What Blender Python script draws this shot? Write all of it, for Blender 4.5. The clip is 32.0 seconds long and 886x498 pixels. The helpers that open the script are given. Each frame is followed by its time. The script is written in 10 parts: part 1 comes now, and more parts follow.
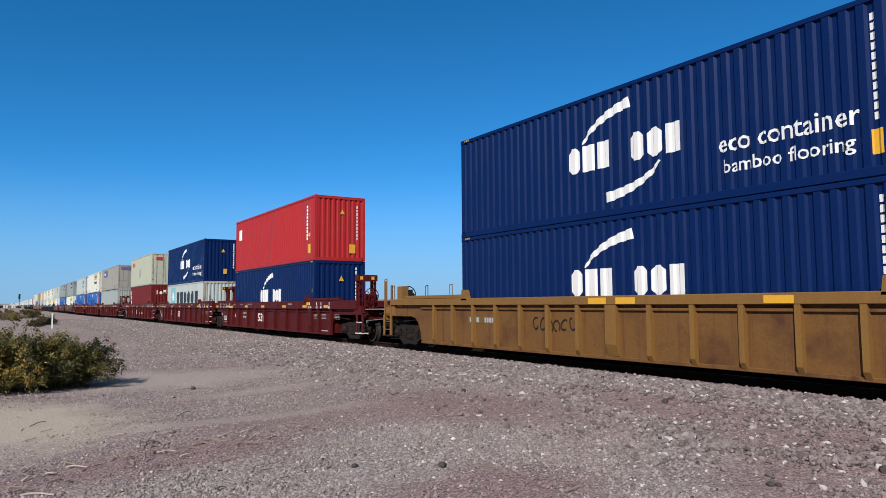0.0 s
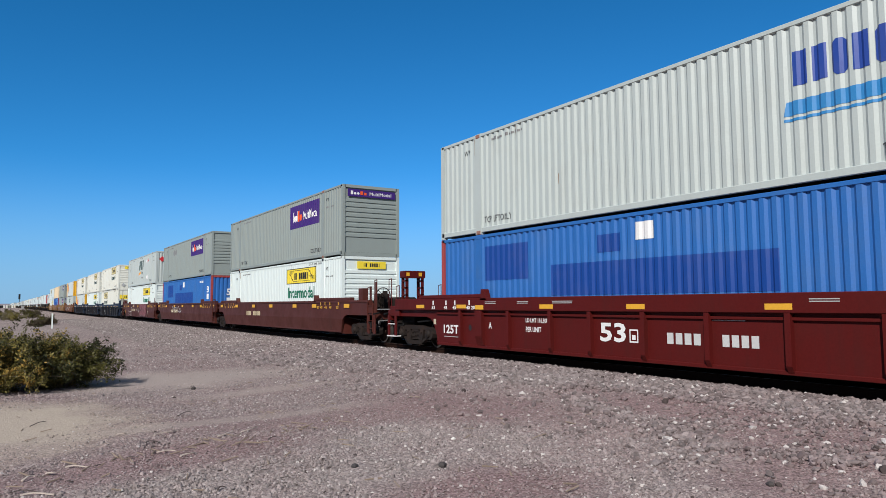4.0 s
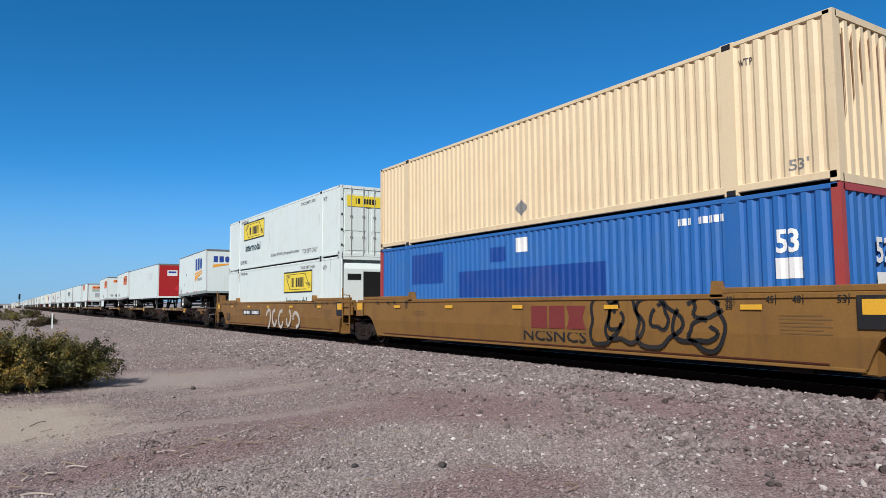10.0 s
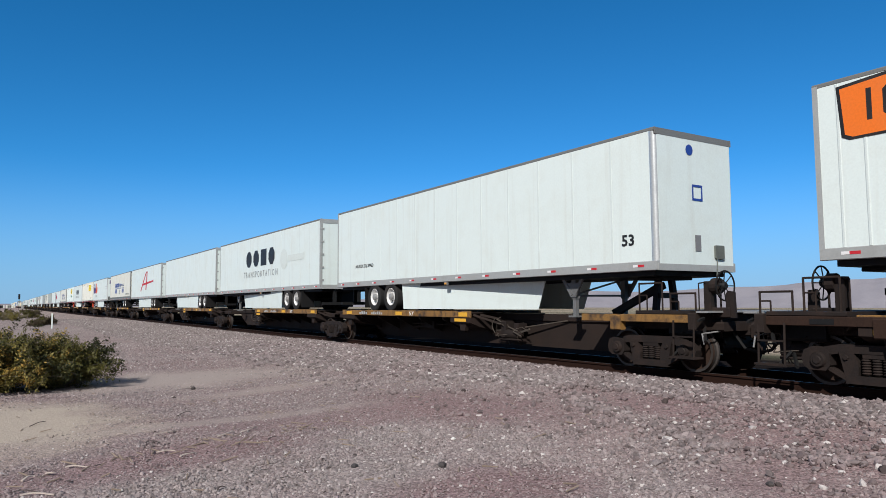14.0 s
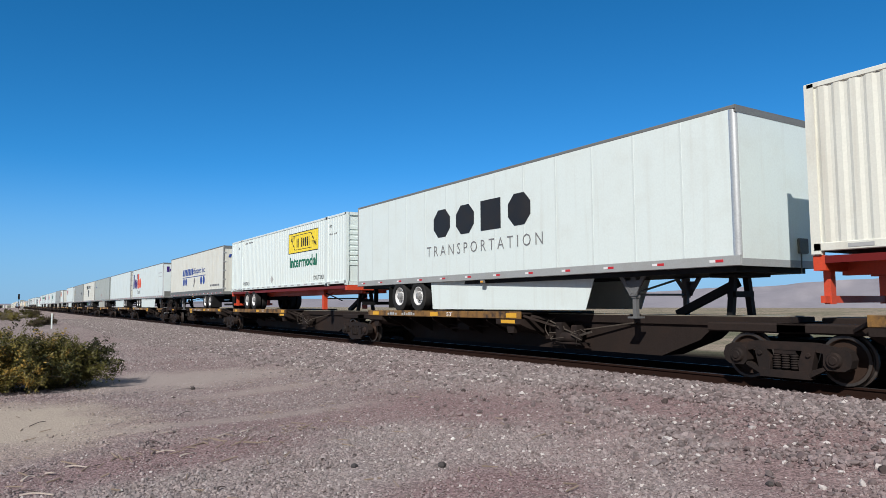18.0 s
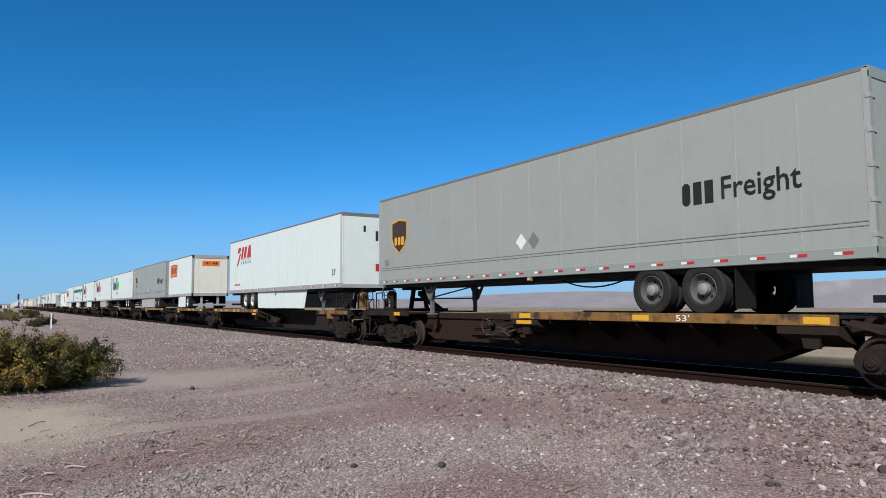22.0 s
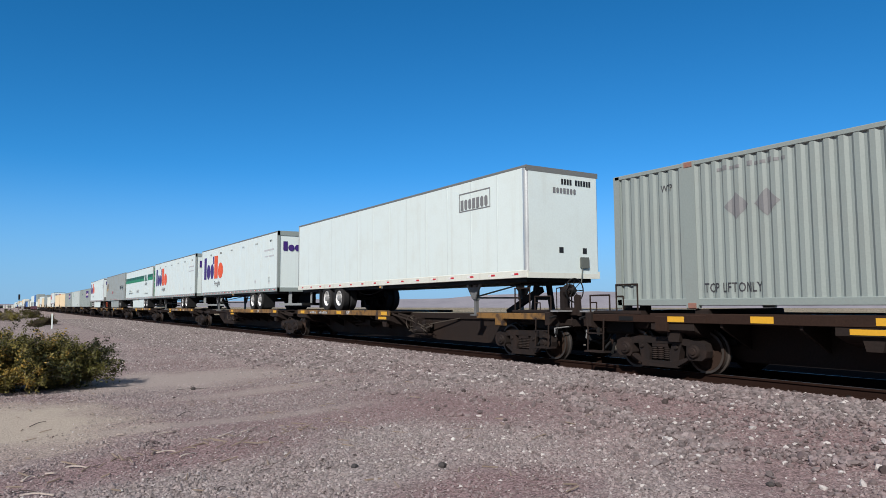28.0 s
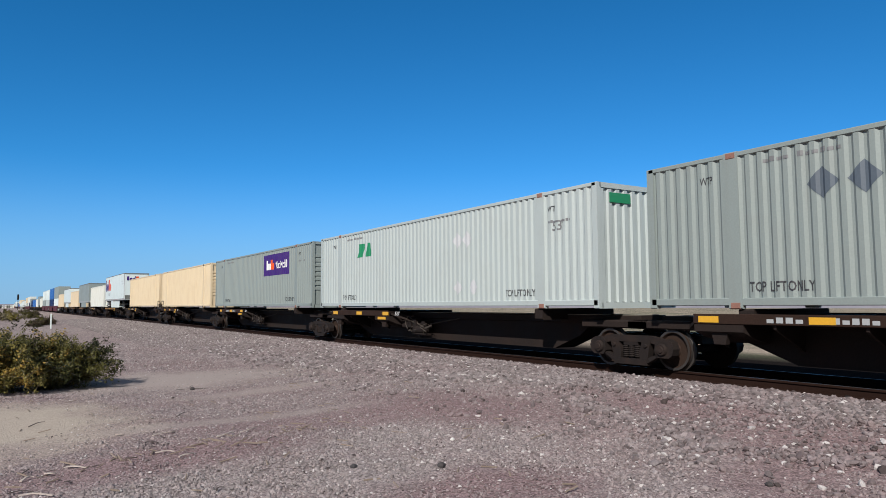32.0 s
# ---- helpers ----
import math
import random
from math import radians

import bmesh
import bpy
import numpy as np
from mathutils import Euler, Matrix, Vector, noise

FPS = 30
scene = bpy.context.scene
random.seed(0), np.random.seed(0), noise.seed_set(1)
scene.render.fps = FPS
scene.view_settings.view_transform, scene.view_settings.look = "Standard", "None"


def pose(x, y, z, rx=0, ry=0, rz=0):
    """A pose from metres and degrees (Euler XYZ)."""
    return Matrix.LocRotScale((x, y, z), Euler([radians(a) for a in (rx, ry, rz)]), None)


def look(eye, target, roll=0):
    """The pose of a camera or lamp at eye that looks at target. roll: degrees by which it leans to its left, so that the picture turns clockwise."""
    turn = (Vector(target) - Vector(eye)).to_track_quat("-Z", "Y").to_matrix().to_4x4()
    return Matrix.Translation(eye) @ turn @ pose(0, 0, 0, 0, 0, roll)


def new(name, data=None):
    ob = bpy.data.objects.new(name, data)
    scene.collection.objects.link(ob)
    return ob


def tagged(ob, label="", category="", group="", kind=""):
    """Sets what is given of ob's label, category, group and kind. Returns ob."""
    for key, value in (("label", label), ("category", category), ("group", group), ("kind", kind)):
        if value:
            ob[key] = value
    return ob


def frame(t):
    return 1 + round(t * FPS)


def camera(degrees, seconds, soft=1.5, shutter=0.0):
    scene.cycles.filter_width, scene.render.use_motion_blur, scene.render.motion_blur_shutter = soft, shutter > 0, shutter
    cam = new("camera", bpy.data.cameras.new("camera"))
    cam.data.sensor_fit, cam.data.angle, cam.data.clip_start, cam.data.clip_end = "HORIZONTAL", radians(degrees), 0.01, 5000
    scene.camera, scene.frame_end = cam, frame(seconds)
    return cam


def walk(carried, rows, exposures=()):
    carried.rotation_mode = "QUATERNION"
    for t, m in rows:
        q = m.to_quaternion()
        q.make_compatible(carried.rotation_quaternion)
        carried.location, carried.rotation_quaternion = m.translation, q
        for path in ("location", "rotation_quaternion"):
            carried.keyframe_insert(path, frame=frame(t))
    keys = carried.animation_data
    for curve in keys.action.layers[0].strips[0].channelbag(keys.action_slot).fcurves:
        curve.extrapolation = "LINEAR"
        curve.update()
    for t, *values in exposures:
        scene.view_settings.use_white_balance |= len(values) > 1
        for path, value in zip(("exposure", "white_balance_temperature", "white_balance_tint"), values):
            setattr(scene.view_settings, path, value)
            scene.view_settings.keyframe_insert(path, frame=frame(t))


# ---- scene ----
# The clip's camera stands beside a railway; x points across the track, y along it, z up.
EYE_Z = 1.75
RAIL_Z = EYE_Z - 1.409          # top of rail
SIDE_X = 11.328                 # near side of a 2.59 m wide load
CENTRE_X = SIDE_X + 1.2955      # middle of the track
YAW, PITCH, ROLL = 32.45, 4.53, -0.36

cam = camera(65.45, 32.0, soft=0.75)


def aim(dyaw=0.0, dpitch=0.0):
    yaw, pitch = radians(YAW + dyaw), radians(PITCH + dpitch)
    way = Vector((math.sin(yaw) * math.cos(pitch), math.cos(yaw) * math.cos(pitch), math.sin(pitch)))
    eye = Vector((0, 0, EYE_Z))
    return look(eye, eye + way, ROLL)


# small sway of the hand that holds the camera: seconds, degrees right, degrees up
SWAY = [(0, 0, 0), (8, 0, 0), (11.5, 0, 0), (12, 0.03, 0), (14.5, 0, 0), (16.5, -0.06, 0.06), (17, 0.03, 0.02), (18, 0.03, 0), (19, -0.02, -0.02),
        (20, -0.06, 0), (20.5, -0.1, -0.03), (21, 0.0, 0.04), (21.5, -0.07, -0.02), (22, 0.06, 0), (22.5, 0.19, 0.03), (23, 0.16, 0.03), (23.5, 0.06, 0),
        (24, 0.03, 0), (25, -0.1, -0.04), (25.5, -0.06, 0), (27.5, 0, 0.02), (29, 0.03, 0.03), (29.5, -0.07, 0), (30.5, -0.06, 0), (31, -0.08, 0), (31.5, -0.04, 0.02), (32, 0.08, 0.03)]
walk(cam, [(t, aim(a, b)) for t, a, b in SWAY], exposures=[(0, 0.0), (32, 0.0)])

# ---- light ----
SUN_FROM = Vector((-0.77, -0.64, 0.0)).normalized()
SUN_EL = radians(37)
world = bpy.data.worlds.new("world")
scene.world = world
world.use_nodes = True
sky = world.node_tree.nodes.new("ShaderNodeTexSky")
sky.sky_type, sky.sun_disc = "NISHITA", False
sky.sun_elevation, sky.sun_rotation = SUN_EL, math.atan2(SUN_FROM.x, SUN_FROM.y) % (2 * math.pi)
sky.altitude, sky.air_density, sky.dust_density, sky.ozone_density = 700, 0.75, 0.25, 2.0
back = world.node_tree.nodes["Background"]
back.inputs["Strength"].default_value = 0.118
deep = world.node_tree.nodes.new("ShaderNodeMixRGB")      # the dry desert air's deeper blue
deep.blend_type = "MULTIPLY"
deep.inputs[0].default_value = 1.0
deep.inputs[2].default_value = (0.43, 0.75, 1.11, 1)
world.node_tree.links.new(sky.outputs[0], deep.inputs[1])
split = world.node_tree.nodes.new("ShaderNodeSeparateColor")
join = world.node_tree.nodes.new("ShaderNodeCombineColor")
power = world.node_tree.nodes.new("ShaderNodeMath")
power.operation = "POWER"
power.inputs[1].default_value = 1.6
thin = world.node_tree.nodes.new("ShaderNodeMath")
thin.operation = "MULTIPLY"
thin.inputs[1].default_value = 0.46
world.node_tree.links.new(deep.outputs[0], split.inputs[0])
world.node_tree.links.new(split.outputs[0], power.inputs[0])
world.node_tree.links.new(power.outputs[0], thin.inputs[0])
world.node_tree.links.new(thin.outputs[0], join.inputs[0])
world.node_tree.links.new(split.outputs[1], join.inputs[1])
world.node_tree.links.new(split.outputs[2], join.inputs[2])
# pale haze that thickens towards the horizon
where = world.node_tree.nodes.new("ShaderNodeTexCoord")
height = world.node_tree.nodes.new("ShaderNodeSeparateXYZ")
low = world.node_tree.nodes.new("ShaderNodeMapRange")
low.interpolation_type = "SMOOTHSTEP"
for i, v in ((1, -0.02), (2, 0.2), (3, 0.85), (4, 0.0)):
    low.inputs[i].default_value = v
air = world.node_tree.nodes.new("ShaderNodeMixRGB")
air.inputs[2].default_value = (2.05, 3.75, 5.9, 1)
world.node_tree.links.new(where.outputs["Generated"], height.inputs[0])
world.node_tree.links.new(height.outputs[2], low.inputs[0])
world.node_tree.links.new(low.outputs[0], air.inputs[0])
# the sky loses its deep blue and pales towards the sun
facing = world.node_tree.nodes.new("ShaderNodeVectorMath")
facing.operation = "DOT_PRODUCT"
facing.inputs[1].default_value = SUN_FROM * math.cos(SUN_EL) + Vector((0, 0, math.sin(SUN_EL)))
world.node_tree.links.new(where.outputs["Generated"], facing.inputs[0])
sunward = world.node_tree.nodes.new("ShaderNodeMapRange")
sunward.interpolation_type = "SMOOTHSTEP"
for i, v in ((1, -0.1), (2, 0.75), (3, 0.0), (4, 1.0)):
    sunward.inputs[i].default_value = v
world.node_tree.links.new(facing.outputs["Value"], sunward.inputs[0])
pale = world.node_tree.nodes.new("ShaderNodeMixRGB")
pale.inputs[2].default_value = (1.3, 1.6, 2.2, 1)
world.node_tree.links.new(sunward.outputs[0], pale.inputs[0])
world.node_tree.links.new(air.outputs[0], pale.inputs[1])
world.node_tree.links.new(join.outputs[0], air.inputs[1])
world.node_tree.links.new(pale.outputs[0], back.inputs["Color"])
sun_data = bpy.data.lights.new("sun", "SUN")
sun_data.energy, sun_data.angle, sun_data.color = 4.5, radians(0.53), (1.0, 0.965, 0.945)
sun = new("sun", sun_data)
sun.matrix_world = look(Vector((0, 0, 60)) + 50 * (SUN_FROM * math.cos(SUN_EL) + Vector((0, 0, math.sin(SUN_EL)))), (0, 0, 60))


# ---- materials ----
MATS = {}


def mat(name, colour, rough=0.5, metal=0.0, dirt=0.25, dirt_colour=(0.16, 0.12, 0.09), grain=0.08, scale=1.0, bump=0.0, streak=0.0, spec=0.5):
    """A weathered surface: base colour, fine grain, broad stains and, with streak, runs of dirt down the wall."""
    if name in MATS:
        return MATS[name]
    m = bpy.data.materials.new(name)
    m.use_nodes = True
    nt = m.node_tree
    bsdf = nt.nodes["Principled BSDF"]
    bsdf.inputs["Roughness"].default_value = rough
    bsdf.inputs["Metallic"].default_value = metal
    bsdf.inputs["Specular IOR Level"].default_value = spec
    if spec < 0.05:
        bsdf.inputs["IOR"].default_value = 1.01
    tc = nt.nodes.new("ShaderNodeTexCoord")
    info = nt.nodes.new("ShaderNodeObjectInfo")
    add = nt.nodes.new("ShaderNodeVectorMath")
    add.operation = "ADD"
    shift = nt.nodes.new("ShaderNodeVectorMath")
    shift.operation = "SCALE"
    shift.inputs[0].default_value = (7.3, 11.1, 5.7)
    nt.links.new(info.outputs["Random"], shift.inputs["Scale"])
    nt.links.new(tc.outputs["Object"], add.inputs[0])
    nt.links.new(shift.outputs[0], add.inputs[1])
    fine = nt.nodes.new("ShaderNodeTexNoise")
    fine.inputs["Scale"].default_value = 28 * scale
    fine.inputs["Detail"].default_value = 4
    broad = nt.nodes.new("ShaderNodeTexNoise")
    broad.inputs["Scale"].default_value = 1.1 * scale
    broad.inputs["Detail"].default_value = 6
    broad.inputs["Roughness"].default_value = 0.65
    nt.links.new(add.outputs[0], fine.inputs["Vector"])
    nt.links.new(add.outputs[0], broad.inputs["Vector"])
    ramp = nt.nodes.new("ShaderNodeMapRange")
    ramp.inputs[1].default_value, ramp.inputs[2].default_value = 0.48, 0.78
    ramp.inputs[3].default_value, ramp.inputs[4].default_value = 0.0, dirt
    nt.links.new(broad.outputs[0], ramp.inputs[0])
    dark = nt.nodes.new("ShaderNodeMixRGB")
    dark.blend_type = "MULTIPLY"
    dark.inputs[0].default_value = 1.0
    dark.inputs[1].default_value = (*colour, 1)
    level = nt.nodes.new("ShaderNodeMapRange")
    level.inputs[1].default_value, level.inputs[2].default_value = 0.3, 0.7
    level.inputs[3].default_value, level.inputs[4].default_value = 1 - grain, 1 + grain
    nt.links.new(fine.outputs[0], level.inputs[0])
    nt.links.new(level.outputs[0], dark.inputs[2])
    mix = nt.nodes.new("ShaderNodeMixRGB")
    mix.inputs[2].default_value = (*dirt_colour, 1)
    nt.links.new(dark.outputs[0], mix.inputs[1])
    nt.links.new(ramp.outputs[0], mix.inputs[0])
    out = mix.outputs[0]
    if streak:
        runs = nt.nodes.new("ShaderNodeMapping")
        runs.inputs["Scale"].default_value = (5.0, 5.0, 0.25)
        nt.links.new(add.outputs[0], runs.inputs["Vector"])
        wave = nt.nodes.new("ShaderNodeTexNoise")
        wave.inputs["Scale"].default_value = 1.0
        wave.inputs["Detail"].default_value = 3
        nt.links.new(runs.outputs[0], wave.inputs["Vector"])
        cut = nt.nodes.new("ShaderNodeMapRange")
        cut.inputs[1].default_value, cut.inputs[2].default_value = 0.55, 0.8
        cut.inputs[3].default_value, cut.inputs[4].default_value = 0.0, streak
        nt.links.new(wave.outputs[0], cut.inputs[0])
        mix2 = nt.nodes.new("ShaderNodeMixRGB")
        mix2.inputs[2].default_value = (*dirt_colour, 1)
        nt.links.new(cut.outputs[0], mix2.inputs[0])
        nt.links.new(out, mix2.inputs[1])
        out = mix2.outputs[0]
    nt.links.new(out, bsdf.inputs["Base Color"])
    vary = nt.nodes.new("ShaderNodeMapRange")
    vary.inputs[1].default_value, vary.inputs[2].default_value = 0.3, 0.7
    vary.inputs[3].default_value, vary.inputs[4].default_value = max(0.05, rough - 0.1), min(1, rough + 0.12)
    nt.links.new(broad.outputs[0], vary.inputs[0])
    nt.links.new(vary.outputs[0], bsdf.inputs["Roughness"])
    if bump:
        b = nt.nodes.new("ShaderNodeBump")
        b.inputs["Strength"].default_value, b.inputs["Distance"].default_value = bump, 0.02
        nt.links.new(fine.outputs[0], b.inputs["Height"])
        nt.links.new(b.outputs[0], bsdf.inputs["Normal"])
    MATS[name] = m
    return m


def flat(name, colour, rough=0.5):
    """Printed lettering, decals and tape."""
    return mat("print_" + name, colour, rough, dirt=0.12, grain=0.05)


WHITE = mat("white_paint", (0.735, 0.82, 0.778), 0.42, dirt=0.16, dirt_colour=(0.45, 0.42, 0.33), grain=0.03, streak=0.2)
WHITE_OLD = mat("aged_white_paint", (0.745, 0.755, 0.66), 0.5, dirt=0.2, dirt_colour=(0.38, 0.30, 0.20), grain=0.04, streak=0.25)
CREAM = mat("cream_paint", (0.455, 0.475, 0.365), 0.5, dirt=0.15, dirt_colour=(0.3, 0.25, 0.15), grain=0.04, streak=0.15)
TAN = mat("tan_paint", (0.75, 0.61, 0.395), 0.5, dirt=0.15, dirt_colour=(0.3, 0.14, 0.06), grain=0.04, streak=0.2)
GREY = mat("grey_paint", (0.272, 0.314, 0.292), 0.5, dirt=0.12, grain=0.04, streak=0.1)
GREY_WARM = mat("warm_grey_paint", (0.33, 0.32, 0.272), 0.5, dirt=0.2, dirt_colour=(0.2, 0.15, 0.1), grain=0.04, streak=0.2)
GREY_COOL = mat("cool_grey_paint", (0.35, 0.395, 0.38), 0.5, dirt=0.12, grain=0.04, streak=0.1)
SKIRT_CREAM = mat("dusty_cream_skirt", (0.45, 0.445, 0.32), 0.5, dirt=0.7, dirt_colour=(0.27, 0.25, 0.16), grain=0.04, streak=0.3)
SKIRT = mat("dusty_skirt_panel", (0.44, 0.45, 0.39), 0.5, dirt=0.3, dirt_colour=(0.3, 0.25, 0.17), grain=0.04, streak=0.2)
VAN_GREY = mat("van_grey_paint", (0.335, 0.36, 0.335), 0.5, dirt=0.2, dirt_colour=(0.2, 0.19, 0.16), grain=0.04, streak=0.15)
VAN_PALE = mat("dull_pale_van_paint", (0.41, 0.45, 0.41), 0.5, dirt=0.2, dirt_colour=(0.25, 0.24, 0.2), grain=0.04, streak=0.2)
PALE_BLUE = mat("pale_blue_white_paint", (0.55, 0.615, 0.61), 0.45, dirt=0.12, grain=0.03, streak=0.15)
PEELING = mat("peeling_white_paint", (0.60, 0.56, 0.46), 0.6, dirt=1.6, dirt_colour=(0.24, 0.12, 0.055), grain=0.12, scale=1.6, streak=1.0)
RUSTY_POST = mat("rust_streaked_post", (0.50, 0.46, 0.36), 0.6, dirt=1.5, dirt_colour=(0.19, 0.085, 0.03), grain=0.12, scale=2, streak=1.0)
SILVER = mat("pale_grey_paint", (0.465, 0.52, 0.495), 0.45, dirt=0.1, grain=0.03, streak=0.1)
NAVY = mat("navy_paint", (0.0022, 0.0165, 0.088), 0.42, dirt=0.1, dirt_colour=(0.012, 0.03, 0.08), grain=0.08, streak=0.1, spec=0.14)
BLUE = mat("mid_blue_paint", (0.022, 0.135, 0.42), 0.5, dirt=0.3, dirt_colour=(0.07, 0.14, 0.26), grain=0.06, streak=0.2)
BLUE_DARK = mat("deep_blue_paint", (0.004, 0.052, 0.27), 0.5, dirt=0.1, grain=0.05)
RED = mat("red_paint", (0.42, 0.024, 0.026), 0.45, dirt=0.12, grain=0.05, streak=0.08, spec=0.2)
MAROON = mat("maroon_paint", (0.155, 0.0165, 0.015), 0.5, dirt=0.2, dirt_colour=(0.07, 0.02, 0.018), grain=0.06, streak=0.2, spec=0.18)
YELLOW = mat("yellow_paint", (0.80, 0.42, 0.02), 0.45, dirt=0.12, dirt_colour=(0.3, 0.15, 0.05), grain=0.04, streak=0.1)
CAR_RED = mat("oxide_red_car_paint", (0.09, 0.0095, 0.0085), 0.5, dirt=0.35, dirt_colour=(0.05, 0.014, 0.012), grain=0.08, streak=0.4, spec=0.12)
CAR_NAVY = mat("blue_black_car_paint", (0.011, 0.022, 0.046), 0.55, dirt=0.3, dirt_colour=(0.035, 0.028, 0.028), grain=0.08, streak=0.2, spec=0.2)
CAR_SOOT = mat("sooty_car_panel", (0.016, 0.018, 0.024), 0.65, dirt=1.0, dirt_colour=(0.034, 0.023, 0.019), grain=0.12, scale=0.7, streak=0.3, spec=0.15)
CAR_BROWN = mat("brown_car_paint", (0.082, 0.022, 0.016), 0.55, dirt=0.5, dirt_colour=(0.045, 0.022, 0.017), grain=0.1, streak=0.4, spec=0.2)
CAR_RUST = mat("rusty_brown_car_paint", (0.15, 0.055, 0.02), 0.6, dirt=1.1, dirt_colour=(0.062, 0.024, 0.014), grain=0.12, streak=0.5, spec=0.2)
CAR_YELLOW = mat("mustard_car_paint", (0.237, 0.123, 0.034), 0.55, dirt=0.6, dirt_colour=(0.14, 0.072, 0.035), grain=0.08, streak=0.5, spec=0.25)
CAR_GRIME = mat("grimy_mustard_panel", (0.176, 0.086, 0.028), 0.6, dirt=1.2, dirt_colour=(0.085, 0.036, 0.02), grain=0.12, streak=1.0, spec=0.2)
DECK_YELLOW = mat("worn_yellow_deck_edge", (0.24, 0.125, 0.032), 0.65, dirt=2.2, dirt_colour=(0.045, 0.028, 0.02), grain=0.2, scale=2.2, streak=0.8)
SPINE = mat("sooty_spine_steel", (0.026, 0.019, 0.016), 0.75, dirt=0.6, dirt_colour=(0.042, 0.026, 0.02), grain=0.15, spec=0.15)
SPINE_BROWN = mat("brown_spine_paint", (0.078, 0.036, 0.02), 0.75, dirt=0.6, dirt_colour=(0.035, 0.02, 0.014), grain=0.18, streak=0.4, spec=0.15)
SPINE_RUST = mat("rusty_brown_spine", (0.036, 0.02, 0.014), 0.75, dirt=0.6, dirt_colour=(0.02, 0.014, 0.011), grain=0.18, streak=0.3, spec=0.15)
IRON = mat("greasy_iron", (0.022, 0.017, 0.015), 0.7, dirt=0.7, dirt_colour=(0.05, 0.031, 0.024), grain=0.2, scale=2, spec=0.15)
WHEEL = mat("rust_brown_wheel", (0.042, 0.026, 0.019), 0.75, dirt=0.6, dirt_colour=(0.025, 0.018, 0.015), grain=0.15, scale=2, spec=0.15)
BLACK = mat("black_underframe", (0.014, 0.014, 0.014), 0.6, dirt=0.3, dirt_colour=(0.03, 0.025, 0.022), grain=0.1, spec=0.15)
DUSTY_IRON = mat("dusty_iron", (0.075, 0.062, 0.05), 0.7, dirt=0.6, dirt_colour=(0.025, 0.02, 0.017), scale=2, spec=0.15)
TREAD = mat("polished_tread_steel", (0.085, 0.075, 0.068), 0.5, metal=0.6, dirt=0.3, grain=0.05)
RUBBER = mat("tyre_rubber", (0.022, 0.022, 0.022), 0.8, dirt=0.5, dirt_colour=(0.08, 0.07, 0.06), grain=0.15, scale=2, spec=0.2)
RIM_WHITE = mat("white_steel_rim", (0.72, 0.72, 0.70), 0.45, dirt=0.3, dirt_colour=(0.3, 0.25, 0.2), scale=3)
RIM_GREY = mat("grey_steel_rim", (0.09, 0.09, 0.09), 0.45, dirt=0.3, scale=3)
ALU = mat("dull_aluminium", (0.38, 0.395, 0.38), 0.5, metal=0.1, dirt=0.25, grain=0.06)
BRIGHT_ALU = mat("bright_aluminium", (0.62, 0.65, 0.64), 0.38, metal=0.55, dirt=0.25, dirt_colour=(0.3, 0.3, 0.28), grain=0.08, streak=0.3)
ALU_DARK = mat("dark_grey_rail", (0.17, 0.175, 0.165), 0.5, dirt=0.2)
ORANGE_STEEL = mat("orange_red_steel", (0.62, 0.07, 0.025), 0.5, dirt=0.2)
GALV = mat("galvanised_steel", (0.33, 0.33, 0.32), 0.5, metal=0.3, dirt=0.3)
SEAM = mat("riveted_seam_strip", (0.66, 0.735, 0.70), 0.45, dirt=0.2, dirt_colour=(0.35, 0.33, 0.27), grain=0.06, scale=2)
ROOF = mat("roof_sheet", (0.45, 0.45, 0.44), 0.5, dirt=0.3)


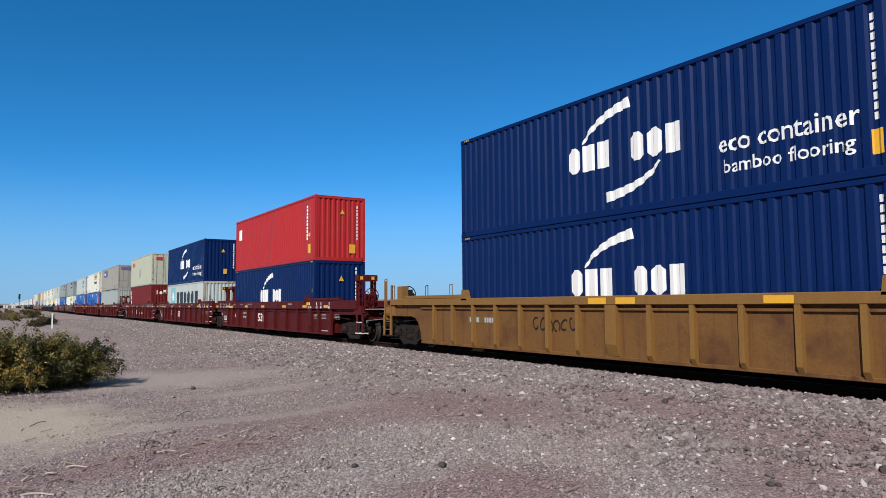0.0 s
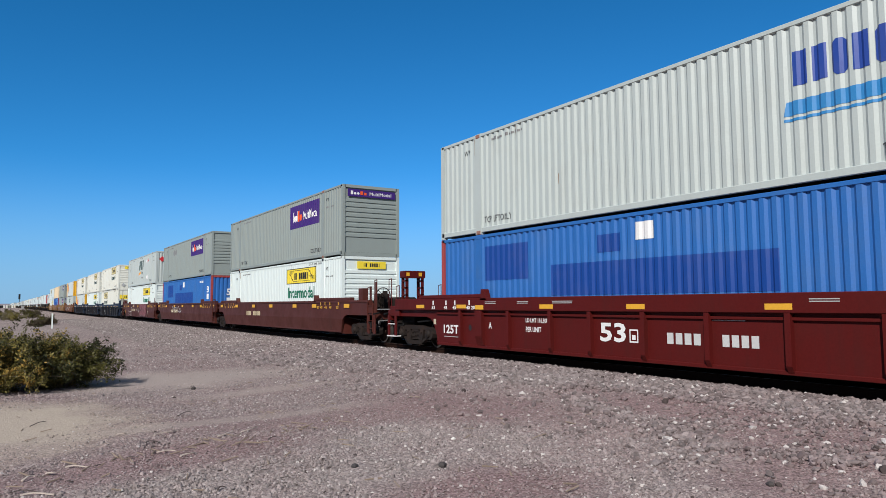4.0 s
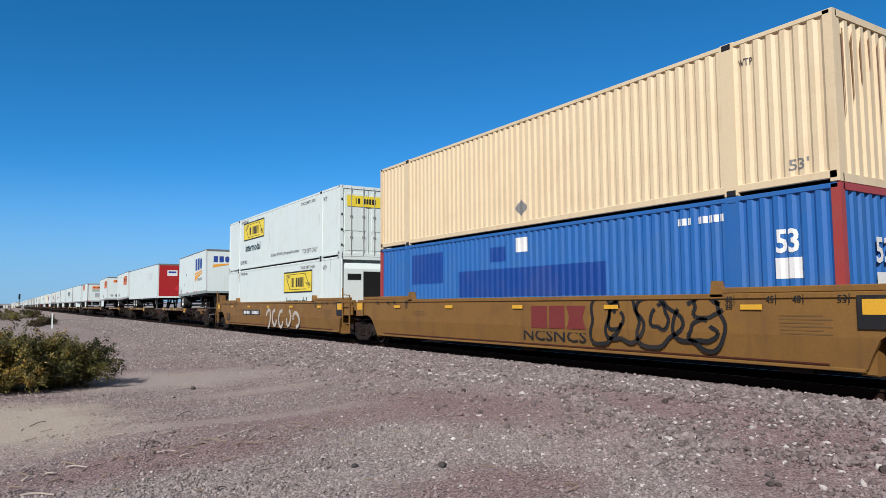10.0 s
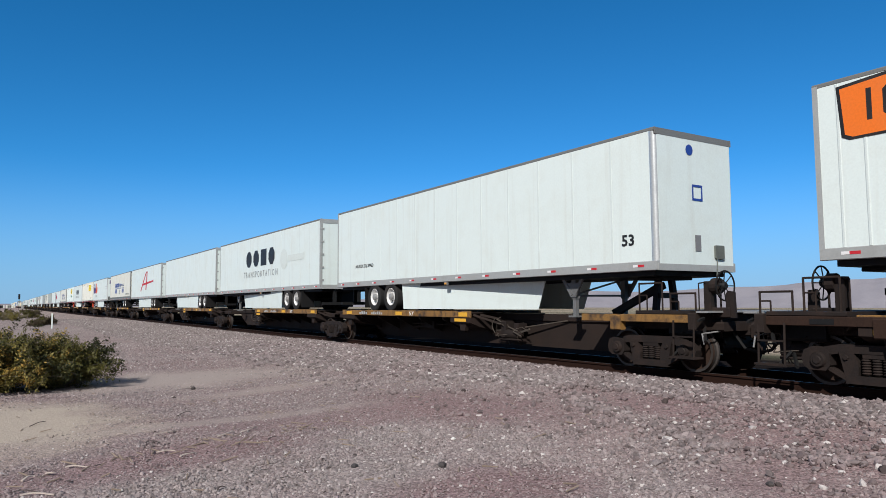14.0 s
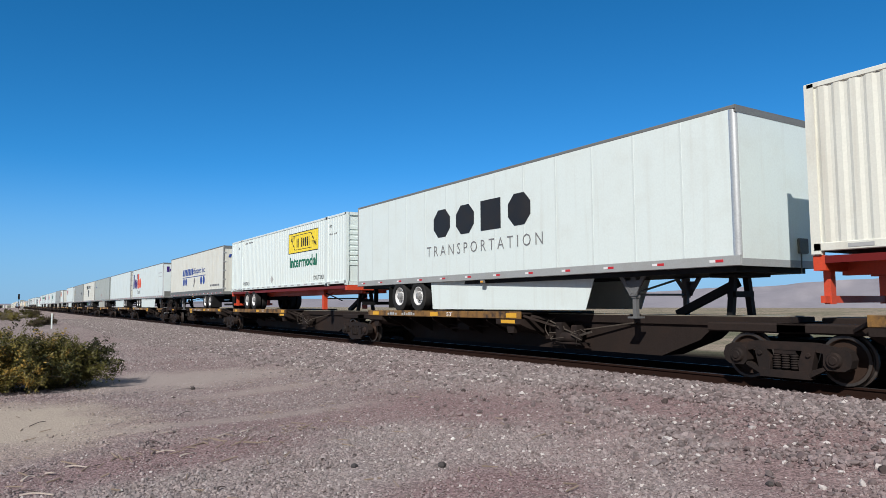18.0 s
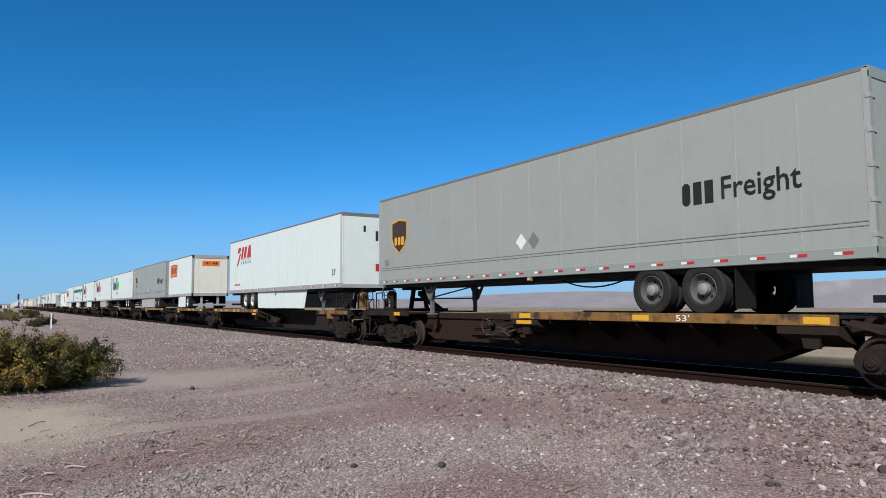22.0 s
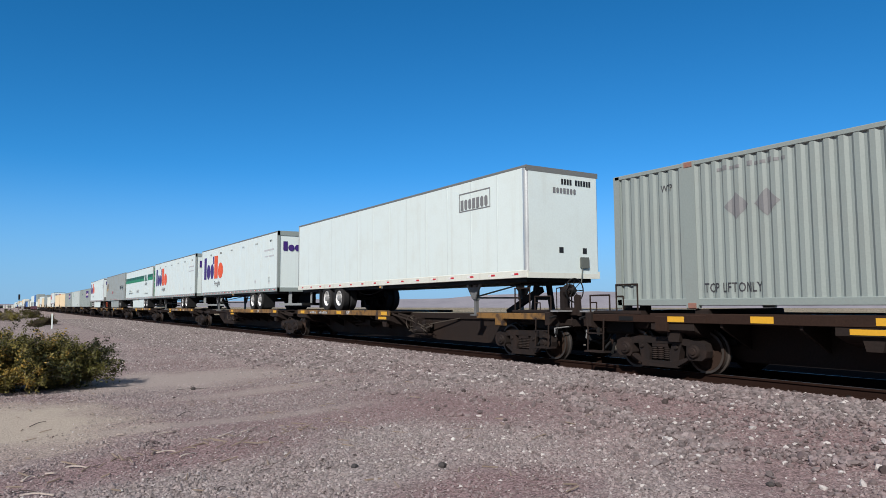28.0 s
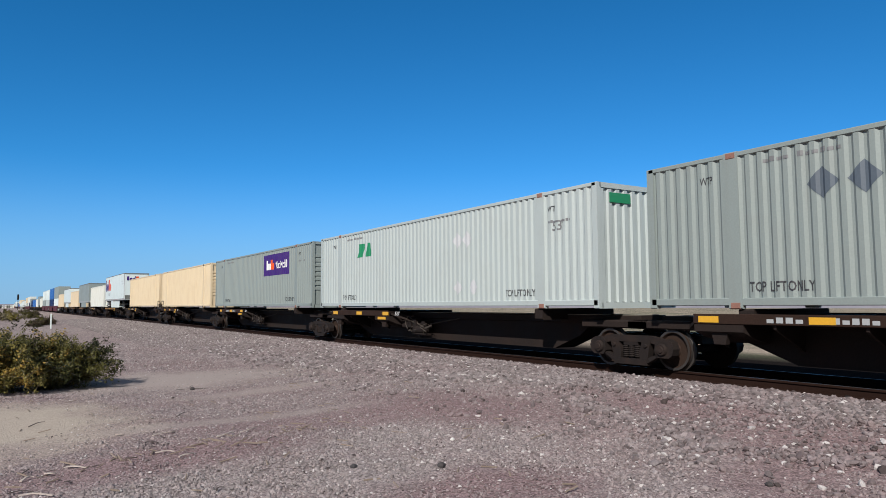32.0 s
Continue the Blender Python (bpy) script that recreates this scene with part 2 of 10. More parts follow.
# ---- mesh helpers ----
class Shape:
    """Collects vertices and faces of one part."""

    def __init__(self):
        self.v, self.f = [], []

    def box(self, x0, x1, y0, y1, z0, z1):
        n = len(self.v)
        self.v += [(x, y, z) for z in (z0, z1) for x, y in ((x0, y0), (x1, y0), (x1, y1), (x0, y1))]
        self.f += [tuple(n + i for i in q) for q in ((3, 2, 1, 0), (4, 5, 6, 7), (0, 1, 5, 4), (1, 2, 6, 5), (2, 3, 7, 6), (3, 0, 4, 7))]
        return self

    def cbox(self, x0, x1, y0, y1, z0, z1, c):
        """A box whose long edges along y are chamfered by c."""
        return self.prism([(x0 + c, z0), (x1 - c, z0), (x1, z0 + c), (x1, z1 - c), (x1 - c, z1), (x0 + c, z1), (x0, z1 - c), (x0, z0 + c)], "y", y0, y1)

    def prism(self, outline, axis, a, b):
        """An outline pushed along an axis from a to b. Outline in (x, z) for y, (y, z) for x, (x, y) for z."""
        n, k = len(self.v), len(outline)
        for c in (a, b):
            for p, q in outline:
                self.v.append({"x": (c, p, q), "y": (p, c, q), "z": (p, q, c)}[axis])
        self.f.append(tuple(range(n, n + k)))
        self.f.append(tuple(range(n + 2 * k - 1, n + k - 1, -1)))
        for i in range(k):
            j = (i + 1) % k
            self.f.append((n + i, n + k + i, n + k + j, n + j))
        return self

    def lathe(self, profile, axis, centre, seg=20):
        """A profile of (along, radius) turned about an axis through centre."""
        n, k = len(self.v), len(profile)
        cx, cy, cz = centre
        for i in range(seg):
            a = 2 * math.pi * i / seg
            c, s = math.cos(a), math.sin(a)
            for d, r in profile:
                self.v.append({"x": (cx + d, cy + r * c, cz + r * s), "y": (cx + r * s, cy + d, cz + r * c), "z": (cx + r * c, cy + r * s, cz + d)}[axis])
        for i in range(seg):
            j = (i + 1) % seg
            for q in range(k - 1):
                self.f.append((n + i * k + q, n + i * k + q + 1, n + j * k + q + 1, n + j * k + q))
        return self

    def rod(self, p, q, r, seg=8):
        p, q = Vector(p), Vector(q)
        d = (q - p).normalized()
        u = d.orthogonal().normalized()
        w = d.cross(u)
        n = len(self.v)
        for e in (p, q):
            for i in range(seg):
                a = 2 * math.pi * i / seg
                self.v.append(tuple(e + r * (math.cos(a) * u + math.sin(a) * w)))
        for i in range(seg):
            j = (i + 1) % seg
            self.f.append((n + i, n + j, n + seg + j, n + seg + i))
        self.f += [tuple(range(n + seg - 1, n - 1, -1)), tuple(range(n + seg, n + 2 * seg))]
        return self

    def mirrored(self, k):
        """Turned end for end along y where k is -1."""
        if k < 0:
            self.v = [(x, -y, z) for x, y, z in self.v]
            self.f = [tuple(reversed(f)) for f in self.f]
        return self

    def bar(self, p, q, w, h):
        """A square bar from p to q."""
        p, q = Vector(p), Vector(q)
        d = (q - p).normalized()
        up = Vector((0, 0, 1)) if abs(d.z) < 0.9 else Vector((0, 1, 0))
        u = d.cross(up).normalized() * w / 2
        w2 = u.cross(d).normalized() * h / 2
        n = len(self.v)
        for e in (p, q):
            self.v += [tuple(e + a * u + b * w2) for a, b in ((-1, -1), (1, -1), (1, 1), (-1, 1))]
        self.f += [tuple(n + i for i in f) for f in ((0, 1, 2, 3), (7, 6, 5, 4), (0, 4, 5, 1), (1, 5, 6, 2), (2, 6, 7, 3), (3, 7, 4, 0))]
        return self

    def face(self, *pts):
        n = len(self.v)
        self.v += list(pts)
        self.f.append(tuple(range(n, n + len(pts))))
        return self

    def mesh(self, name, smooth=False):
        me = bpy.data.meshes.new(name)
        me.from_pydata([tuple(p) for p in self.v], [], self.f)
        bm = bmesh.new()
        bm.from_mesh(me)
        bmesh.ops.recalc_face_normals(bm, faces=bm.faces)
        bm.to_mesh(me)
        bm.free()
        if smooth:
            me.polygons.foreach_set("use_smooth", [True] * len(me.polygons))
            me.set_sharp_from_angle(angle=radians(35))
        return me


MESHES = {}


def cached(key, make, smooth=False):
    """The mesh that make() shapes; alike parts share it."""
    if key not in MESHES:
        MESHES[key] = make().mesh(str(key[0]), smooth)
    return MESHES[key]


def part(name, me, material, parent, label="", at=None):
    """Links one mesh as a part of a thing. Meshes are shared by shape, the material sits on the object."""
    if isinstance(me, Shape):
        me = me.mesh(name)
    ob = new(name, me)
    if not me.materials:
        me.materials.append(None)
    ob.material_slots[0].link = "OBJECT"
    ob.material_slots[0].material = material
    ob.parent = parent
    if at:
        ob.location = at
    if label:
        ob["label"] = label
    return ob


def thing(name, label, category, group=""):
    return tagged(new(name), label, category, group)


ROLLING = []


def roll(ob, s, z=0.0, x=0.0, nose=0.0):
    """Puts a thing on the train, its leading end s metres up the line when the clip starts."""
    ROLLING.append((ob, s, z, x, nose))
    ob.location = (CENTRE_X + x, s, RAIL_Z + z)
    return ob


def gone(t):
    """How far the train has come after t seconds."""
    return 31.813 * t - 0.0161 * t * t + 0.000327 * t ** 3


def motions():
    for ob, s, z, x, nose in ROLLING:
        walk(ob, [(t, pose(CENTRE_X + x, s - gone(t), RAIL_Z + z, nose)) for t in (0, 4, 8, 12, 16, 20, 24, 28, 32)])
# ---- ground, track, desert ----
WINDROW_Y = [-2.0, 3.4, 4.4, 5.9, 7.2, 8.7, 10.6, 14.0, 20.0]          # a low ridge of stones pushed aside beside the track
WINDROW_X = [8.6, 7.8, 7.15, 7.3, 7.65, 8.3, 9.5, 9.9, 9.9]


def off_windrow(x, y):
    return np.abs(np.asarray(x, float) - np.interp(y, WINDROW_Y, WINDROW_X)) / 0.75


def ground_height(x, y):
    """The lie of the land: a bank of ballast under the track, rough dirt in front, flat desert behind."""
    x, y = np.asarray(x, float), np.asarray(y, float)
    bank = np.interp(x, [-4000, -60, -6, 4, 8.6, 10.9, 11.15, 14.1, 14.4, 17.0, 30, 200, 1000, 4000],
                     [-0.3, -0.2, 0.0, 0.0, 0.03, 0.14, 0.16, 0.16, 0.13, 0.02, -0.45, -2.0, -9.0, -36.0])
    swell = 0.05 * np.sin(0.31 * x + 0.7) * np.sin(0.23 * y + 1.1) + 0.02 * np.sin(1.3 * x + 0.5 * y)
    near = np.clip((9.0 - np.abs(x - 0.0)) / 4, 0, 1)
    ridge = 0.045 * np.exp(-(off_windrow(x, y) / 0.5) ** 2) * np.clip((12 - y) / 3, 0, 1)
    return bank + swell * near + ridge


def spaced(stops):
    out = []
    for (a, b, n) in stops:
        out += list(np.linspace(a, b, n, endpoint=False))
    return np.array(out + [stops[-1][1]])


def build_ground():
    xs = spaced([(-4000, -300, 8), (-300, -40, 12), (-40, -8, 24), (-8, 8, 60), (8, 16.5, 50), (16.5, 60, 16), (60, 400, 12), (400, 4000, 10)])
    ys = spaced([(-4000, -200, 10), (-200, -20, 14), (-20, 40, 160), (40, 160, 60), (160, 600, 40), (600, 4000, 20)])
    gx, gy = np.meshgrid(xs, ys)
    gz = ground_height(gx, gy)
    rng = np.random.default_rng(3)
    gz += np.where((gx < 11) & (np.abs(gy) < 60), rng.normal(0, 0.006, gz.shape), 0)
    nx, ny = len(xs), len(ys)
    idx = np.arange(nx * ny).reshape(ny, nx)
    quads = np.stack([idx[:-1, :-1], idx[:-1, 1:], idx[1:, 1:], idx[1:, :-1]], -1).reshape(-1, 4)
    me = bpy.data.meshes.new("ground")
    me.from_pydata(np.stack([gx, gy, gz], -1).reshape(-1, 3).tolist(), [], quads.tolist())
    me.polygons.foreach_set("use_smooth", [True] * len(me.polygons))
    me.materials.append(ground_material())
    ob = new("ground", me)
    return tagged(ob, "pinkish desert dirt with gravel, sandy patches and a bank of ballast", "ground", kind="structure")


RED_DIRT, GREY_DIRT, SAND, DUST = (0.258, 0.180, 0.174), (0.30, 0.252, 0.235), (0.455, 0.385, 0.31), (0.375, 0.315, 0.28)
# stretches of bare red dirt, grey grit, blown dust and sand: middle x and y, half width and length, turn in degrees, colour, how thick
ZONES = [(9.2, 7.0, 1.0, 2.9, -8, RED_DIRT, 0.9), (6.6, 9.8, 1.3, 1.9, 20, RED_DIRT, 0.9), (4.1, 10.2, 1.7, 0.9, 0, RED_DIRT, 0.7), (3.9, 5.3, 1.0, 0.75, 0, RED_DIRT, 1.0),
         (1.6, 8.5, 2.2, 0.65, 12, RED_DIRT, 0.95), (6.4, 3.9, 0.8, 0.8, 0, RED_DIRT, 0.7), (8.0, 4.3, 1.5, 1.3, 0, RED_DIRT, 0.75), (3.1, 6.6, 1.1, 0.8, 20, GREY_DIRT, 0.9), (4.2, 8.1, 1.0, 0.55, 20, GREY_DIRT, 0.9),
         (1.4, 7.0, 1.4, 0.6, 20, GREY_DIRT, 0.9), (5.4, 7.0, 0.9, 0.8, 0, GREY_DIRT, 0.6), (3.6, 17.8, 3.1, 2.0, 0, DUST, 0.95), (4.6, 14.3, 1.9, 0.5, 10, DUST, 0.7), (2.9, 10.9, 2.6, 0.32, 8, DUST, 0.7),
         (0.1, 12.4, 1.7, 2.6, 0, SAND, 0.95)]


def ground_tint(nt):
    """The colour of the dirt at a place: zones of red dirt, grey grit, dust and sand with frayed edges, paler desert farther off."""
    nodes, links = nt.nodes, nt.links
    tc = nodes.new("ShaderNodeTexCoord")

    def noisy(scale, detail=5, rough=0.6):
        n = nodes.new("ShaderNodeTexNoise")
        n.inputs["Scale"].default_value, n.inputs["Detail"].default_value, n.inputs["Roughness"].default_value = scale, detail, rough
        links.new(tc.outputs["Object"], n.inputs["Vector"])
        return n.outputs[0]

    def cut(src, a, b, lo=0.0, hi=1.0):
        r = nodes.new("ShaderNodeMapRange")
        r.inputs[1].default_value, r.inputs[2].default_value, r.inputs[3].default_value, r.inputs[4].default_value = a, b, lo, hi
        links.new(src, r.inputs[0])
        return r.outputs[0]

    def blend(f, a, b, kind="MIX"):
        x = nodes.new("ShaderNodeMixRGB")
        x.blend_type = kind
        for i, s in enumerate((f, a, b)):
            if isinstance(s, (int, float)):
                x.inputs[i].default_value = s
            elif isinstance(s, tuple):
                x.inputs[i].default_value = (*s, 1)
            else:
                links.new(s, x.inputs[i])
        return x.outputs[0]

    c = blend(cut(noisy(0.35), 0.42, 0.64), (0.27, 0.20, 0.19), (0.295, 0.242, 0.228))
    fray = noisy(0.9, 6, 0.65)
    smooth = None
    for x, y, rx, ry, turn, colour, thick in ZONES:
        m = nodes.new("ShaderNodeMapping")
        m.vector_type = "TEXTURE"
        m.inputs["Location"].default_value = (x, y, 0)
        m.inputs["Rotation"].default_value = (0, 0, radians(turn))
        m.inputs["Scale"].default_value = (rx, ry, 40)
        links.new(tc.outputs["Object"], m.inputs["Vector"])
        d = nodes.new("ShaderNodeVectorMath")
        d.operation = "LENGTH"
        links.new(m.outputs[0], d.inputs[0])
        w = nodes.new("ShaderNodeMath")
        w.operation = "MULTIPLY_ADD"
        w.inputs[1].default_value = 1.6
        links.new(fray, w.inputs[0])
        links.new(d.outputs["Value"], w.inputs[2])
        f = cut(w.outputs[0], 1.35, 2.15, thick, 0.0)
        c = blend(f, c, colour)
        if colour in (SAND, DUST):
            smooth = f if smooth is None else blend(1.0, smooth, f, "LIGHTEN")
    sep = nodes.new("ShaderNodeSeparateXYZ")
    links.new(tc.outputs["Object"], sep.inputs[0])
    # paler trodden dirt farther up the line
    c = blend(cut(sep.outputs[1], 22, 55, 0.0, 0.85), c, blend(cut(noisy(0.14, 6, 0.7), 0.42, 0.62), (0.285, 0.232, 0.215), (0.335, 0.285, 0.258)))
    return c, smooth, sep, tc, noisy, cut, blend


def ground_material():
    m = bpy.data.materials.new("desert_dirt")
    m.use_nodes = True
    nt = m.node_tree
    nodes, links = nt.nodes, nt.links
    bsdf = nodes["Principled BSDF"]
    bsdf.inputs["Roughness"].default_value = 0.95
    bsdf.inputs["Specular IOR Level"].default_value, bsdf.inputs["IOR"].default_value = 0.04, 1.01
    c, smooth, sep, tc, noisy, cut, blend = ground_tint(nt)
    # far desert: pale with grey-green scrub
    scrub = blend(cut(noisy(0.05, 8, 0.75), 0.44, 0.58), (0.40, 0.32, 0.24), (0.17, 0.17, 0.11))
    # ballast on the far shoulder of the track, the train's shade painted in near-black
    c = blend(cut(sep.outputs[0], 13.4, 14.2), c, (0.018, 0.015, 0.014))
    c = blend(cut(sep.outputs[0], 20, 26), c, scrub)
    # grit: small stones of uneven shade, fewer on sand and dust
    vor = nodes.new("ShaderNodeTexVoronoi")
    vor.inputs["Scale"].default_value = 42
    links.new(tc.outputs["Object"], vor.inputs["Vector"])
    hsv = nodes.new("ShaderNodeSeparateColor")
    links.new(vor.outputs["Color"], hsv.inputs[0])
    c = blend(cut(smooth, 0.0, 0.95, 1.0, 0.2), c, cut(hsv.outputs[0], 0, 1, 0.55, 1.4), "MULTIPLY")
    c = blend(1.0, c, cut(noisy(90, 3), 0.3, 0.7, 0.94, 1.06), "MULTIPLY")
    links.new(c, bsdf.inputs["Base Color"])
    b = nodes.new("ShaderNodeBump")
    b.inputs["Strength"].default_value, b.inputs["Distance"].default_value = 0.5, 0.02
    b.invert = True
    links.new(vor.outputs["Distance"], b.inputs["Height"])
    b2 = nodes.new("ShaderNodeBump")
    b2.inputs["Strength"].default_value, b2.inputs["Distance"].default_value = 0.25, 0.03
    links.new(noisy(9, 6), b2.inputs["Height"])
    links.new(b.outputs[0], b2.inputs["Normal"])
    links.new(b2.outputs[0], bsdf.inputs["Normal"])
    return m


def dusty_stone(name, pale, low, high):
    """Broken stone coated in the dust of the place where it lies, each piece a shade of its own."""
    m = bpy.data.materials.new(name)
    m.use_nodes = True
    nt = m.node_tree
    bsdf = nt.nodes["Principled BSDF"]
    bsdf.inputs["Roughness"].default_value = 0.9
    bsdf.inputs["Specular IOR Level"].default_value = 0.1
    c, smooth, sep, tc, noisy, cut, blend = ground_tint(nt)
    geo = nt.nodes.new("ShaderNodeNewGeometry")
    own = geo.outputs["Random Per Island"]
    c = blend(0.45, c, blend(cut(own, 0.2, 0.8), (0.235, 0.202, 0.198), (0.295, 0.278, 0.272)))
    other = nt.nodes.new("ShaderNodeMath")
    other.operation = "FRACT"
    times = nt.nodes.new("ShaderNodeMath")
    times.operation = "MULTIPLY"
    times.inputs[1].default_value = 37.0
    nt.links.new(own, times.inputs[0])
    nt.links.new(times.outputs[0], other.inputs[0])
    c = blend(1.0, c, cut(other.outputs[0], 0, 1, low, high), "MULTIPLY")
    c = blend(cut(own, 1 - pale, 1 - pale + 0.001), c, (0.5, 0.46, 0.435))
    c = blend(cut(own, 0.012, 0.011), c, (0.07, 0.055, 0.052))
    nt.links.new(blend(1.0, c, cut(noisy(60, 4), 0.3, 0.7, 0.85, 1.15), "MULTIPLY"), bsdf.inputs["Base Color"])
    return m


def rock_material(name, shades):
    """Broken stone, each piece a shade of its own."""
    m = bpy.data.materials.new(name)
    m.use_nodes = True
    nt = m.node_tree
    bsdf = nt.nodes["Principled BSDF"]
    bsdf.inputs["Roughness"].default_value = 0.9
    bsdf.inputs["Specular IOR Level"].default_value = 0.1
    geo = nt.nodes.new("ShaderNodeNewGeometry")
    ramp = nt.nodes.new("ShaderNodeValToRGB")
    ramp.color_ramp.interpolation = "LINEAR"
    els = ramp.color_ramp.elements
    while len(els) < len(shades):
        els.new(0.5)
    for i, c in enumerate(shades):
        els[i].position = i / (len(shades) - 1)
        els[i].color = (*c, 1)
    nt.links.new(geo.outputs["Random Per Island"], ramp.inputs[0])
    tc = nt.nodes.new("ShaderNodeTexCoord")
    n = nt.nodes.new("ShaderNodeTexNoise")
    n.inputs["Scale"].default_value, n.inputs["Detail"].default_value = 60, 4
    nt.links.new(tc.outputs["Object"], n.inputs["Vector"])
    mul = nt.nodes.new("ShaderNodeMixRGB")
    mul.blend_type = "MULTIPLY"
    mul.inputs[0].default_value = 0.5
    nt.links.new(ramp.outputs[0], mul.inputs[1])
    nt.links.new(n.outputs[0], mul.inputs[2])
    nt.links.new(mul.outputs[0], bsdf.inputs["Base Color"])
    return m


def scatter(name, label, category, material, xs, ys, sizes, seed, sink=0.3, flatten=0.75, fine=0):
    """Many small broken stones in one mesh, resting on the ground."""
    rng = np.random.default_rng(seed)
    bm = bmesh.new()
    bmesh.ops.create_icosphere(bm, subdivisions=1, radius=1.0)
    base = np.array([v.co for v in bm.verts])
    faces = np.array([[v.index for v in f.verts] for f in bm.faces])
    bm.free()
    if fine:
        base = np.array([(1, 0, 0), (0, 1, 0), (-1, 0, 0), (0, -1, 0), (0.1, 0.1, 1), (0, 0, -1)], float)
        faces = np.array([(0, 1, 4), (1, 2, 4), (2, 3, 4), (3, 0, 4), (1, 0, 5), (2, 1, 5), (3, 2, 5), (0, 3, 5)])
    if fine == 2:          # only the part that stands out of the dirt
        base, faces = base[:5], faces[:4]
    if fine == 3:          # a blunt lump, open below
        base = np.array([(math.cos(a), math.sin(a), -0.35) for a in (0, 1.05, 2.1, 3.14, 4.2, 5.25)] + [(0.62 * math.cos(a), 0.62 * math.sin(a), 0.62) for a in (0.5, 2.6, 4.7)])
        faces = np.array([(6, 7, 8), (0, 1, 6), (1, 7, 6), (1, 2, 7), (2, 3, 7), (3, 8, 7), (3, 4, 8), (4, 5, 8), (5, 6, 8), (5, 0, 6)])
    n, k = len(xs), len(base)
    pts = base[None] * (1 + rng.uniform(-0.35, 0.35, (n, k, 1)))
    pts = pts * (1 + rng.uniform(-0.3, 0.4, (n, 1, 3)))
    pts[:, :, 2] *= flatten
    a = rng.uniform(0, 2 * np.pi, n)
    ca, sa = np.cos(a)[:, None], np.sin(a)[:, None]
    tilt = rng.uniform(-0.5, 0.5, n)[:, None]
    x, y, z = pts[..., 0], pts[..., 1], pts[..., 2]
    y, z = y * np.cos(tilt) - z * np.sin(tilt), y * np.sin(tilt) + z * np.cos(tilt)
    x, y = x * ca - y * sa, x * sa + y * ca
    s = np.asarray(sizes)[:, None]
    gz = ground_height(xs, ys)[:, None]
    verts = np.stack([x * s + xs[:, None], y * s + ys[:, None], z * s + gz + (0.5 - sink) * s], -1).reshape(-1, 3)
    allf = (faces[None] + (np.arange(n) * k)[:, None, None]).reshape(-1, 3)
    me = bpy.data.meshes.new(name)
    me.vertices.add(len(verts))
    me.vertices.foreach_set("co", verts.ravel())
    me.loops.add(len(allf) * 3)
    me.loops.foreach_set("vertex_index", allf.ravel())
    me.polygons.add(len(allf))
    me.polygons.foreach_set("loop_start", np.arange(0, len(allf) * 3, 3))
    me.update(calc_edges=True)
    me.shade_flat()
    me.materials.append(material)
    return tagged(new(name, me), label, category, kind="stuff")


STONE = dusty_stone("crushed_stone", 0.04, 0.46, 1.1)
# oil and the shade under the train, both put into the stones' colour
OILY_SHADED = rock_material("oily_shaded_stone", [(0.018, 0.014, 0.012), (0.03, 0.023, 0.02), (0.012, 0.010, 0.009), (0.042, 0.034, 0.03)])
PEBBLE = dusty_stone("desert_pebbles", 0.03, 0.62, 1.28)


def bare(x, y):
    """How little gravel lies at a place, from the zones of smooth dirt, dust and sand."""
    out = np.zeros_like(x)
    for zx, zy, rx, ry, turn, colour, thick in ZONES:
        c, s = math.cos(radians(turn)), math.sin(radians(turn))
        u, v = ((x - zx) * c + (y - zy) * s) / rx, (-(x - zx) * s + (y - zy) * c) / ry
        if colour != GREY_DIRT:
            out = np.maximum(out, np.clip(1.5 - np.hypot(u, v), 0, 1) * {RED_DIRT: 0.6, DUST: 0.95, SAND: 1.0}[colour])
    return out


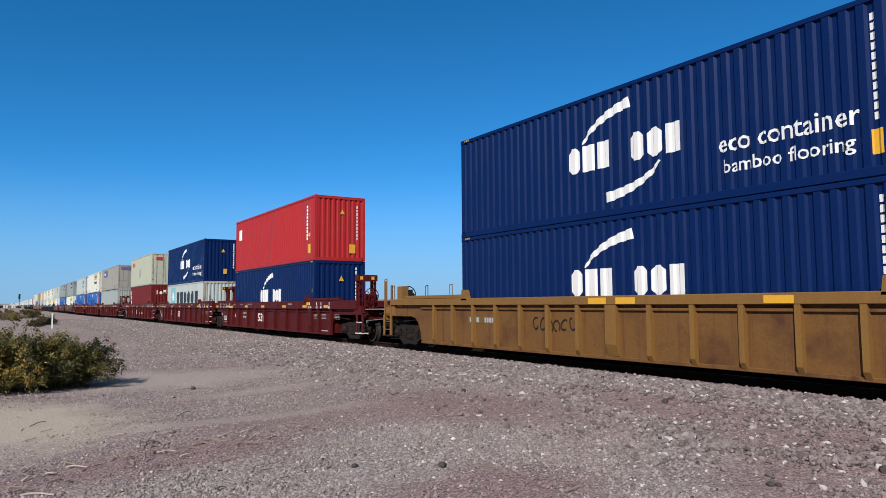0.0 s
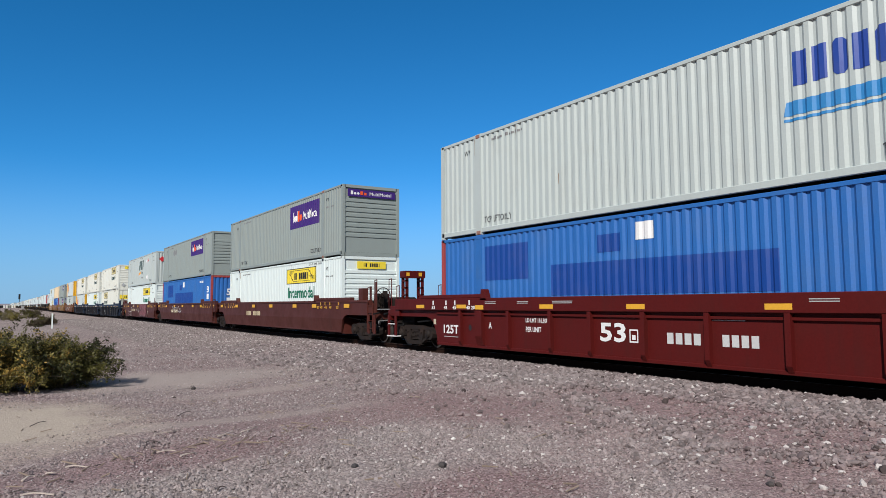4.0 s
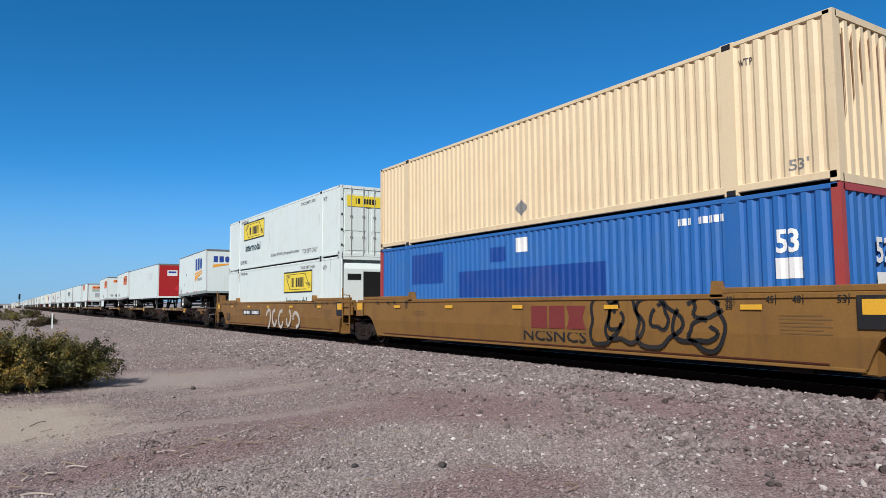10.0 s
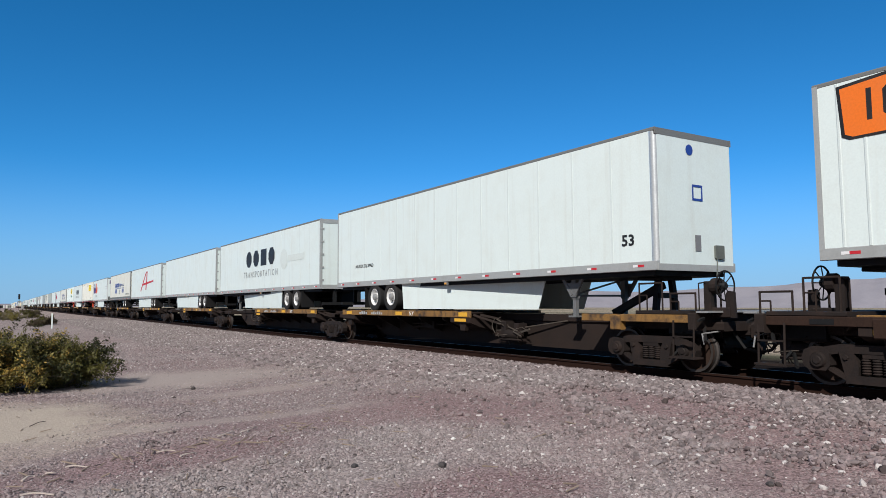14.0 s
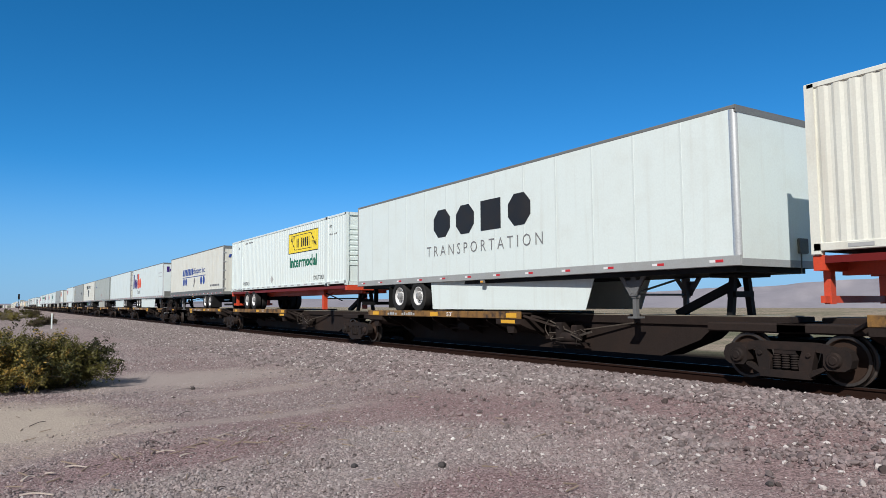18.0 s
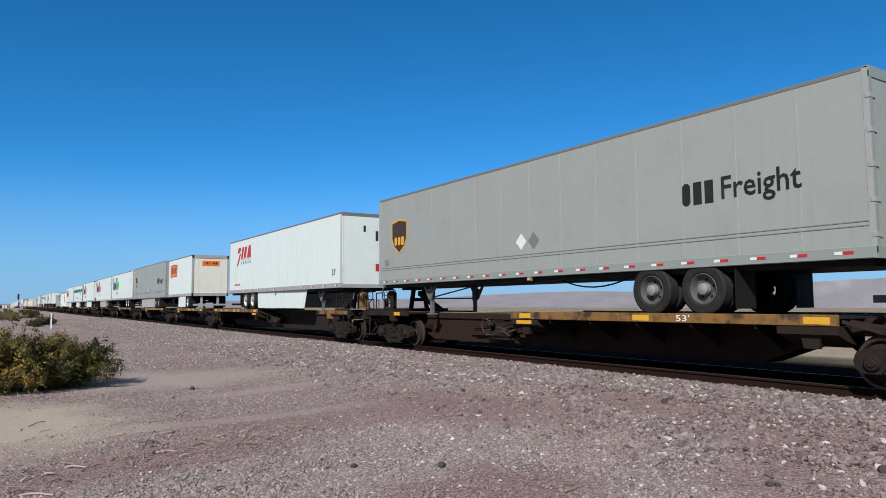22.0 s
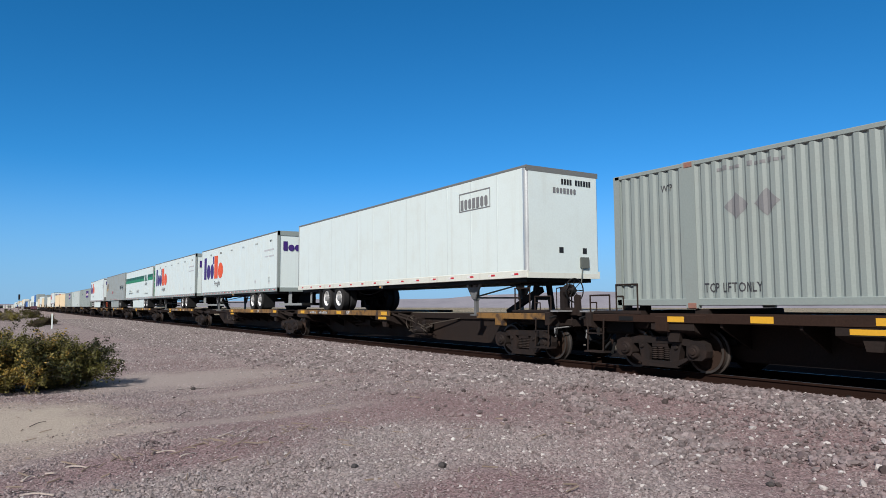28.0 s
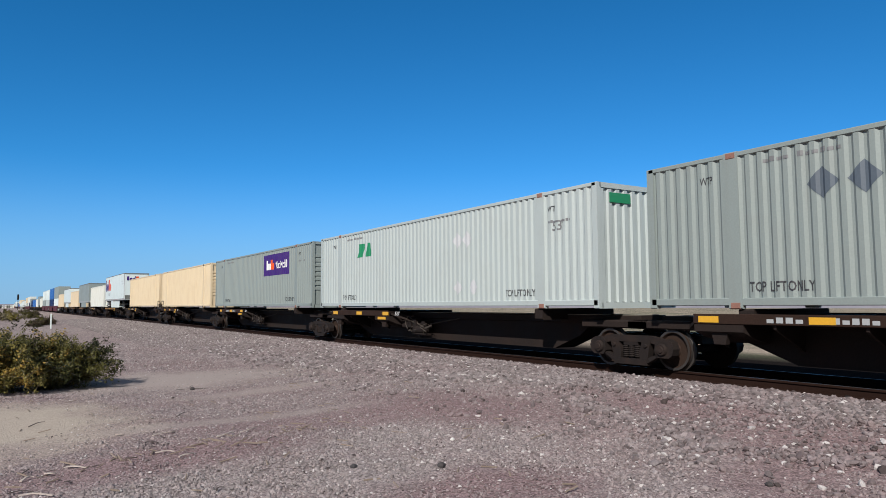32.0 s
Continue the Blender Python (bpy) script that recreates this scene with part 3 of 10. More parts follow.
def build_stones():
    rng = np.random.default_rng(11)
    # ballast shoulder, thick towards the rail and along the ridge, thinning out over the bank
    n = 74000
    y = -3 + 33 * rng.random(n) ** 1.25
    x = 11.5 - 5.6 * rng.random(n) ** 1.5
    edge = np.interp(y, [0, 5, 10, 14, 20, 50], [10.1, 9.95, 9.7, 8.2, 6.6, 5.6])
    keep = rng.random(n) < np.clip(0.04 + 1.1 * np.clip((x - edge) / 0.5 + 0.4, 0, 1) + 1.3 * np.exp(-(off_windrow(x, y) / 0.38) ** 2) * (0.55 + 0.45 * np.sin(2.3 * y + 1)), 0, 1)
    x, y, n = x[keep], y[keep], int(keep.sum())
    scatter("ballast", "pinkish grey crushed stone ballast beside the rail", "ballast", STONE, x, y, rng.uniform(0.019, 0.046, n) * rng.uniform(0.75, 1.25, n) * np.interp(y, [4, 20, 30], [1.0, 1.1, 1.2]), 1, sink=0.05)
    # coarser stones that have rolled down off the shoulder
    n = 5200
    x, y = 5.9 + 4.2 * rng.random(n) ** 0.8, rng.uniform(2.6, 7.2, n)
    keep = rng.random(n) < np.clip(0.35 + 0.5 * np.sin(1.9 * x + 2.7 * y) + 0.35 * np.sin(4.1 * y - 2.3 * x + 1), 0.05, 1)
    x, y = x[keep], y[keep]
    scatter("ballast", "coarse crushed stones rolled down off the ballast shoulder", "ballast", STONE, x, y, rng.uniform(0.014, 0.036, len(x)), 41, sink=0.05)
    n = 42000
    y = 30 + 70 * rng.random(n) ** 1.5
    x = 11.5 - 6.2 * rng.random(n) ** 1.1
    scatter("ballast", "pinkish grey crushed stone ballast farther up the line", "ballast", STONE, x, y, rng.uniform(0.03, 0.055, n) * (1 + (y - 30) / 90), 21, fine=1)
    n = 8000
    y = -5 + 60 * rng.random(n)
    x = rng.uniform(11.75, 15.6, n)
    scatter("ballast", "oily ballast between the rails, the train's shade in its colour", "ballast", OILY_SHADED, x, y, rng.uniform(0.025, 0.05, n), 2, fine=1)
    # gravel strewn over the dirt in drifts
    n = 300000
    r = 5.8 + 30 * rng.random(n) ** 1.1
    a = np.radians(YAW) + rng.uniform(-0.64, 0.64, n)
    x, y = r * np.sin(a), r * np.cos(a)
    drift = np.sin(0.9 * x + 0.4 * y) + np.sin(1.7 * y - 0.6 * x + 1) + 0.8 * np.sin(0.35 * x - 0.8 * y)
    keep = (x < 10.8) & (rng.random(n) < (0.62 + 0.3 * (drift > 0.3)) * (1 - bare(x, y)))
    x, y = x[keep], y[keep]
    size = np.where(rng.random(len(x)) < 0.05, rng.uniform(0.016, 0.03, len(x)), rng.uniform(0.008, 0.018, len(x))) * np.interp(np.hypot(x, y), [8, 36], [1.0, 1.9])
    size *= np.where((bare(x, y) > 0.2) & (rng.random(len(x)) < 0.9), 0.75, 1.0)
    for close in (True, False):
        m = (np.hypot(x, y) < 11.5) == close
        scatter("gravel", "loose pinkish desert gravel strewn over the dirt" if close else "loose pinkish desert gravel farther off", "gravel", PEBBLE, x[m], y[m], size[m], 5 + close, sink=0.2, flatten=0.9, fine=3 if close else 2)
    # bits of stick and bark lying about
    s = Shape()
    for i in range(165):
        a, r = math.radians(YAW) + rng.uniform(-0.62, 0.2), rng.uniform(5.5, 17)
        px, py = r * math.sin(a), r * math.cos(a)
        if i > 110:          # a line of washed-up litter across the dirt
            f = rng.random()
            px, py = 0.05 + 4.29 * f + rng.normal(0, 0.12), 8.24 + 1.48 * f + rng.normal(0, 0.22)
        t, l = rng.uniform(0, 3.14), rng.uniform(0.05, 0.22)
        z = float(ground_height(px, py)) + 0.012
        s.rod((px, py, z), (px + l * math.cos(t), py + l * math.sin(t), z + rng.uniform(0, 0.03)), rng.uniform(0.004, 0.010), 5)
    tagged(part("sticks", s, mat("dry_wood", (0.26, 0.2, 0.15), 0.9, dirt=0.6, dirt_colour=(0.08, 0.06, 0.05)), None), "dry twigs and bark lying on the dirt", "twigs", kind="stuff")
    for k, (ax, ay, bx, by, shade) in enumerate([(0.63, 8.68, 0.84, 8.57, 'pale'), (1.77, 8.38, 1.96, 8.55, 'pale'), (1.36, 10.37, 1.47, 10.35, 'pale'), (2.43, 9.36, 2.71, 9.56, 'pale'), (1.59, 8.86, 1.79, 8.77, 'pale'), (0.22, 8.27, 0.34, 8.41, 'pale'), (0.19, 7.61, 0.46, 7.47, 'pale'), (1.76, 9.97, 2.08, 10.16, 'pale'), (0.44, 8.46, 0.55, 8.43, 'pale'), (2.80, 9.55, 3.10, 9.77, 'pale'), (3.20, 15.69, 3.80, 15.43, 'dark'), (2.39, 11.66, 2.67, 12.05, 'dark'), (1.58, 9.54, 1.73, 9.49, 'dark'), (2.90, 8.71, 3.08, 8.94, 'dark'), (1.26, 8.74, 1.37, 8.70, 'dark'), (0.23, 8.60, 0.31, 8.79, 'dark'), (0.89, 8.54, 0.97, 8.52, 'dark'), (0.39, 11.94, 0.61, 12.28, 'dark'), (0.11, 7.78, 0.34, 7.66, 'dark'), (1.75, 6.69, 1.84, 6.82, 'dark'), (0.58, 7.93, 0.65, 7.91, 'dark')]):
        n, st = 5, Shape()
        wide = 0.012 if shade == "pale" else 0.008
        last = None
        for i in range(n + 1):
            f = i / n
            q = (ax + (bx - ax) * f, ay + (by - ay) * f + 0.03 * math.sin(5 * f + k), float(ground_height(ax, ay)) + 0.018 + 0.012 * math.sin(3.1 * f))
            if last:
                st.bar(last, q, wide * (2.2 - f), wide * 0.9)
            last = q
        tagged(part("stick", st, mat("bleached_bark", (0.50, 0.42, 0.36), 0.9, dirt=0.5, dirt_colour=(0.2, 0.15, 0.12)) if shade == "pale" else mat("dark_twig", (0.06, 0.045, 0.04), 0.9), None), "bleached strip of bark lying on the dirt" if shade == "pale" else "dark crooked twig lying on the dirt", "stick", "sticks on the dirt")
    for k, (px, py, r, m) in enumerate([(4.93, 7.53, 0.032, "white"), (3.16, 6.72, 0.04, "dark"), (3.92, 6.21, 0.05, "dark"), (6.12, 3.94, 0.04, "dark"), (3.5, 15.5, 0.06, "dark")]):
        st = Shape().lathe([(-0.7 * r, 0.0), (-0.4 * r, 0.8 * r), (0.1 * r, r), (0.5 * r, 0.6 * r), (0.75 * r, 0.0)], "z", (0, 0, 0), 7)
        st.v = [(x * (1 + 0.25 * math.sin(5 * y / r + k)), y * (1 + 0.2 * math.cos(4 * x / r)), z) for x, y, z in st.v]
        ob = part("stone", st, mat("pale_stone", (0.7, 0.68, 0.64), 0.9) if m == "white" else mat("dark_stone", (0.05, 0.045, 0.045), 0.9, dirt=0.4), None)
        ob.location = (px, py, float(ground_height(px, py)) + 0.5 * r)
        tagged(ob, "single %s stone lying on the gravel" % ("white" if m == "white" else "dark"), "stone", "loose stones")


def build_track():
    steel = mat("rusty_rail_side", (0.024, 0.012, 0.0085), 0.8, dirt=0.4, dirt_colour=(0.038, 0.022, 0.016), grain=0.25, scale=2, spec=0.08)
    track = tagged(new("track"), "railway track of steel rails on concrete sleepers in ballast", "track", kind="structure")
    prof = [(-0.076, 0), (0.076, 0), (0.076, 0.012), (0.012, 0.03), (0.009, 0.135), (0.036, 0.142), (0.036, 0.172), (0.028, 0.178), (-0.028, 0.178), (-0.036, 0.172), (-0.036, 0.142), (-0.009, 0.135), (-0.012, 0.03), (-0.076, 0.012)]
    for x in (CENTRE_X - 0.7525, CENTRE_X + 0.7525):
        rail = Shape().prism([(x + p, RAIL_Z - 0.178 + q) for p, q in prof], "y", -1300, 3500)
        part("rail", rail, steel, track, "rusty steel rail with a worn shiny head")
        part("railhead", Shape().box(x - 0.026, x + 0.026, -1300, 3500, RAIL_Z - 0.0005, RAIL_Z + 0.003), TREAD, track, "polished running surface")
    tie = cached(("sleeper",), lambda: Shape().cbox(-1.3, 1.3, -0.13, 0.13, -0.2, 0.0, 0.02))
    wood = mat("weathered_sleeper", (0.028, 0.022, 0.019), 0.9, dirt=0.5, dirt_colour=(0.09, 0.075, 0.065), grain=0.2, scale=2, spec=0.05)
    for i in range(60):
        part("sleeper", tie, wood, track, at=(CENTRE_X, -14 + 0.6 * i, RAIL_Z - 0.176))
    # near-black sheet: oily ballast plus the train's shade as colour
    part("oily_bed", Shape().box(CENTRE_X - 0.9, CENTRE_X + 2.1, -60, 900, 0.1, 0.166), mat("oily_shaded_ballast_bed", (0.012, 0.009, 0.008), 0.95, dirt=0.5, dirt_colour=(0.03, 0.024, 0.02), grain=0.4, bump=0.8, spec=0.02), track, "oily ballast bed with the train's shade painted in")
    far = Shape()
    for i in range(60, 900):
        far.box(CENTRE_X - 1.3, CENTRE_X + 1.3, -14.13 + 0.6 * i, -13.87 + 0.6 * i, RAIL_Z - 0.3, RAIL_Z - 0.176)
    tagged(part("sleepers", far, wood, track, "row of sleepers running up the line"), kind="stuff")


def leafy(name, label, group, at, spread, height, n, seed, leaf_mats, dense=46, leaf=1.0):
    """A desert shrub: crooked stems from one root, a rounded ragged dome of small leaves in clumps of one tint."""
    rng = np.random.default_rng(seed)
    bush = thing(name, label, "shrub", group)
    gz = float(ground_height(at[0], at[1]))
    bush.location = (at[0], at[1], gz - 0.02)
    stems, tips = Shape(), []
    for i in range(n):
        a = rng.uniform(0, 2 * np.pi)
        lean = rng.uniform(0.1, 1.0) ** 0.7
        h = height * math.sqrt(max(0.02, 1 - lean * lean)) * rng.uniform(0.62, 1.0) + 0.12
        lump = 1 + 0.14 * math.sin(3 * a + seed) + 0.08 * math.sin(7 * a + 2 * seed)
        p = Vector((0.12 * math.cos(a), 0.12 * math.sin(a), 0))
        end = Vector((spread[0] * lean * lump * math.cos(a), spread[1] * lean * lump * math.sin(a), h))
        last = p
        for k in range(1, 5):
            f = k / 4
            q = p.lerp(end, f) + Vector(rng.normal(0, 0.05, 3)) + Vector((0, 0, 0.12 * math.sin(math.pi * f)))
            stems.rod(last, q, 0.014 * (1.15 - f), 5)
            if k > 1:
                tips.append((last, q))
            for _ in range(3):
                tw = q + Vector(rng.normal(0, 0.12, 3)) + Vector((0, 0, 0.04))
                stems.rod(q, tw, 0.004, 3)
                tips.append((q, tw))
            last = q
    part("branchwork", stems, mat("grey_bark", (0.14, 0.115, 0.09), 0.9, dirt=0.3), bush, "thin grey crooked stems")
    clumps = [Shape() for _ in leaf_mats]
    for p, q in tips:
        # yellow tips stand in drifts over the dark green
        drift = math.sin(2.1 * q.x + seed) + math.sin(2.7 * q.z + 1.3 * q.x) + 0.8 * math.sin(3.1 * q.y)
        k = min(len(leaf_mats) - 1, int((0.42 + 0.2 * drift + rng.normal(0, 0.16)) * len(leaf_mats)))
        s = clumps[max(0, k)]
        for _ in range(dense):
            c = p.lerp(q, rng.uniform(0.1, 1.15)) + Vector(rng.normal(0, 0.042, 3))
            if c.z < 0.02:
                continue
            u, w = Vector(rng.normal(0, 1, 3)).normalized(), Vector(rng.normal(0, 1, 3)).normalized()
            z = rng.uniform(0.01, 0.024) * leaf
            s.face(tuple(c - u * z), tuple(c + w * z * 0.6), tuple(c + u * z), tuple(c - w * z * 0.6))
    for s, m in zip(clumps, leaf_mats):
        part("crown", s, m, bush)
    return bush


def build_plants():
    deep = mat("deep_green_leaves", (0.03, 0.034, 0.011), 0.6, dirt=0.3, dirt_colour=(0.05, 0.045, 0.02), spec=0.25)
    dark = mat("dark_olive_leaves", (0.085, 0.08, 0.02), 0.6, dirt=0.3, dirt_colour=(0.10, 0.08, 0.03), spec=0.25)
    olive = mat("olive_leaves", (0.20, 0.17, 0.045), 0.6, dirt=0.3, spec=0.25)
    straw = mat("yellowing_leaves", (0.32, 0.21, 0.045), 0.7, dirt=0.3, spec=0.25)
    leafy("desert_shrub", "large dark olive creosote shrub with yellowing tips on sand", "desert shrubs", (-0.3, 17.2), (1.75, 1.35), 1.17, 96, 1, [deep, dark, olive, straw], 40, 1.6)
    leafy("desert_shrub", "dark green rounded creosote shrub beside a yellowing one", "desert shrubs", (1.05, 17.6), (1.25, 1.25), 0.98, 76, 2, [deep, dark, dark, olive, straw], 40, 1.6)
    dry = mat("grey_green_scrub", (0.20, 0.175, 0.11), 0.8, dirt=0.4, spec=0.2)
    brown = mat("brown_scrub", (0.085, 0.068, 0.045), 0.8, dirt=0.4, spec=0.2)
    for i, (x, y, w, h, m) in enumerate(SCRUB):
        leafy("desert_shrub", "low dark brown desert scrub on bare dirt" if m else "low grey-green desert scrub on bare dirt", "distant scrub", (x, y), (w, w), h, 16, 20 + i, [brown, dark] if m else [dry, olive], 26, 3.2)


# shrubs farther off: place, half width, height, brown or not
SCRUB = [(1.1, 99, 1.6, 0.8, 0), (2.8, 110, 2.0, 1.2, 1), (-0.2, 104, 1.4, 0.8, 0), (3.5, 76, 0.9, 0.75, 1), (2.6, 70, 0.6, 0.4, 1), (0.2, 176, 2.4, 1.2, 1), (4.3, 126, 1.6, 1.1, 1), (1.5, 150, 2.4, 1.0, 0)]


def build_post():
    p = thing("marker_post", "thin white plastic marker post in the dirt", "post")
    p.location = (3.23, 61.8, float(ground_height(3.23, 61.8)))
    part("post", Shape().cbox(-0.05, 0.05, -0.03, 0.03, -0.1, 1.15, 0.01), WHITE, p)
    part("cap", Shape().box(-0.056, 0.056, -0.036, 0.036, 1.15, 1.19), WHITE_OLD, p, "rounded cap")


def build_distance():
    """Hazy ranges behind the plain, and a few far buildings and lorries up the line."""
    haze = mat("hazy_far_slopes", (0.29, 0.275, 0.295), 1.0, dirt=0.8, dirt_colour=(0.225, 0.21, 0.235), grain=0.1, scale=0.008, spec=0.0)
    rng = np.random.default_rng(8)

    def ridge(name, label, radius, az0, az1, heights, seed):
        n, rows = 220, 7
        az = np.radians(np.linspace(az0, az1, n))
        h = np.interp(np.linspace(0, 1, n), np.linspace(0, 1, len(heights)), heights)
        r = np.random.default_rng(seed)
        rough = sum(np.interp(np.linspace(0, 1, n), np.linspace(0, 1, k), r.normal(0, 1, k)) * 0.9 / k ** 0.62 for k in (12, 27, 60, 130))
        h = np.maximum(h * (1 + 0.12 * rough), 0.5)
        s = Shape()
        for j in range(rows):
            f = j / (rows - 1)
            for i in range(n):
                d = radius - (1 - f) * radius * 0.16 + radius * 0.012 * math.sin(az[i] * 41 + 2.1 * j) * math.sin(az[i] * 97 + j) + r.normal(0, radius * 0.0012)
                z = h[i] * (f ** 1.25) * (1 + r.normal(0, 0.02) * (0 < j < rows - 1)) * 1.0 - 38 * (1 - f) - 0.0
                s.v.append((d * math.sin(az[i]), d * math.cos(az[i]), z))
        for j in range(rows - 1):
            for i in range(n - 1):
                a = j * n + i
                s.f.append((a, a + 1, a + n + 1, a + n))
        me = s.mesh(name, True)
        ob = new(name, me)
        me.materials.append(haze)
        return tagged(ob, label, "mountains", kind="structure")

    ridge("backdrop", "hazy bare mountain range behind the plain", 3900, 20, 95, [34, 30, 28, 32, 50, 62, 68, 58, 74, 82, 104, 112, 112, 124, 112, 120, 90, 110, 80], 4)
    ridge("backdrop", "faint low hills on the far horizon", 3950, -50, 24, [70, 50, 45, 40, 30, 24, 16, 14, 20, 26, 34], 9)

    def shed(at, size, wall, label):
        b = thing("warehouse", label, "building", "far buildings")
        b.location = (*at, float(ground_height(*at)))
        w, d, h = size
        part("walls", Shape().box(-w / 2, w / 2, -d / 2, d / 2, -0.5, h), wall, b)
        part("roof", Shape().prism([(-w / 2 - 0.4, h), (w / 2 + 0.4, h), (0, h + w * 0.08)], "y", -d / 2 - 0.4, d / 2 + 0.4), ROOF, b)
        for i in range(3):
            part("door", Shape().box(-w * 0.3 + i * w * 0.3 - 1.5, -w * 0.3 + i * w * 0.3 + 1.5, -d / 2 - 0.05, -d / 2 + 0.05, 0, 3.2), WHITE_OLD, b)

    for x, y, w in ((5.5, 900, 6), (13.0, 940, 6), (-2, 920, 5)):
        shed((x, y), (w, 8, 2.4), WHITE, "far white metal shed beside the line")
    mast = thing("railway_signal", "dark railway signal mast up the line", "signal")
    mast.location = (6.9, 430, float(ground_height(6.9, 430)))
    part("pole", Shape().rod((0, 0, 0), (0, 0, 7.0), 0.12), BLACK, mast)
    part("signal_head", Shape().cbox(-0.45, 0.45, -0.2, 0.2, 5.4, 8.2, 0.08), BLACK, mast, "black signal head")
    part("cabinet", Shape().cbox(1.0, 2.2, -0.6, 0.6, 0, 1.8, 0.05), GALV, mast, "grey equipment cabinet")


build_ground()
build_stones()
build_track()
build_plants()
build_post()
build_distance()
# ---- rail cars ----
P_STEP = flat("step_white", (0.7, 0.7, 0.68))
P_STEP2 = flat("yellow_tape", (0.75, 0.4, 0.03))


def truck(parent, y, detail=True):
    """A two-axle bogie of cast side frames with coil springs, centred y metres behind the thing's leading end."""
    def frame_shape():
        s = Shape()
        x = -1.13
        s.prism([(-1.0, 0.62), (-0.55, 0.71), (0.55, 0.71), (1.0, 0.62), (0.9, 0.5), (0.5, 0.57), (-0.5, 0.57), (-0.9, 0.5)], "x", x, x + 0.14)
        for k in (-1, 1):
            pedestal = [(k * 0.70, 0.56), (k * 0.76, 0.63), (k * 0.98, 0.66), (k * 1.12, 0.6), (k * 1.17, 0.46), (k * 1.13, 0.33), (k * 1.04, 0.27), (k * 0.76, 0.27), (k * 0.69, 0.36)]
            s.prism(pedestal if k > 0 else pedestal[::-1], "x", x - 0.04, x + 0.16)
            column = [(k * 0.56, 0.6), (k * 0.33, 0.58), (k * 0.25, 0.36), (k * 0.27, 0.16), (k * 0.45, 0.12)]
            s.prism(column if k > 0 else column[::-1], "x", x - 0.015, x + 0.15)
            strut = [(k * 0.8, 0.36), (k * 0.72, 0.27), (k * 0.4, 0.1), (k * 0.34, 0.2)]
            s.prism(strut if k > 0 else strut[::-1], "x", x - 0.01, x + 0.12)
            s.lathe([(x - 0.05, 0.0), (x - 0.05, 0.035), (x - 0.03, 0.045), (x + 0.02, 0.045)], "x", (0, k * 0.44, 0.5), 8)
        s.prism([(-0.46, 0.09), (0.46, 0.09), (0.4, 0.22), (-0.4, 0.22)], "x", x - 0.035, x + 0.15)
        return s

    def spring_shape():
        s = Shape()
        for x in (-1.08,):
            for dy in (-0.16, 0.0, 0.16):
                prof = []
                for k in range(13):
                    prof.append((0.24 + 0.25 * k / 12, 0.075 if k % 2 else 0.055))
                s.lathe(prof, "z", (x, dy, 0), 10)
        return s

    for dx in (0, 2.14):
        part("side_frame", cached(("side_frame",), frame_shape), IRON, parent, "cast iron truck side frame", at=(dx, y, 0))
    part("bolster", cached(("bolster",), lambda: Shape().cbox(-1.12, 1.12, -0.2, 0.2, 0.46, 0.66, 0.04)), IRON, parent, at=(0, y, 0))
    if detail:
        part("spring", cached(("spring",), spring_shape, True), IRON, parent, "coil springs", at=(0, y, 0))
    part("brake_beam", cached(("brake_beam",), lambda: Shape().cbox(-0.62, 0.62, -0.4, 0.4, 0.16, 0.6, 0.05).cbox(-0.5, 0.5, -1.35, 1.35, 0.55, 0.72, 0.04)), BLACK, parent, "sooty brake beams between the wheels", at=(0, y, 0))
    for dy in (-0.88, 0.88):
        def wheelset():
            s = Shape()
            s.rod((-0.85, 0, 0.42), (0.85, 0, 0.42), 0.08, 10)
            for sx in (-1, 1):
                s.lathe([(sx * 0.66, 0.0), (sx * 0.66, 0.46), (sx * 0.70, 0.46), (sx * 0.71, 0.425), (sx * 0.82, 0.42), (sx * 0.82, 0.36), (sx * 0.76, 0.33), (sx * 0.76, 0.16), (sx * 0.84, 0.13), (sx * 0.84, 0.0)], "x", (0, 0, 0.42), 24)
            return s
        w = part("wheelset", cached(("wheelset",), wheelset, True), WHEEL, parent, "steel wheelset with a bright tread", at=(0, y + dy, 0))
        part("tread", cached(("tread",), lambda: Shape().lathe([(-0.825, 0.37), (-0.825, 0.418), (-0.715, 0.427), (-0.70, 0.462), (-0.655, 0.463)], "x", (0, 0, 0.42), 24), True), TREAD, w)
        if detail:
            part("bearing_cap", cached(("bearing_cap",), lambda: Shape().lathe([(-1.24, 0.0), (-1.24, 0.06), (-1.22, 0.075), (-1.22, 0.11), (-1.18, 0.135), (-1.0, 0.135)], "x", (0, 0, 0.44), 14), True), IRON, w, "round bearing cap")


def ladder(s, x, y, z0, z1, wide=0.4, rungs=4):
    for dy in (-wide / 2, wide / 2):
        s.rod((x, y + dy, z0), (x, y + dy, z1), 0.018, 6)
    for i in range(rungs):
        z = z0 + (z1 - z0) * (i + 0.5) / rungs
        s.rod((x, y - wide / 2, z), (x, y + wide / 2, z), 0.014, 6)


UNIT = 19.75          # length of one articulated well unit


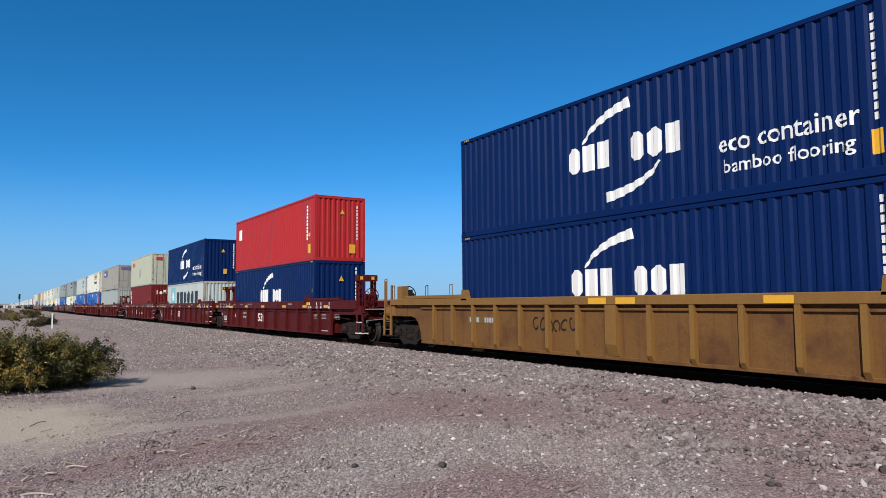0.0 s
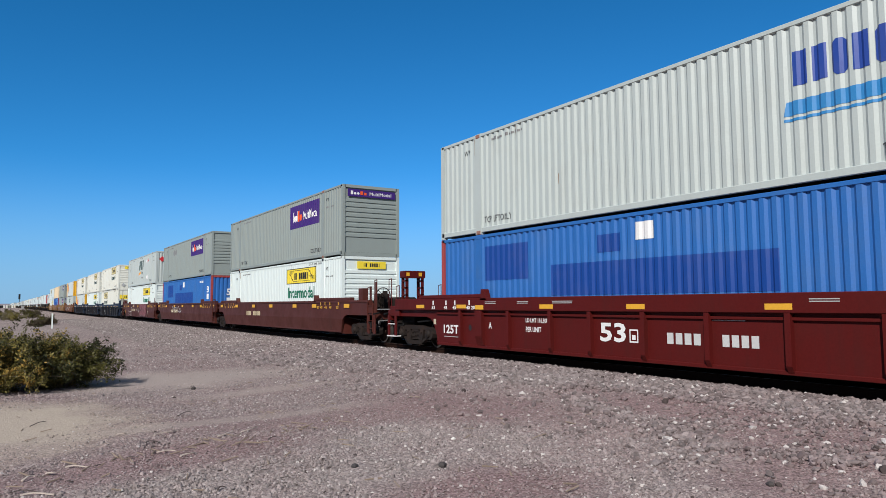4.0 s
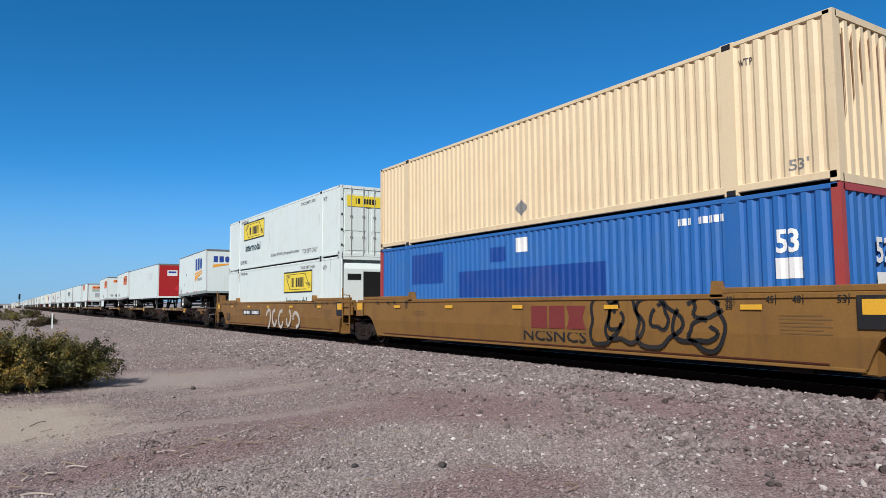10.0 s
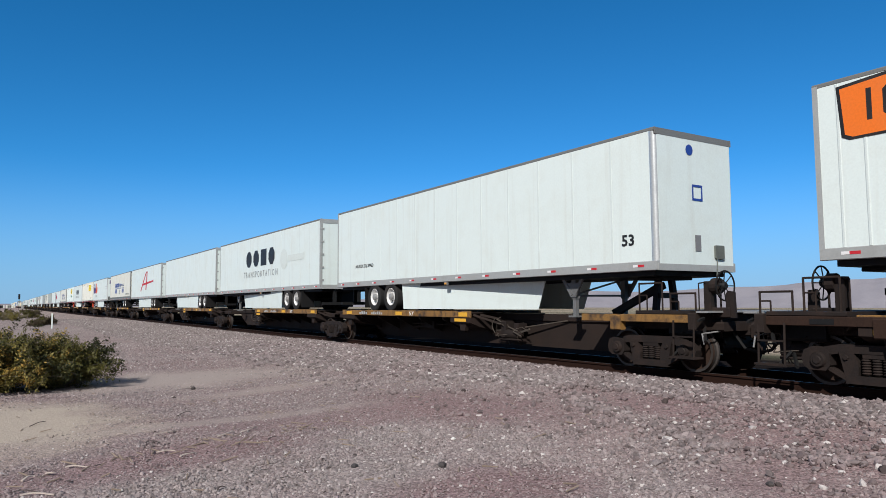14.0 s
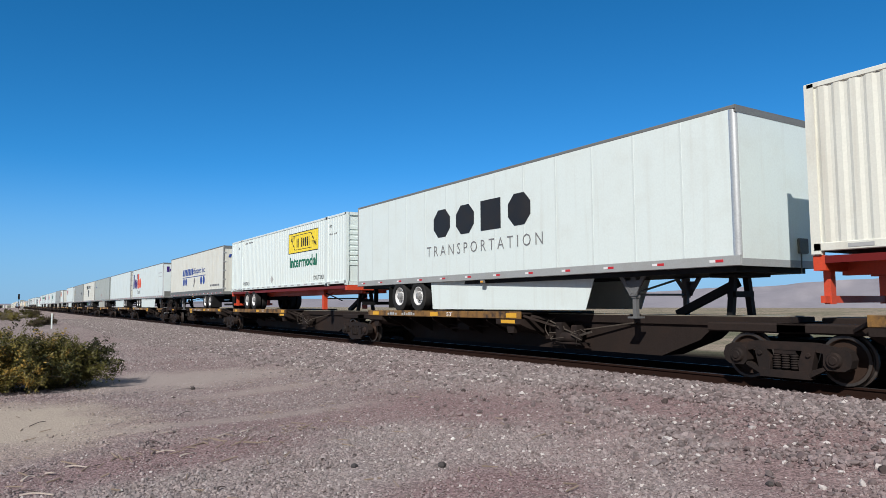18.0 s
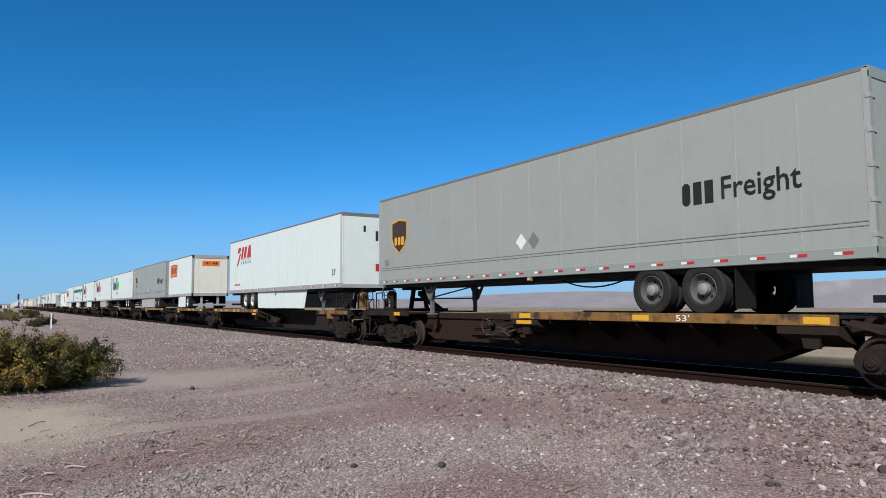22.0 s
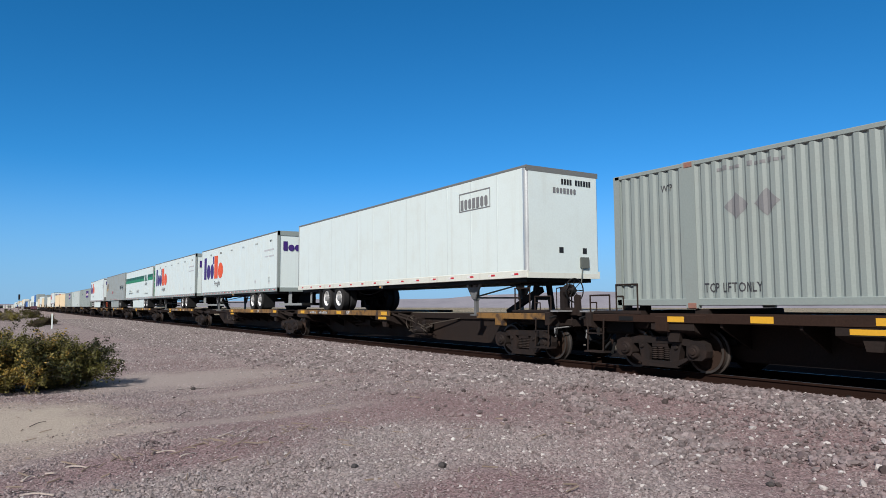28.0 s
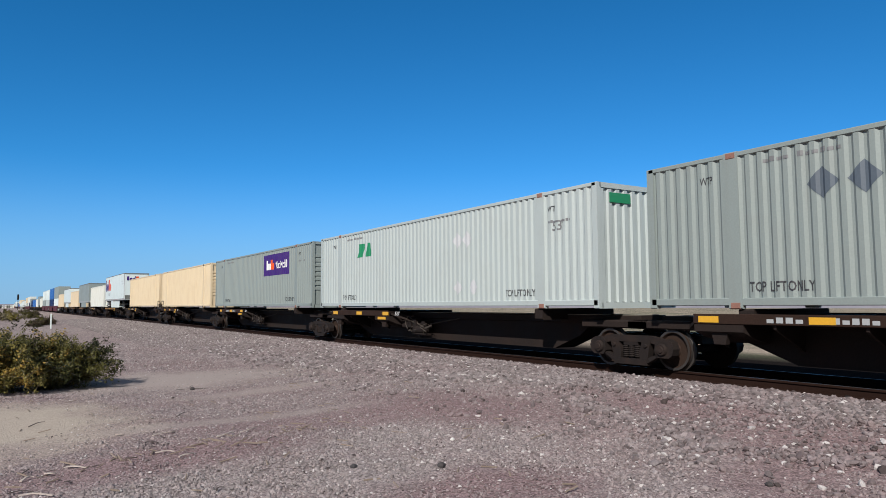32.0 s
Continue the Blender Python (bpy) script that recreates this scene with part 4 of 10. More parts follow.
def well_car(style, s, first=True, last=True, length=UNIT, lead=0.0, tail=0.0):
    """One unit of a well car. s is where its leading pin is; lead and tail move the end bogies out from the pins."""
    chord, panel, band, step, word = {
        "red": (CAR_RED, CAR_RED, 0.35, 1.3, "oxide red"), "navy": (CAR_NAVY, CAR_SOOT, 0.33, 1.3, "sooty blue-black"),
        "mustard": (CAR_YELLOW, CAR_GRIME, 0.2, 1.07, "grimy mustard yellow ribbed"), "brown": (CAR_BROWN, CAR_BROWN, 0.1, 0, "smooth brown"),
        "rust": (CAR_RUST, CAR_RUST, 0.1, 0, "rusty brown"), "tan": (CAR_YELLOW, CAR_YELLOW, 0.1, 0, "smooth mustard yellow")}[style]
    car = thing("well_car", "%s steel double-stack well car on rusty bogies" % word, "rail car", "well cars")
    y0, y1 = 1.55, length - 1.55
    w, top = 1.47, 1.56
    inner = w - (0.12 if step else 0.03)
    c0 = -lead - 0.85 if first else 0.25
    c1 = length + tail + 0.75 if last else length - 0.25
    key = (length, c0, c1)
    for sx in (-1, 1):
        def side(sx=sx):
            a, b = sorted((sx * inner, sx * (inner - 0.07)))
            c = [(-0.5, 1.0), (-0.28, 0.95), (-0.1, 0.82), (0.05, 0.55), (0.17, 0.2)]
            if step:
                return Shape().prism([(c0 + 0.1, top - 0.02), (c0 + 0.1, 1.0)] + [(y0 + p - 0.05, q) for p, q in c] + [(y1 - p + 0.05, q) for p, q in reversed(c)] + [(c1 - 0.1, 1.0), (c1 - 0.1, top - 0.02)], "x", a, b)
            # a smooth side bent along a crease, its lower half leaning in
            c[-1] = (0.15, 0.34)
            edge = [(top - 0.02, c0 + 0.1), (1.0, c0 + 0.1)] + [(q, y0 + p - 0.05) for p, q in c] + [(q, y1 - p + 0.05) for p, q in reversed(c)] + [(1.0, c1 - 0.1), (top - 0.02, c1 - 0.1)]
            bent = Shape().prism([(y, z) for z, y in cut_poly(edge, 0.84, 1)], "x", a, b)
            n = len(bent.v)
            bent.prism([(y, z) for z, y in cut_poly(edge, 0.84, -1)], "x", a, b)
            bent.v[n:] = [(x - sx * 0.13 * (0.84 - z), y, z) for x, y, z in bent.v[n:]]
            return bent
        part("side_panel", cached(("side_panel", sx, key, step > 0), side), panel, car)
        part("top_chord", cached(("top_chord", sx, key, band), lambda sx=sx: Shape().cbox(*sorted((sx * w, sx * (w - 0.18))), c0, c1, top - band, top, 0.012)), chord, car)
        part("bottom_chord", cached(("bottom_chord", sx, length, step > 0), lambda sx=sx: Shape().cbox(*sorted((sx * (inner + 0.035), sx * (inner - 0.2))), y0 + 0.12, y1 - 0.12, 0.16, 0.24, 0.01) if step else Shape().cbox(*sorted((sx * (inner - 0.05), sx * (inner - 0.25))), y0 + 0.12, y1 - 0.12, 0.3, 0.36, 0.01)), panel, car)
        if step:
            part("shelf_bead", cached(("shelf_bead", sx, length, band), lambda sx=sx: Shape().cbox(*sorted((sx * (inner + 0.05), sx * inner)), y0 + 0.1, y1 - 0.1, top - band - 0.13, top - band - 0.07, 0.012)), panel, car)
            n = round((y1 - y0 - 1.9) / step)
            wide = cached(("rib", sx, band, 2), lambda sx=sx: Shape().prism([(sx * inner, top - band), (sx * (w - 0.005), top - band), (sx * (w - 0.005), 0.5), (sx * (inner + 0.03), 0.25), (sx * inner, 0.25)], "y", -0.16, 0.16))
            thin_ = cached(("rib", sx, band, 1), lambda sx=sx: Shape().prism([(sx * inner, top - band), (sx * (w - 0.01), top - band), (sx * (w - 0.01), 0.32), (sx * (inner + 0.03), 0.18), (sx * inner, 0.18)], "y", -0.055, 0.055))
            mid = length / 2 - 0.4 if style == "navy" else None
            rows = [(y0 + 0.95 + (y1 - y0 - 1.9) * i / n, i == n // 2) for i in range(n + 1)] if mid is None else [(mid + 1.6 * k, k in (-4, 0, 4)) for k in range(-4, 5)]
            if style == "red":
                rows = [(length - u, u in (3.94, 16.0)) for u in (3.0, 3.94, 5.25, 6.9, 8.25, 9.8, 11.35, 12.95, 14.5, 16.0, 16.95, 18.25)]
            for k, (y, broad) in enumerate(rows):
                if sx < 0 or k % 3 == 0:
                    part("rib", wide if broad else thin_, chord if style == "mustard" else panel, car, at=(0, y, 0))
    for y in (y0 + 0.1, y1 - 0.1):
        part("end_bulkhead", cached(("end_bulkhead",), lambda: Shape().cbox(-1.3, 1.3, -0.12, 0.12, 0.25, 1.5, 0.02)), chord, car, at=(0, y, 0))
    for y in (y0 + 1.3, length / 2, y1 - 1.3):
        part("floor_beam", cached(("floor_beam",), lambda: Shape().cbox(-1.25, 1.25, -0.3, 0.3, 0.2, 0.43, 0.02)), SPINE, car, at=(0, y, 0))
    for y, sy in ((0.0, 1), (length, -1)):
        part("end_platform", cached(("end_platform", sy), lambda sy=sy: Shape().cbox(-1.3, 1.3, *sorted((sy * 0.12, sy * 1.5)), 1.16, 1.3, 0.02)), chord, car, at=(0, y, 0))
        part("centre_sill", cached(("centre_sill", sy), lambda sy=sy: Shape().cbox(-0.3, 0.3, *sorted((-sy * 0.2, sy * 1.6)), 0.62, 1.155, 0.03)), SPINE, car, at=(0, y, 0))
        for x in (-1.38, 1.38):
            part("guide_post", cached(("guide_post",), lambda: Shape().prism([(-0.14, 1.5), (0.14, 1.5), (0.1, 1.8), (-0.02, 1.8)], "x", -0.09, 0.09)), chord, car, "upright container guide", at=(x, y + sy * 4.2, 0))
        part("guide_rail", cached(("guide_rail", sy), lambda sy=sy: Shape().cbox(-1.45, -1.26, *sorted((sy * 0.7, sy * 4.1)), 1.56, 1.67, 0.015)), chord, car, "raised guide rail", at=(0, y, 0))
        part("brake_pipe", cached(("brake_pipe", sy), lambda sy=sy: Shape().rod((-1.2, sy * 0.2, 0.82), (-1.2, sy * 1.5, 0.92), 0.03, 6)), BLACK, car, at=(0, y, 0))
    if not first:
        part("side_ladder", cached(("side_ladder",), lambda: side_ladder_shape()), chord, car, "ladder rails at the end of the unit", at=(0, 0.75, 0))
        for z in (0.36, 0.68, 1.0, 1.32):
            part("rung", cached(("side_rung", style == "red"), lambda: Shape().box(-1.5, -1.46, -0.31, 0.31, -0.014, 0.014)), P_STEP if style == "red" else chord, car, "worn white rung" if style == "red" else "", at=(0, 0.75, z))
    if style == "red":
        towers(car, chord, length - 0.3, (0.0, -1.5) if not last else (-3.2,))
    truck(car, -lead if first else 0.0)
    if first:
        coupler(car, -lead - 1.3, -1, chord, style)
    if last:
        truck(car, length + tail)
        coupler(car, length + tail + 1.3, 1, chord, style)
    roll(car, s)
    return car


def side_ladder_shape():
    s = Shape()
    for dy in (-0.32, 0.32):
        s.bar((-1.49, dy, 0.3), (-1.49, dy, 2.05 if dy > 0 else 1.75), 0.035, 0.05)
    return s.rod((-1.49, -0.32, 1.75), (-1.49, 0.32, 1.78), 0.018, 6)


def towers(car, paint, y, offsets):
    """Pierced steel guide towers with an arm and a strut, standing on the car's end."""
    for o in offsets:
        def post():
            s = Shape().box(-0.78, -0.62, -0.17, -0.11, 1.2, 2.4).box(-0.78, -0.62, 0.11, 0.17, 1.2, 2.4)
            for k in range(6):
                s.box(-0.77, -0.63, -0.12, 0.12, 1.2 + 0.22 * k, 1.3 + 0.22 * k)
            return s
        part("tower_post", cached(("guide_tower",), post), paint, car, "red post pierced by oval holes", at=(0, y + o, 0))
        part("tower_arm", cached(("guide_arm",), lambda: Shape().cbox(-0.95, -0.45, -0.18, 0.46, 2.36, 2.54, 0.02)), paint, car, at=(0, y + o, 0))
        for dy in (-0.08, 0.38):
            part("warning_plate", cached(("arm_plate",), lambda: Shape().box(-0.956, -0.951, -0.05, 0.05, 2.4, 2.5)), P_STEP2, car, "small orange plate", at=(0, y + o + dy, 0))
        part("tower_strut", cached(("guide_strut",), lambda: Shape().bar((-0.7, 0.1, 1.95), (-0.7, 0.55, 2.38), 0.07, 0.07)), paint, car, at=(0, y + o, 0))


def grab_iron_shape(h):
    """A tall bent grab iron standing on the end sill."""
    s = Shape()
    if h < 0.7:          # a broad low handrail
        return s.rod((0, -0.3, 0), (0, -0.3, h), 0.02, 6).rod((0, 0.3, 0), (0, 0.3, h), 0.02, 6).rod((0, -0.31, h), (0, 0.31, h), 0.02, 6).rod((0, 0.1, 0), (0, 0.1, h * 0.6), 0.016, 6).rod((0, 0.1, h * 0.6), (0, 0.3, h * 0.6), 0.016, 6)
    s.rod((0, -0.09, 0), (0, -0.09, h), 0.016, 6).rod((0, 0.09, 0), (0, 0.09, h * 0.97), 0.012, 6).rod((0, -0.1, h), (0, 0.1, h * 0.97), 0.014, 6)
    return s


def coupler(car, y, sy, paint, style, ochre=None):
    """The end of a car: knuckle coupler, end sill and platform, sill steps, grab irons, brake stand and wheel."""
    dark = BLACK if style == "navy" else paint if style == "red" else IRON
    part("coupler", cached(("coupler", sy), lambda: Shape().cbox(-0.12, 0.12, *sorted((-sy * 0.2, sy * 0.45)), 0.72, 0.95, 0.03).cbox(-0.2, 0.16, *sorted((sy * 0.42, sy * 0.75)), 0.66, 1.0, 0.05)), IRON, car, "knuckle coupler", at=(0, y, 0))
    part("end_sill", cached(("end_sill", sy), lambda: Shape().cbox(-1.4, 1.4, *sorted((-sy * 0.12, sy * 0.06)), 0.86, 1.2, 0.02)), paint, car, at=(0, y, 0))
    part("draft_sill", cached(("draft_sill", sy), lambda: Shape().cbox(-0.5, 0.5, *sorted((-sy * 1.3, 0)), 0.48, 1.1, 0.03)), IRON, car, at=(0, y, 0))
    part("platform", cached(("platform", sy), lambda: Shape().cbox(-1.32, 1.32, *sorted((-sy * 0.12, -sy * 1.5)), 1.16, 1.24, 0.015)), paint if style == "red" else CAR_NAVY if style == "navy" else IRON, car, "end platform", at=(0, y, 0))
    if style != "spine":
        part("side_sill", cached(("side_sill", sy), lambda: Shape().cbox(-1.42, -1.3, *sorted((-sy * 0.1, -sy * 0.75)), 1.0, 1.34, 0.015)), paint, car, at=(0, y, 0))
    for dy in (0.0, -0.48):
        part("step_hanger", cached(("step_hanger", style == "spine"), lambda: Shape().box(-1.43, -1.39, -0.06, 0.06, 0.34, 1.02) if style != "spine" else Shape().rod((-1.41, 0, 0.34), (-1.38, 0, 1.05), 0.02, 6)), paint, car, at=(0, y + sy * dy, 0))
    part("step", cached(("step", sy), lambda: Shape().box(-1.46, -1.2, *sorted((sy * 0.06, -sy * 0.54)), 0.31, 0.345)), P_STEP if style == "red" else IRON, car, "white-edged sill step", at=(0, y, 0))
    part("step", cached(("step_rung", sy), lambda: Shape().box(-1.44, -1.39, *sorted((sy * 0.0, -sy * 0.48)), 0.72, 0.75)), P_STEP if style == "red" else IRON, car, "white-edged rung", at=(0, y, 0))
    for x, dy, h in ((-1.36, 0.0, 1.1), (-1.36, -0.55, 0.85), (1.36, 0.0, 0.95)) if style != "spine" else ((-1.3, -0.3, 0.4), (-1.3, -1.1, 0.62)):
        part("grab_iron", cached(("grab_iron", h), lambda: grab_iron_shape(h)), paint, car, at=(x, y + sy * dy, 1.18))
    part("crossover_step", cached(("crossover_step", sy), lambda: Shape().box(-1.35, 1.35, *sorted((sy * 0.04, sy * 0.3)), 1.2, 1.235)), GALV, car, "grating crossover step", at=(0, y, 0))
    part("air_hose", cached(("air_hose", sy), lambda: Shape().rod((-0.35, sy * 0.1, 0.85), (-0.38, sy * 0.4, 0.5), 0.03, 6).rod((-0.38, sy * 0.4, 0.5), (-0.3, sy * 0.75, 0.42), 0.03, 6)), BLACK, car, "black air hose", at=(0, y, 0))
    part("coupler_lever", cached(("coupler_lever", sy), lambda: Shape().rod((-1.3, sy * 0.12, 0.8), (-0.2, sy * 0.2, 0.88), 0.016, 6).rod((-1.3, sy * 0.12, 0.8), (-1.3, sy * 0.16, 0.6), 0.016, 6)), GALV, car, at=(0, y, 0))
    tagged(part("brake_piping", cached(("brake_piping", sy), lambda: piping_shape(sy)), BLACK, car, "tangle of sooty brake pipes and levers", at=(0, y, 0)), kind="stuff")
    if style != "red" or sy < 0:
        if style == "spine":
            st = part("brake_stand", cached(("spine_brake_stand", sy), lambda: spine_stand_shape().mirrored(-sy)), ochre or dark, car, "hand brake housing on a pierced stand", at=(0, y - sy * (0.9 if sy > 0 else -0.25), 0))
        else:
            st = part("brake_stand", cached(("brake_stand",), lambda: Shape().cbox(-0.84, -0.5, 0.02, 0.34, 1.2, 1.78, 0.03).cbox(-1.02, -0.86, 0.06, 0.26, 1.3, 1.8, 0.03).cbox(-0.78, -0.62, -0.06, 0.04, 1.5, 1.9, 0.03).rod((-0.7, 0.0, 1.1), (-0.7, 0.0, 1.85), 0.05, 8).rod((-0.95, 0.16, 0.8), (-0.95, 0.16, 1.4), 0.03, 6)), dark, car, at=(0, y - sy * 0.55, 0))
        part("brake_wheel", cached(("brake_wheel", style == "spine" and sy > 0), lambda: brake_wheel_shape().mirrored(-1 if style == "spine" and sy > 0 else 1), True), BLACK if style == "spine" else dark, st, "spoked hand brake wheel")
    if style not in ("red", "spine"):
        part("valve_box", cached(("valve_box", sy), lambda: Shape().cbox(-0.35, 0.5, *sorted((-sy * 0.3, -sy * 1.1)), 1.24, 1.66, 0.06)), dark, car, "sooty brake valve box", at=(0, y, 0))
        part("valve_pipe", cached(("valve_pipe", sy), lambda: Shape().rod((-1.1, -sy * 0.9, 1.5), (0.9, -sy * 0.9, 1.5), 0.05, 8)), dark, car, at=(0, y, 0))
    if style not in ("red", "spine"):
        part("end_ladder", cached(("end_ladder", sy), lambda: end_ladder_shape(sy)), paint, car, "ladder and tall handrails at the end of the car", at=(0, y, 0))
    if style == "red":
        def tower(x):
            s = Shape()
            for k in range(5):
                s.box(x - 0.05, x + 0.05, -0.16, -0.11, 1.2, 2.3).box(x - 0.05, x + 0.05, 0.11, 0.16, 1.2, 2.3) if k == 0 else None
                s.box(x - 0.05, x + 0.05, -0.16, 0.16, 1.2 + 0.24 * k, 1.25 + 0.24 * k)
            return s
        for x in (-1.2, -0.6):
            part("tower_post", cached(("tower_post", x), lambda: tower(x)), paint, car, "red post pierced by oval holes", at=(0, y - sy * 0.75, 0))
        part("tower_head", cached(("tower_head",), lambda: Shape().cbox(-1.3, -0.5, -0.17, 0.17, 2.28, 2.52, 0.02)), paint, car, at=(0, y - sy * 0.75, 0))
        for x in (-1.18, -0.7):
            part("warning_plate", cached(("warning_plate",), lambda: Shape().box(-0.06, 0.06, -0.18, -0.172, 2.34, 2.46)), P_STEP2, car, at=(x, y - sy * 0.75, 0))


def end_ladder_shape(sy):
    s = Shape()
    ladder(s, -1.44, -sy * 0.3, 0.4, 1.5, 0.42, 4)
    for dy, h in ((0.02, 2.2), (-0.42, 2.05)):
        s.box(-1.38, -1.32, *sorted((sy * dy - 0.03, sy * dy + 0.03)), 1.2, h)
    s.cbox(-1.42, -1.2, *sorted((-sy * 0.95, -sy * 1.3)), 1.3, 2.0, 0.03)
    return s


def piping_shape(sy):
    r = random.Random(77)
    s = Shape().cbox(-0.95, 0.95, *sorted((-sy * 0.15, -sy * 0.95)), 0.72, 1.12, 0.05)
    for _ in range(26):
        a = (r.uniform(-1.3, 0.6), -sy * r.uniform(-0.25, 0.8), r.uniform(0.45, 1.15))
        b = (a[0] + r.uniform(-0.35, 0.35), a[1] + r.uniform(-0.35, 0.35), max(0.3, a[2] + r.uniform(-0.35, 0.3)))
        s.rod(a, b, r.uniform(0.012, 0.035), 5)
    return s


def spine_stand_shape():
    s = Shape().cbox(-0.9, -0.72, 0.2, 0.36, 1.1, 1.82, 0.02).cbox(-0.88, -0.76, -0.2, 0.36, 1.1, 1.3, 0.02)
    s.prism([(-0.3, 1.1), (-0.1, 1.1), (-0.1, 1.55), (-0.14, 1.62), (-0.28, 1.6)], "x", -0.86, -0.8)
    s.lathe([(0.02, 0.0), (0.02, 0.13), (0.06, 0.16), (0.2, 0.16), (0.22, 0.0)], "y", (-0.8, 0, 1.72), 14)
    s.rod((-0.92, 0.46, 1.2), (-0.92, 0.46, 1.78), 0.014, 6).rod((-0.92, 0.46, 1.78), (-0.92, 0.3, 1.8), 0.014, 6)
    return s.rod((-0.92, 0.46, 1.2), (-0.92, 0.3, 1.18), 0.014, 6).rod((-0.8, 0.05, 0.8), (-0.8, 0.05, 1.6), 0.02, 6)


def brake_wheel_shape():
    s, x, z, r = Shape(), -0.8, 1.72, 0.29
    for i in range(24):
        a, b = 2 * math.pi * i / 24, 2 * math.pi * (i + 1) / 24
        s.rod((x + r * math.cos(a), -0.06, z + r * math.sin(a)), (x + r * math.cos(b), -0.06, z + r * math.sin(b)), 0.017, 6)
        if i % 3 == 0:
            s.rod((x, -0.02, z), (x + r * math.cos(a), -0.06, z + r * math.sin(a)), 0.011, 5)
    return s.lathe([(-0.08, 0.0), (-0.08, 0.06), (-0.02, 0.1), (0.02, 0.1)], "y", (x, 0, z), 12)


def linkage_shape():
    """Bent pipes and levers round the brake cylinder."""
    r, s = random.Random(31), Shape()
    for _ in range(15):
        a = Vector((r.uniform(-0.92, -0.6), r.uniform(-0.75, 0.5), r.uniform(0.45, 0.95)))
        b = a + Vector((r.uniform(-0.08, 0.08), r.uniform(0.15, 0.5), r.uniform(-0.12, 0.12)))
        s.rod(a, b, r.uniform(0.01, 0.022), 5).rod(b, b + Vector((0.1, r.uniform(-0.1, 0.15), r.uniform(-0.25, 0.2))), 0.012, 5)
    for k in range(6):          # one long bowed pipe
        f, g = k / 6, (k + 1) / 6
        s.rod((-0.95, 0.5 + 0.14 * math.sin(math.pi * f), 0.98 - 0.4 * f), (-0.95, 0.5 + 0.14 * math.sin(math.pi * g), 0.98 - 0.4 * g), 0.014, 5)
    return s.bar((-0.9, -0.95, 0.72), (-0.8, -0.45, 0.62), 0.03, 0.05).rod((-0.6, -0.4, 0.75), (-0.42, -1.9, 0.95), 0.02, 6)


def orange_cover_shape():
    """A limp orange cover with folds, hung over the winder."""
    s, r = Shape(), random.Random(8)
    for k in range(9):
        a = 2 * math.pi * k / 9
        x, y = -0.93 + 0.07 * math.cos(a), 0.14 + 0.13 * math.sin(a)
        low = r.uniform(1.3, 1.5)
        s.bar((-0.93 + 0.03 * math.cos(a), 0.14 + 0.05 * math.sin(a), 1.88), (x, y, 1.74), 0.09, 0.06).bar((x, y, 1.78), (x + r.uniform(-0.02, 0.02), y + r.uniform(-0.03, 0.03), low), 0.08, 0.05)
    return s


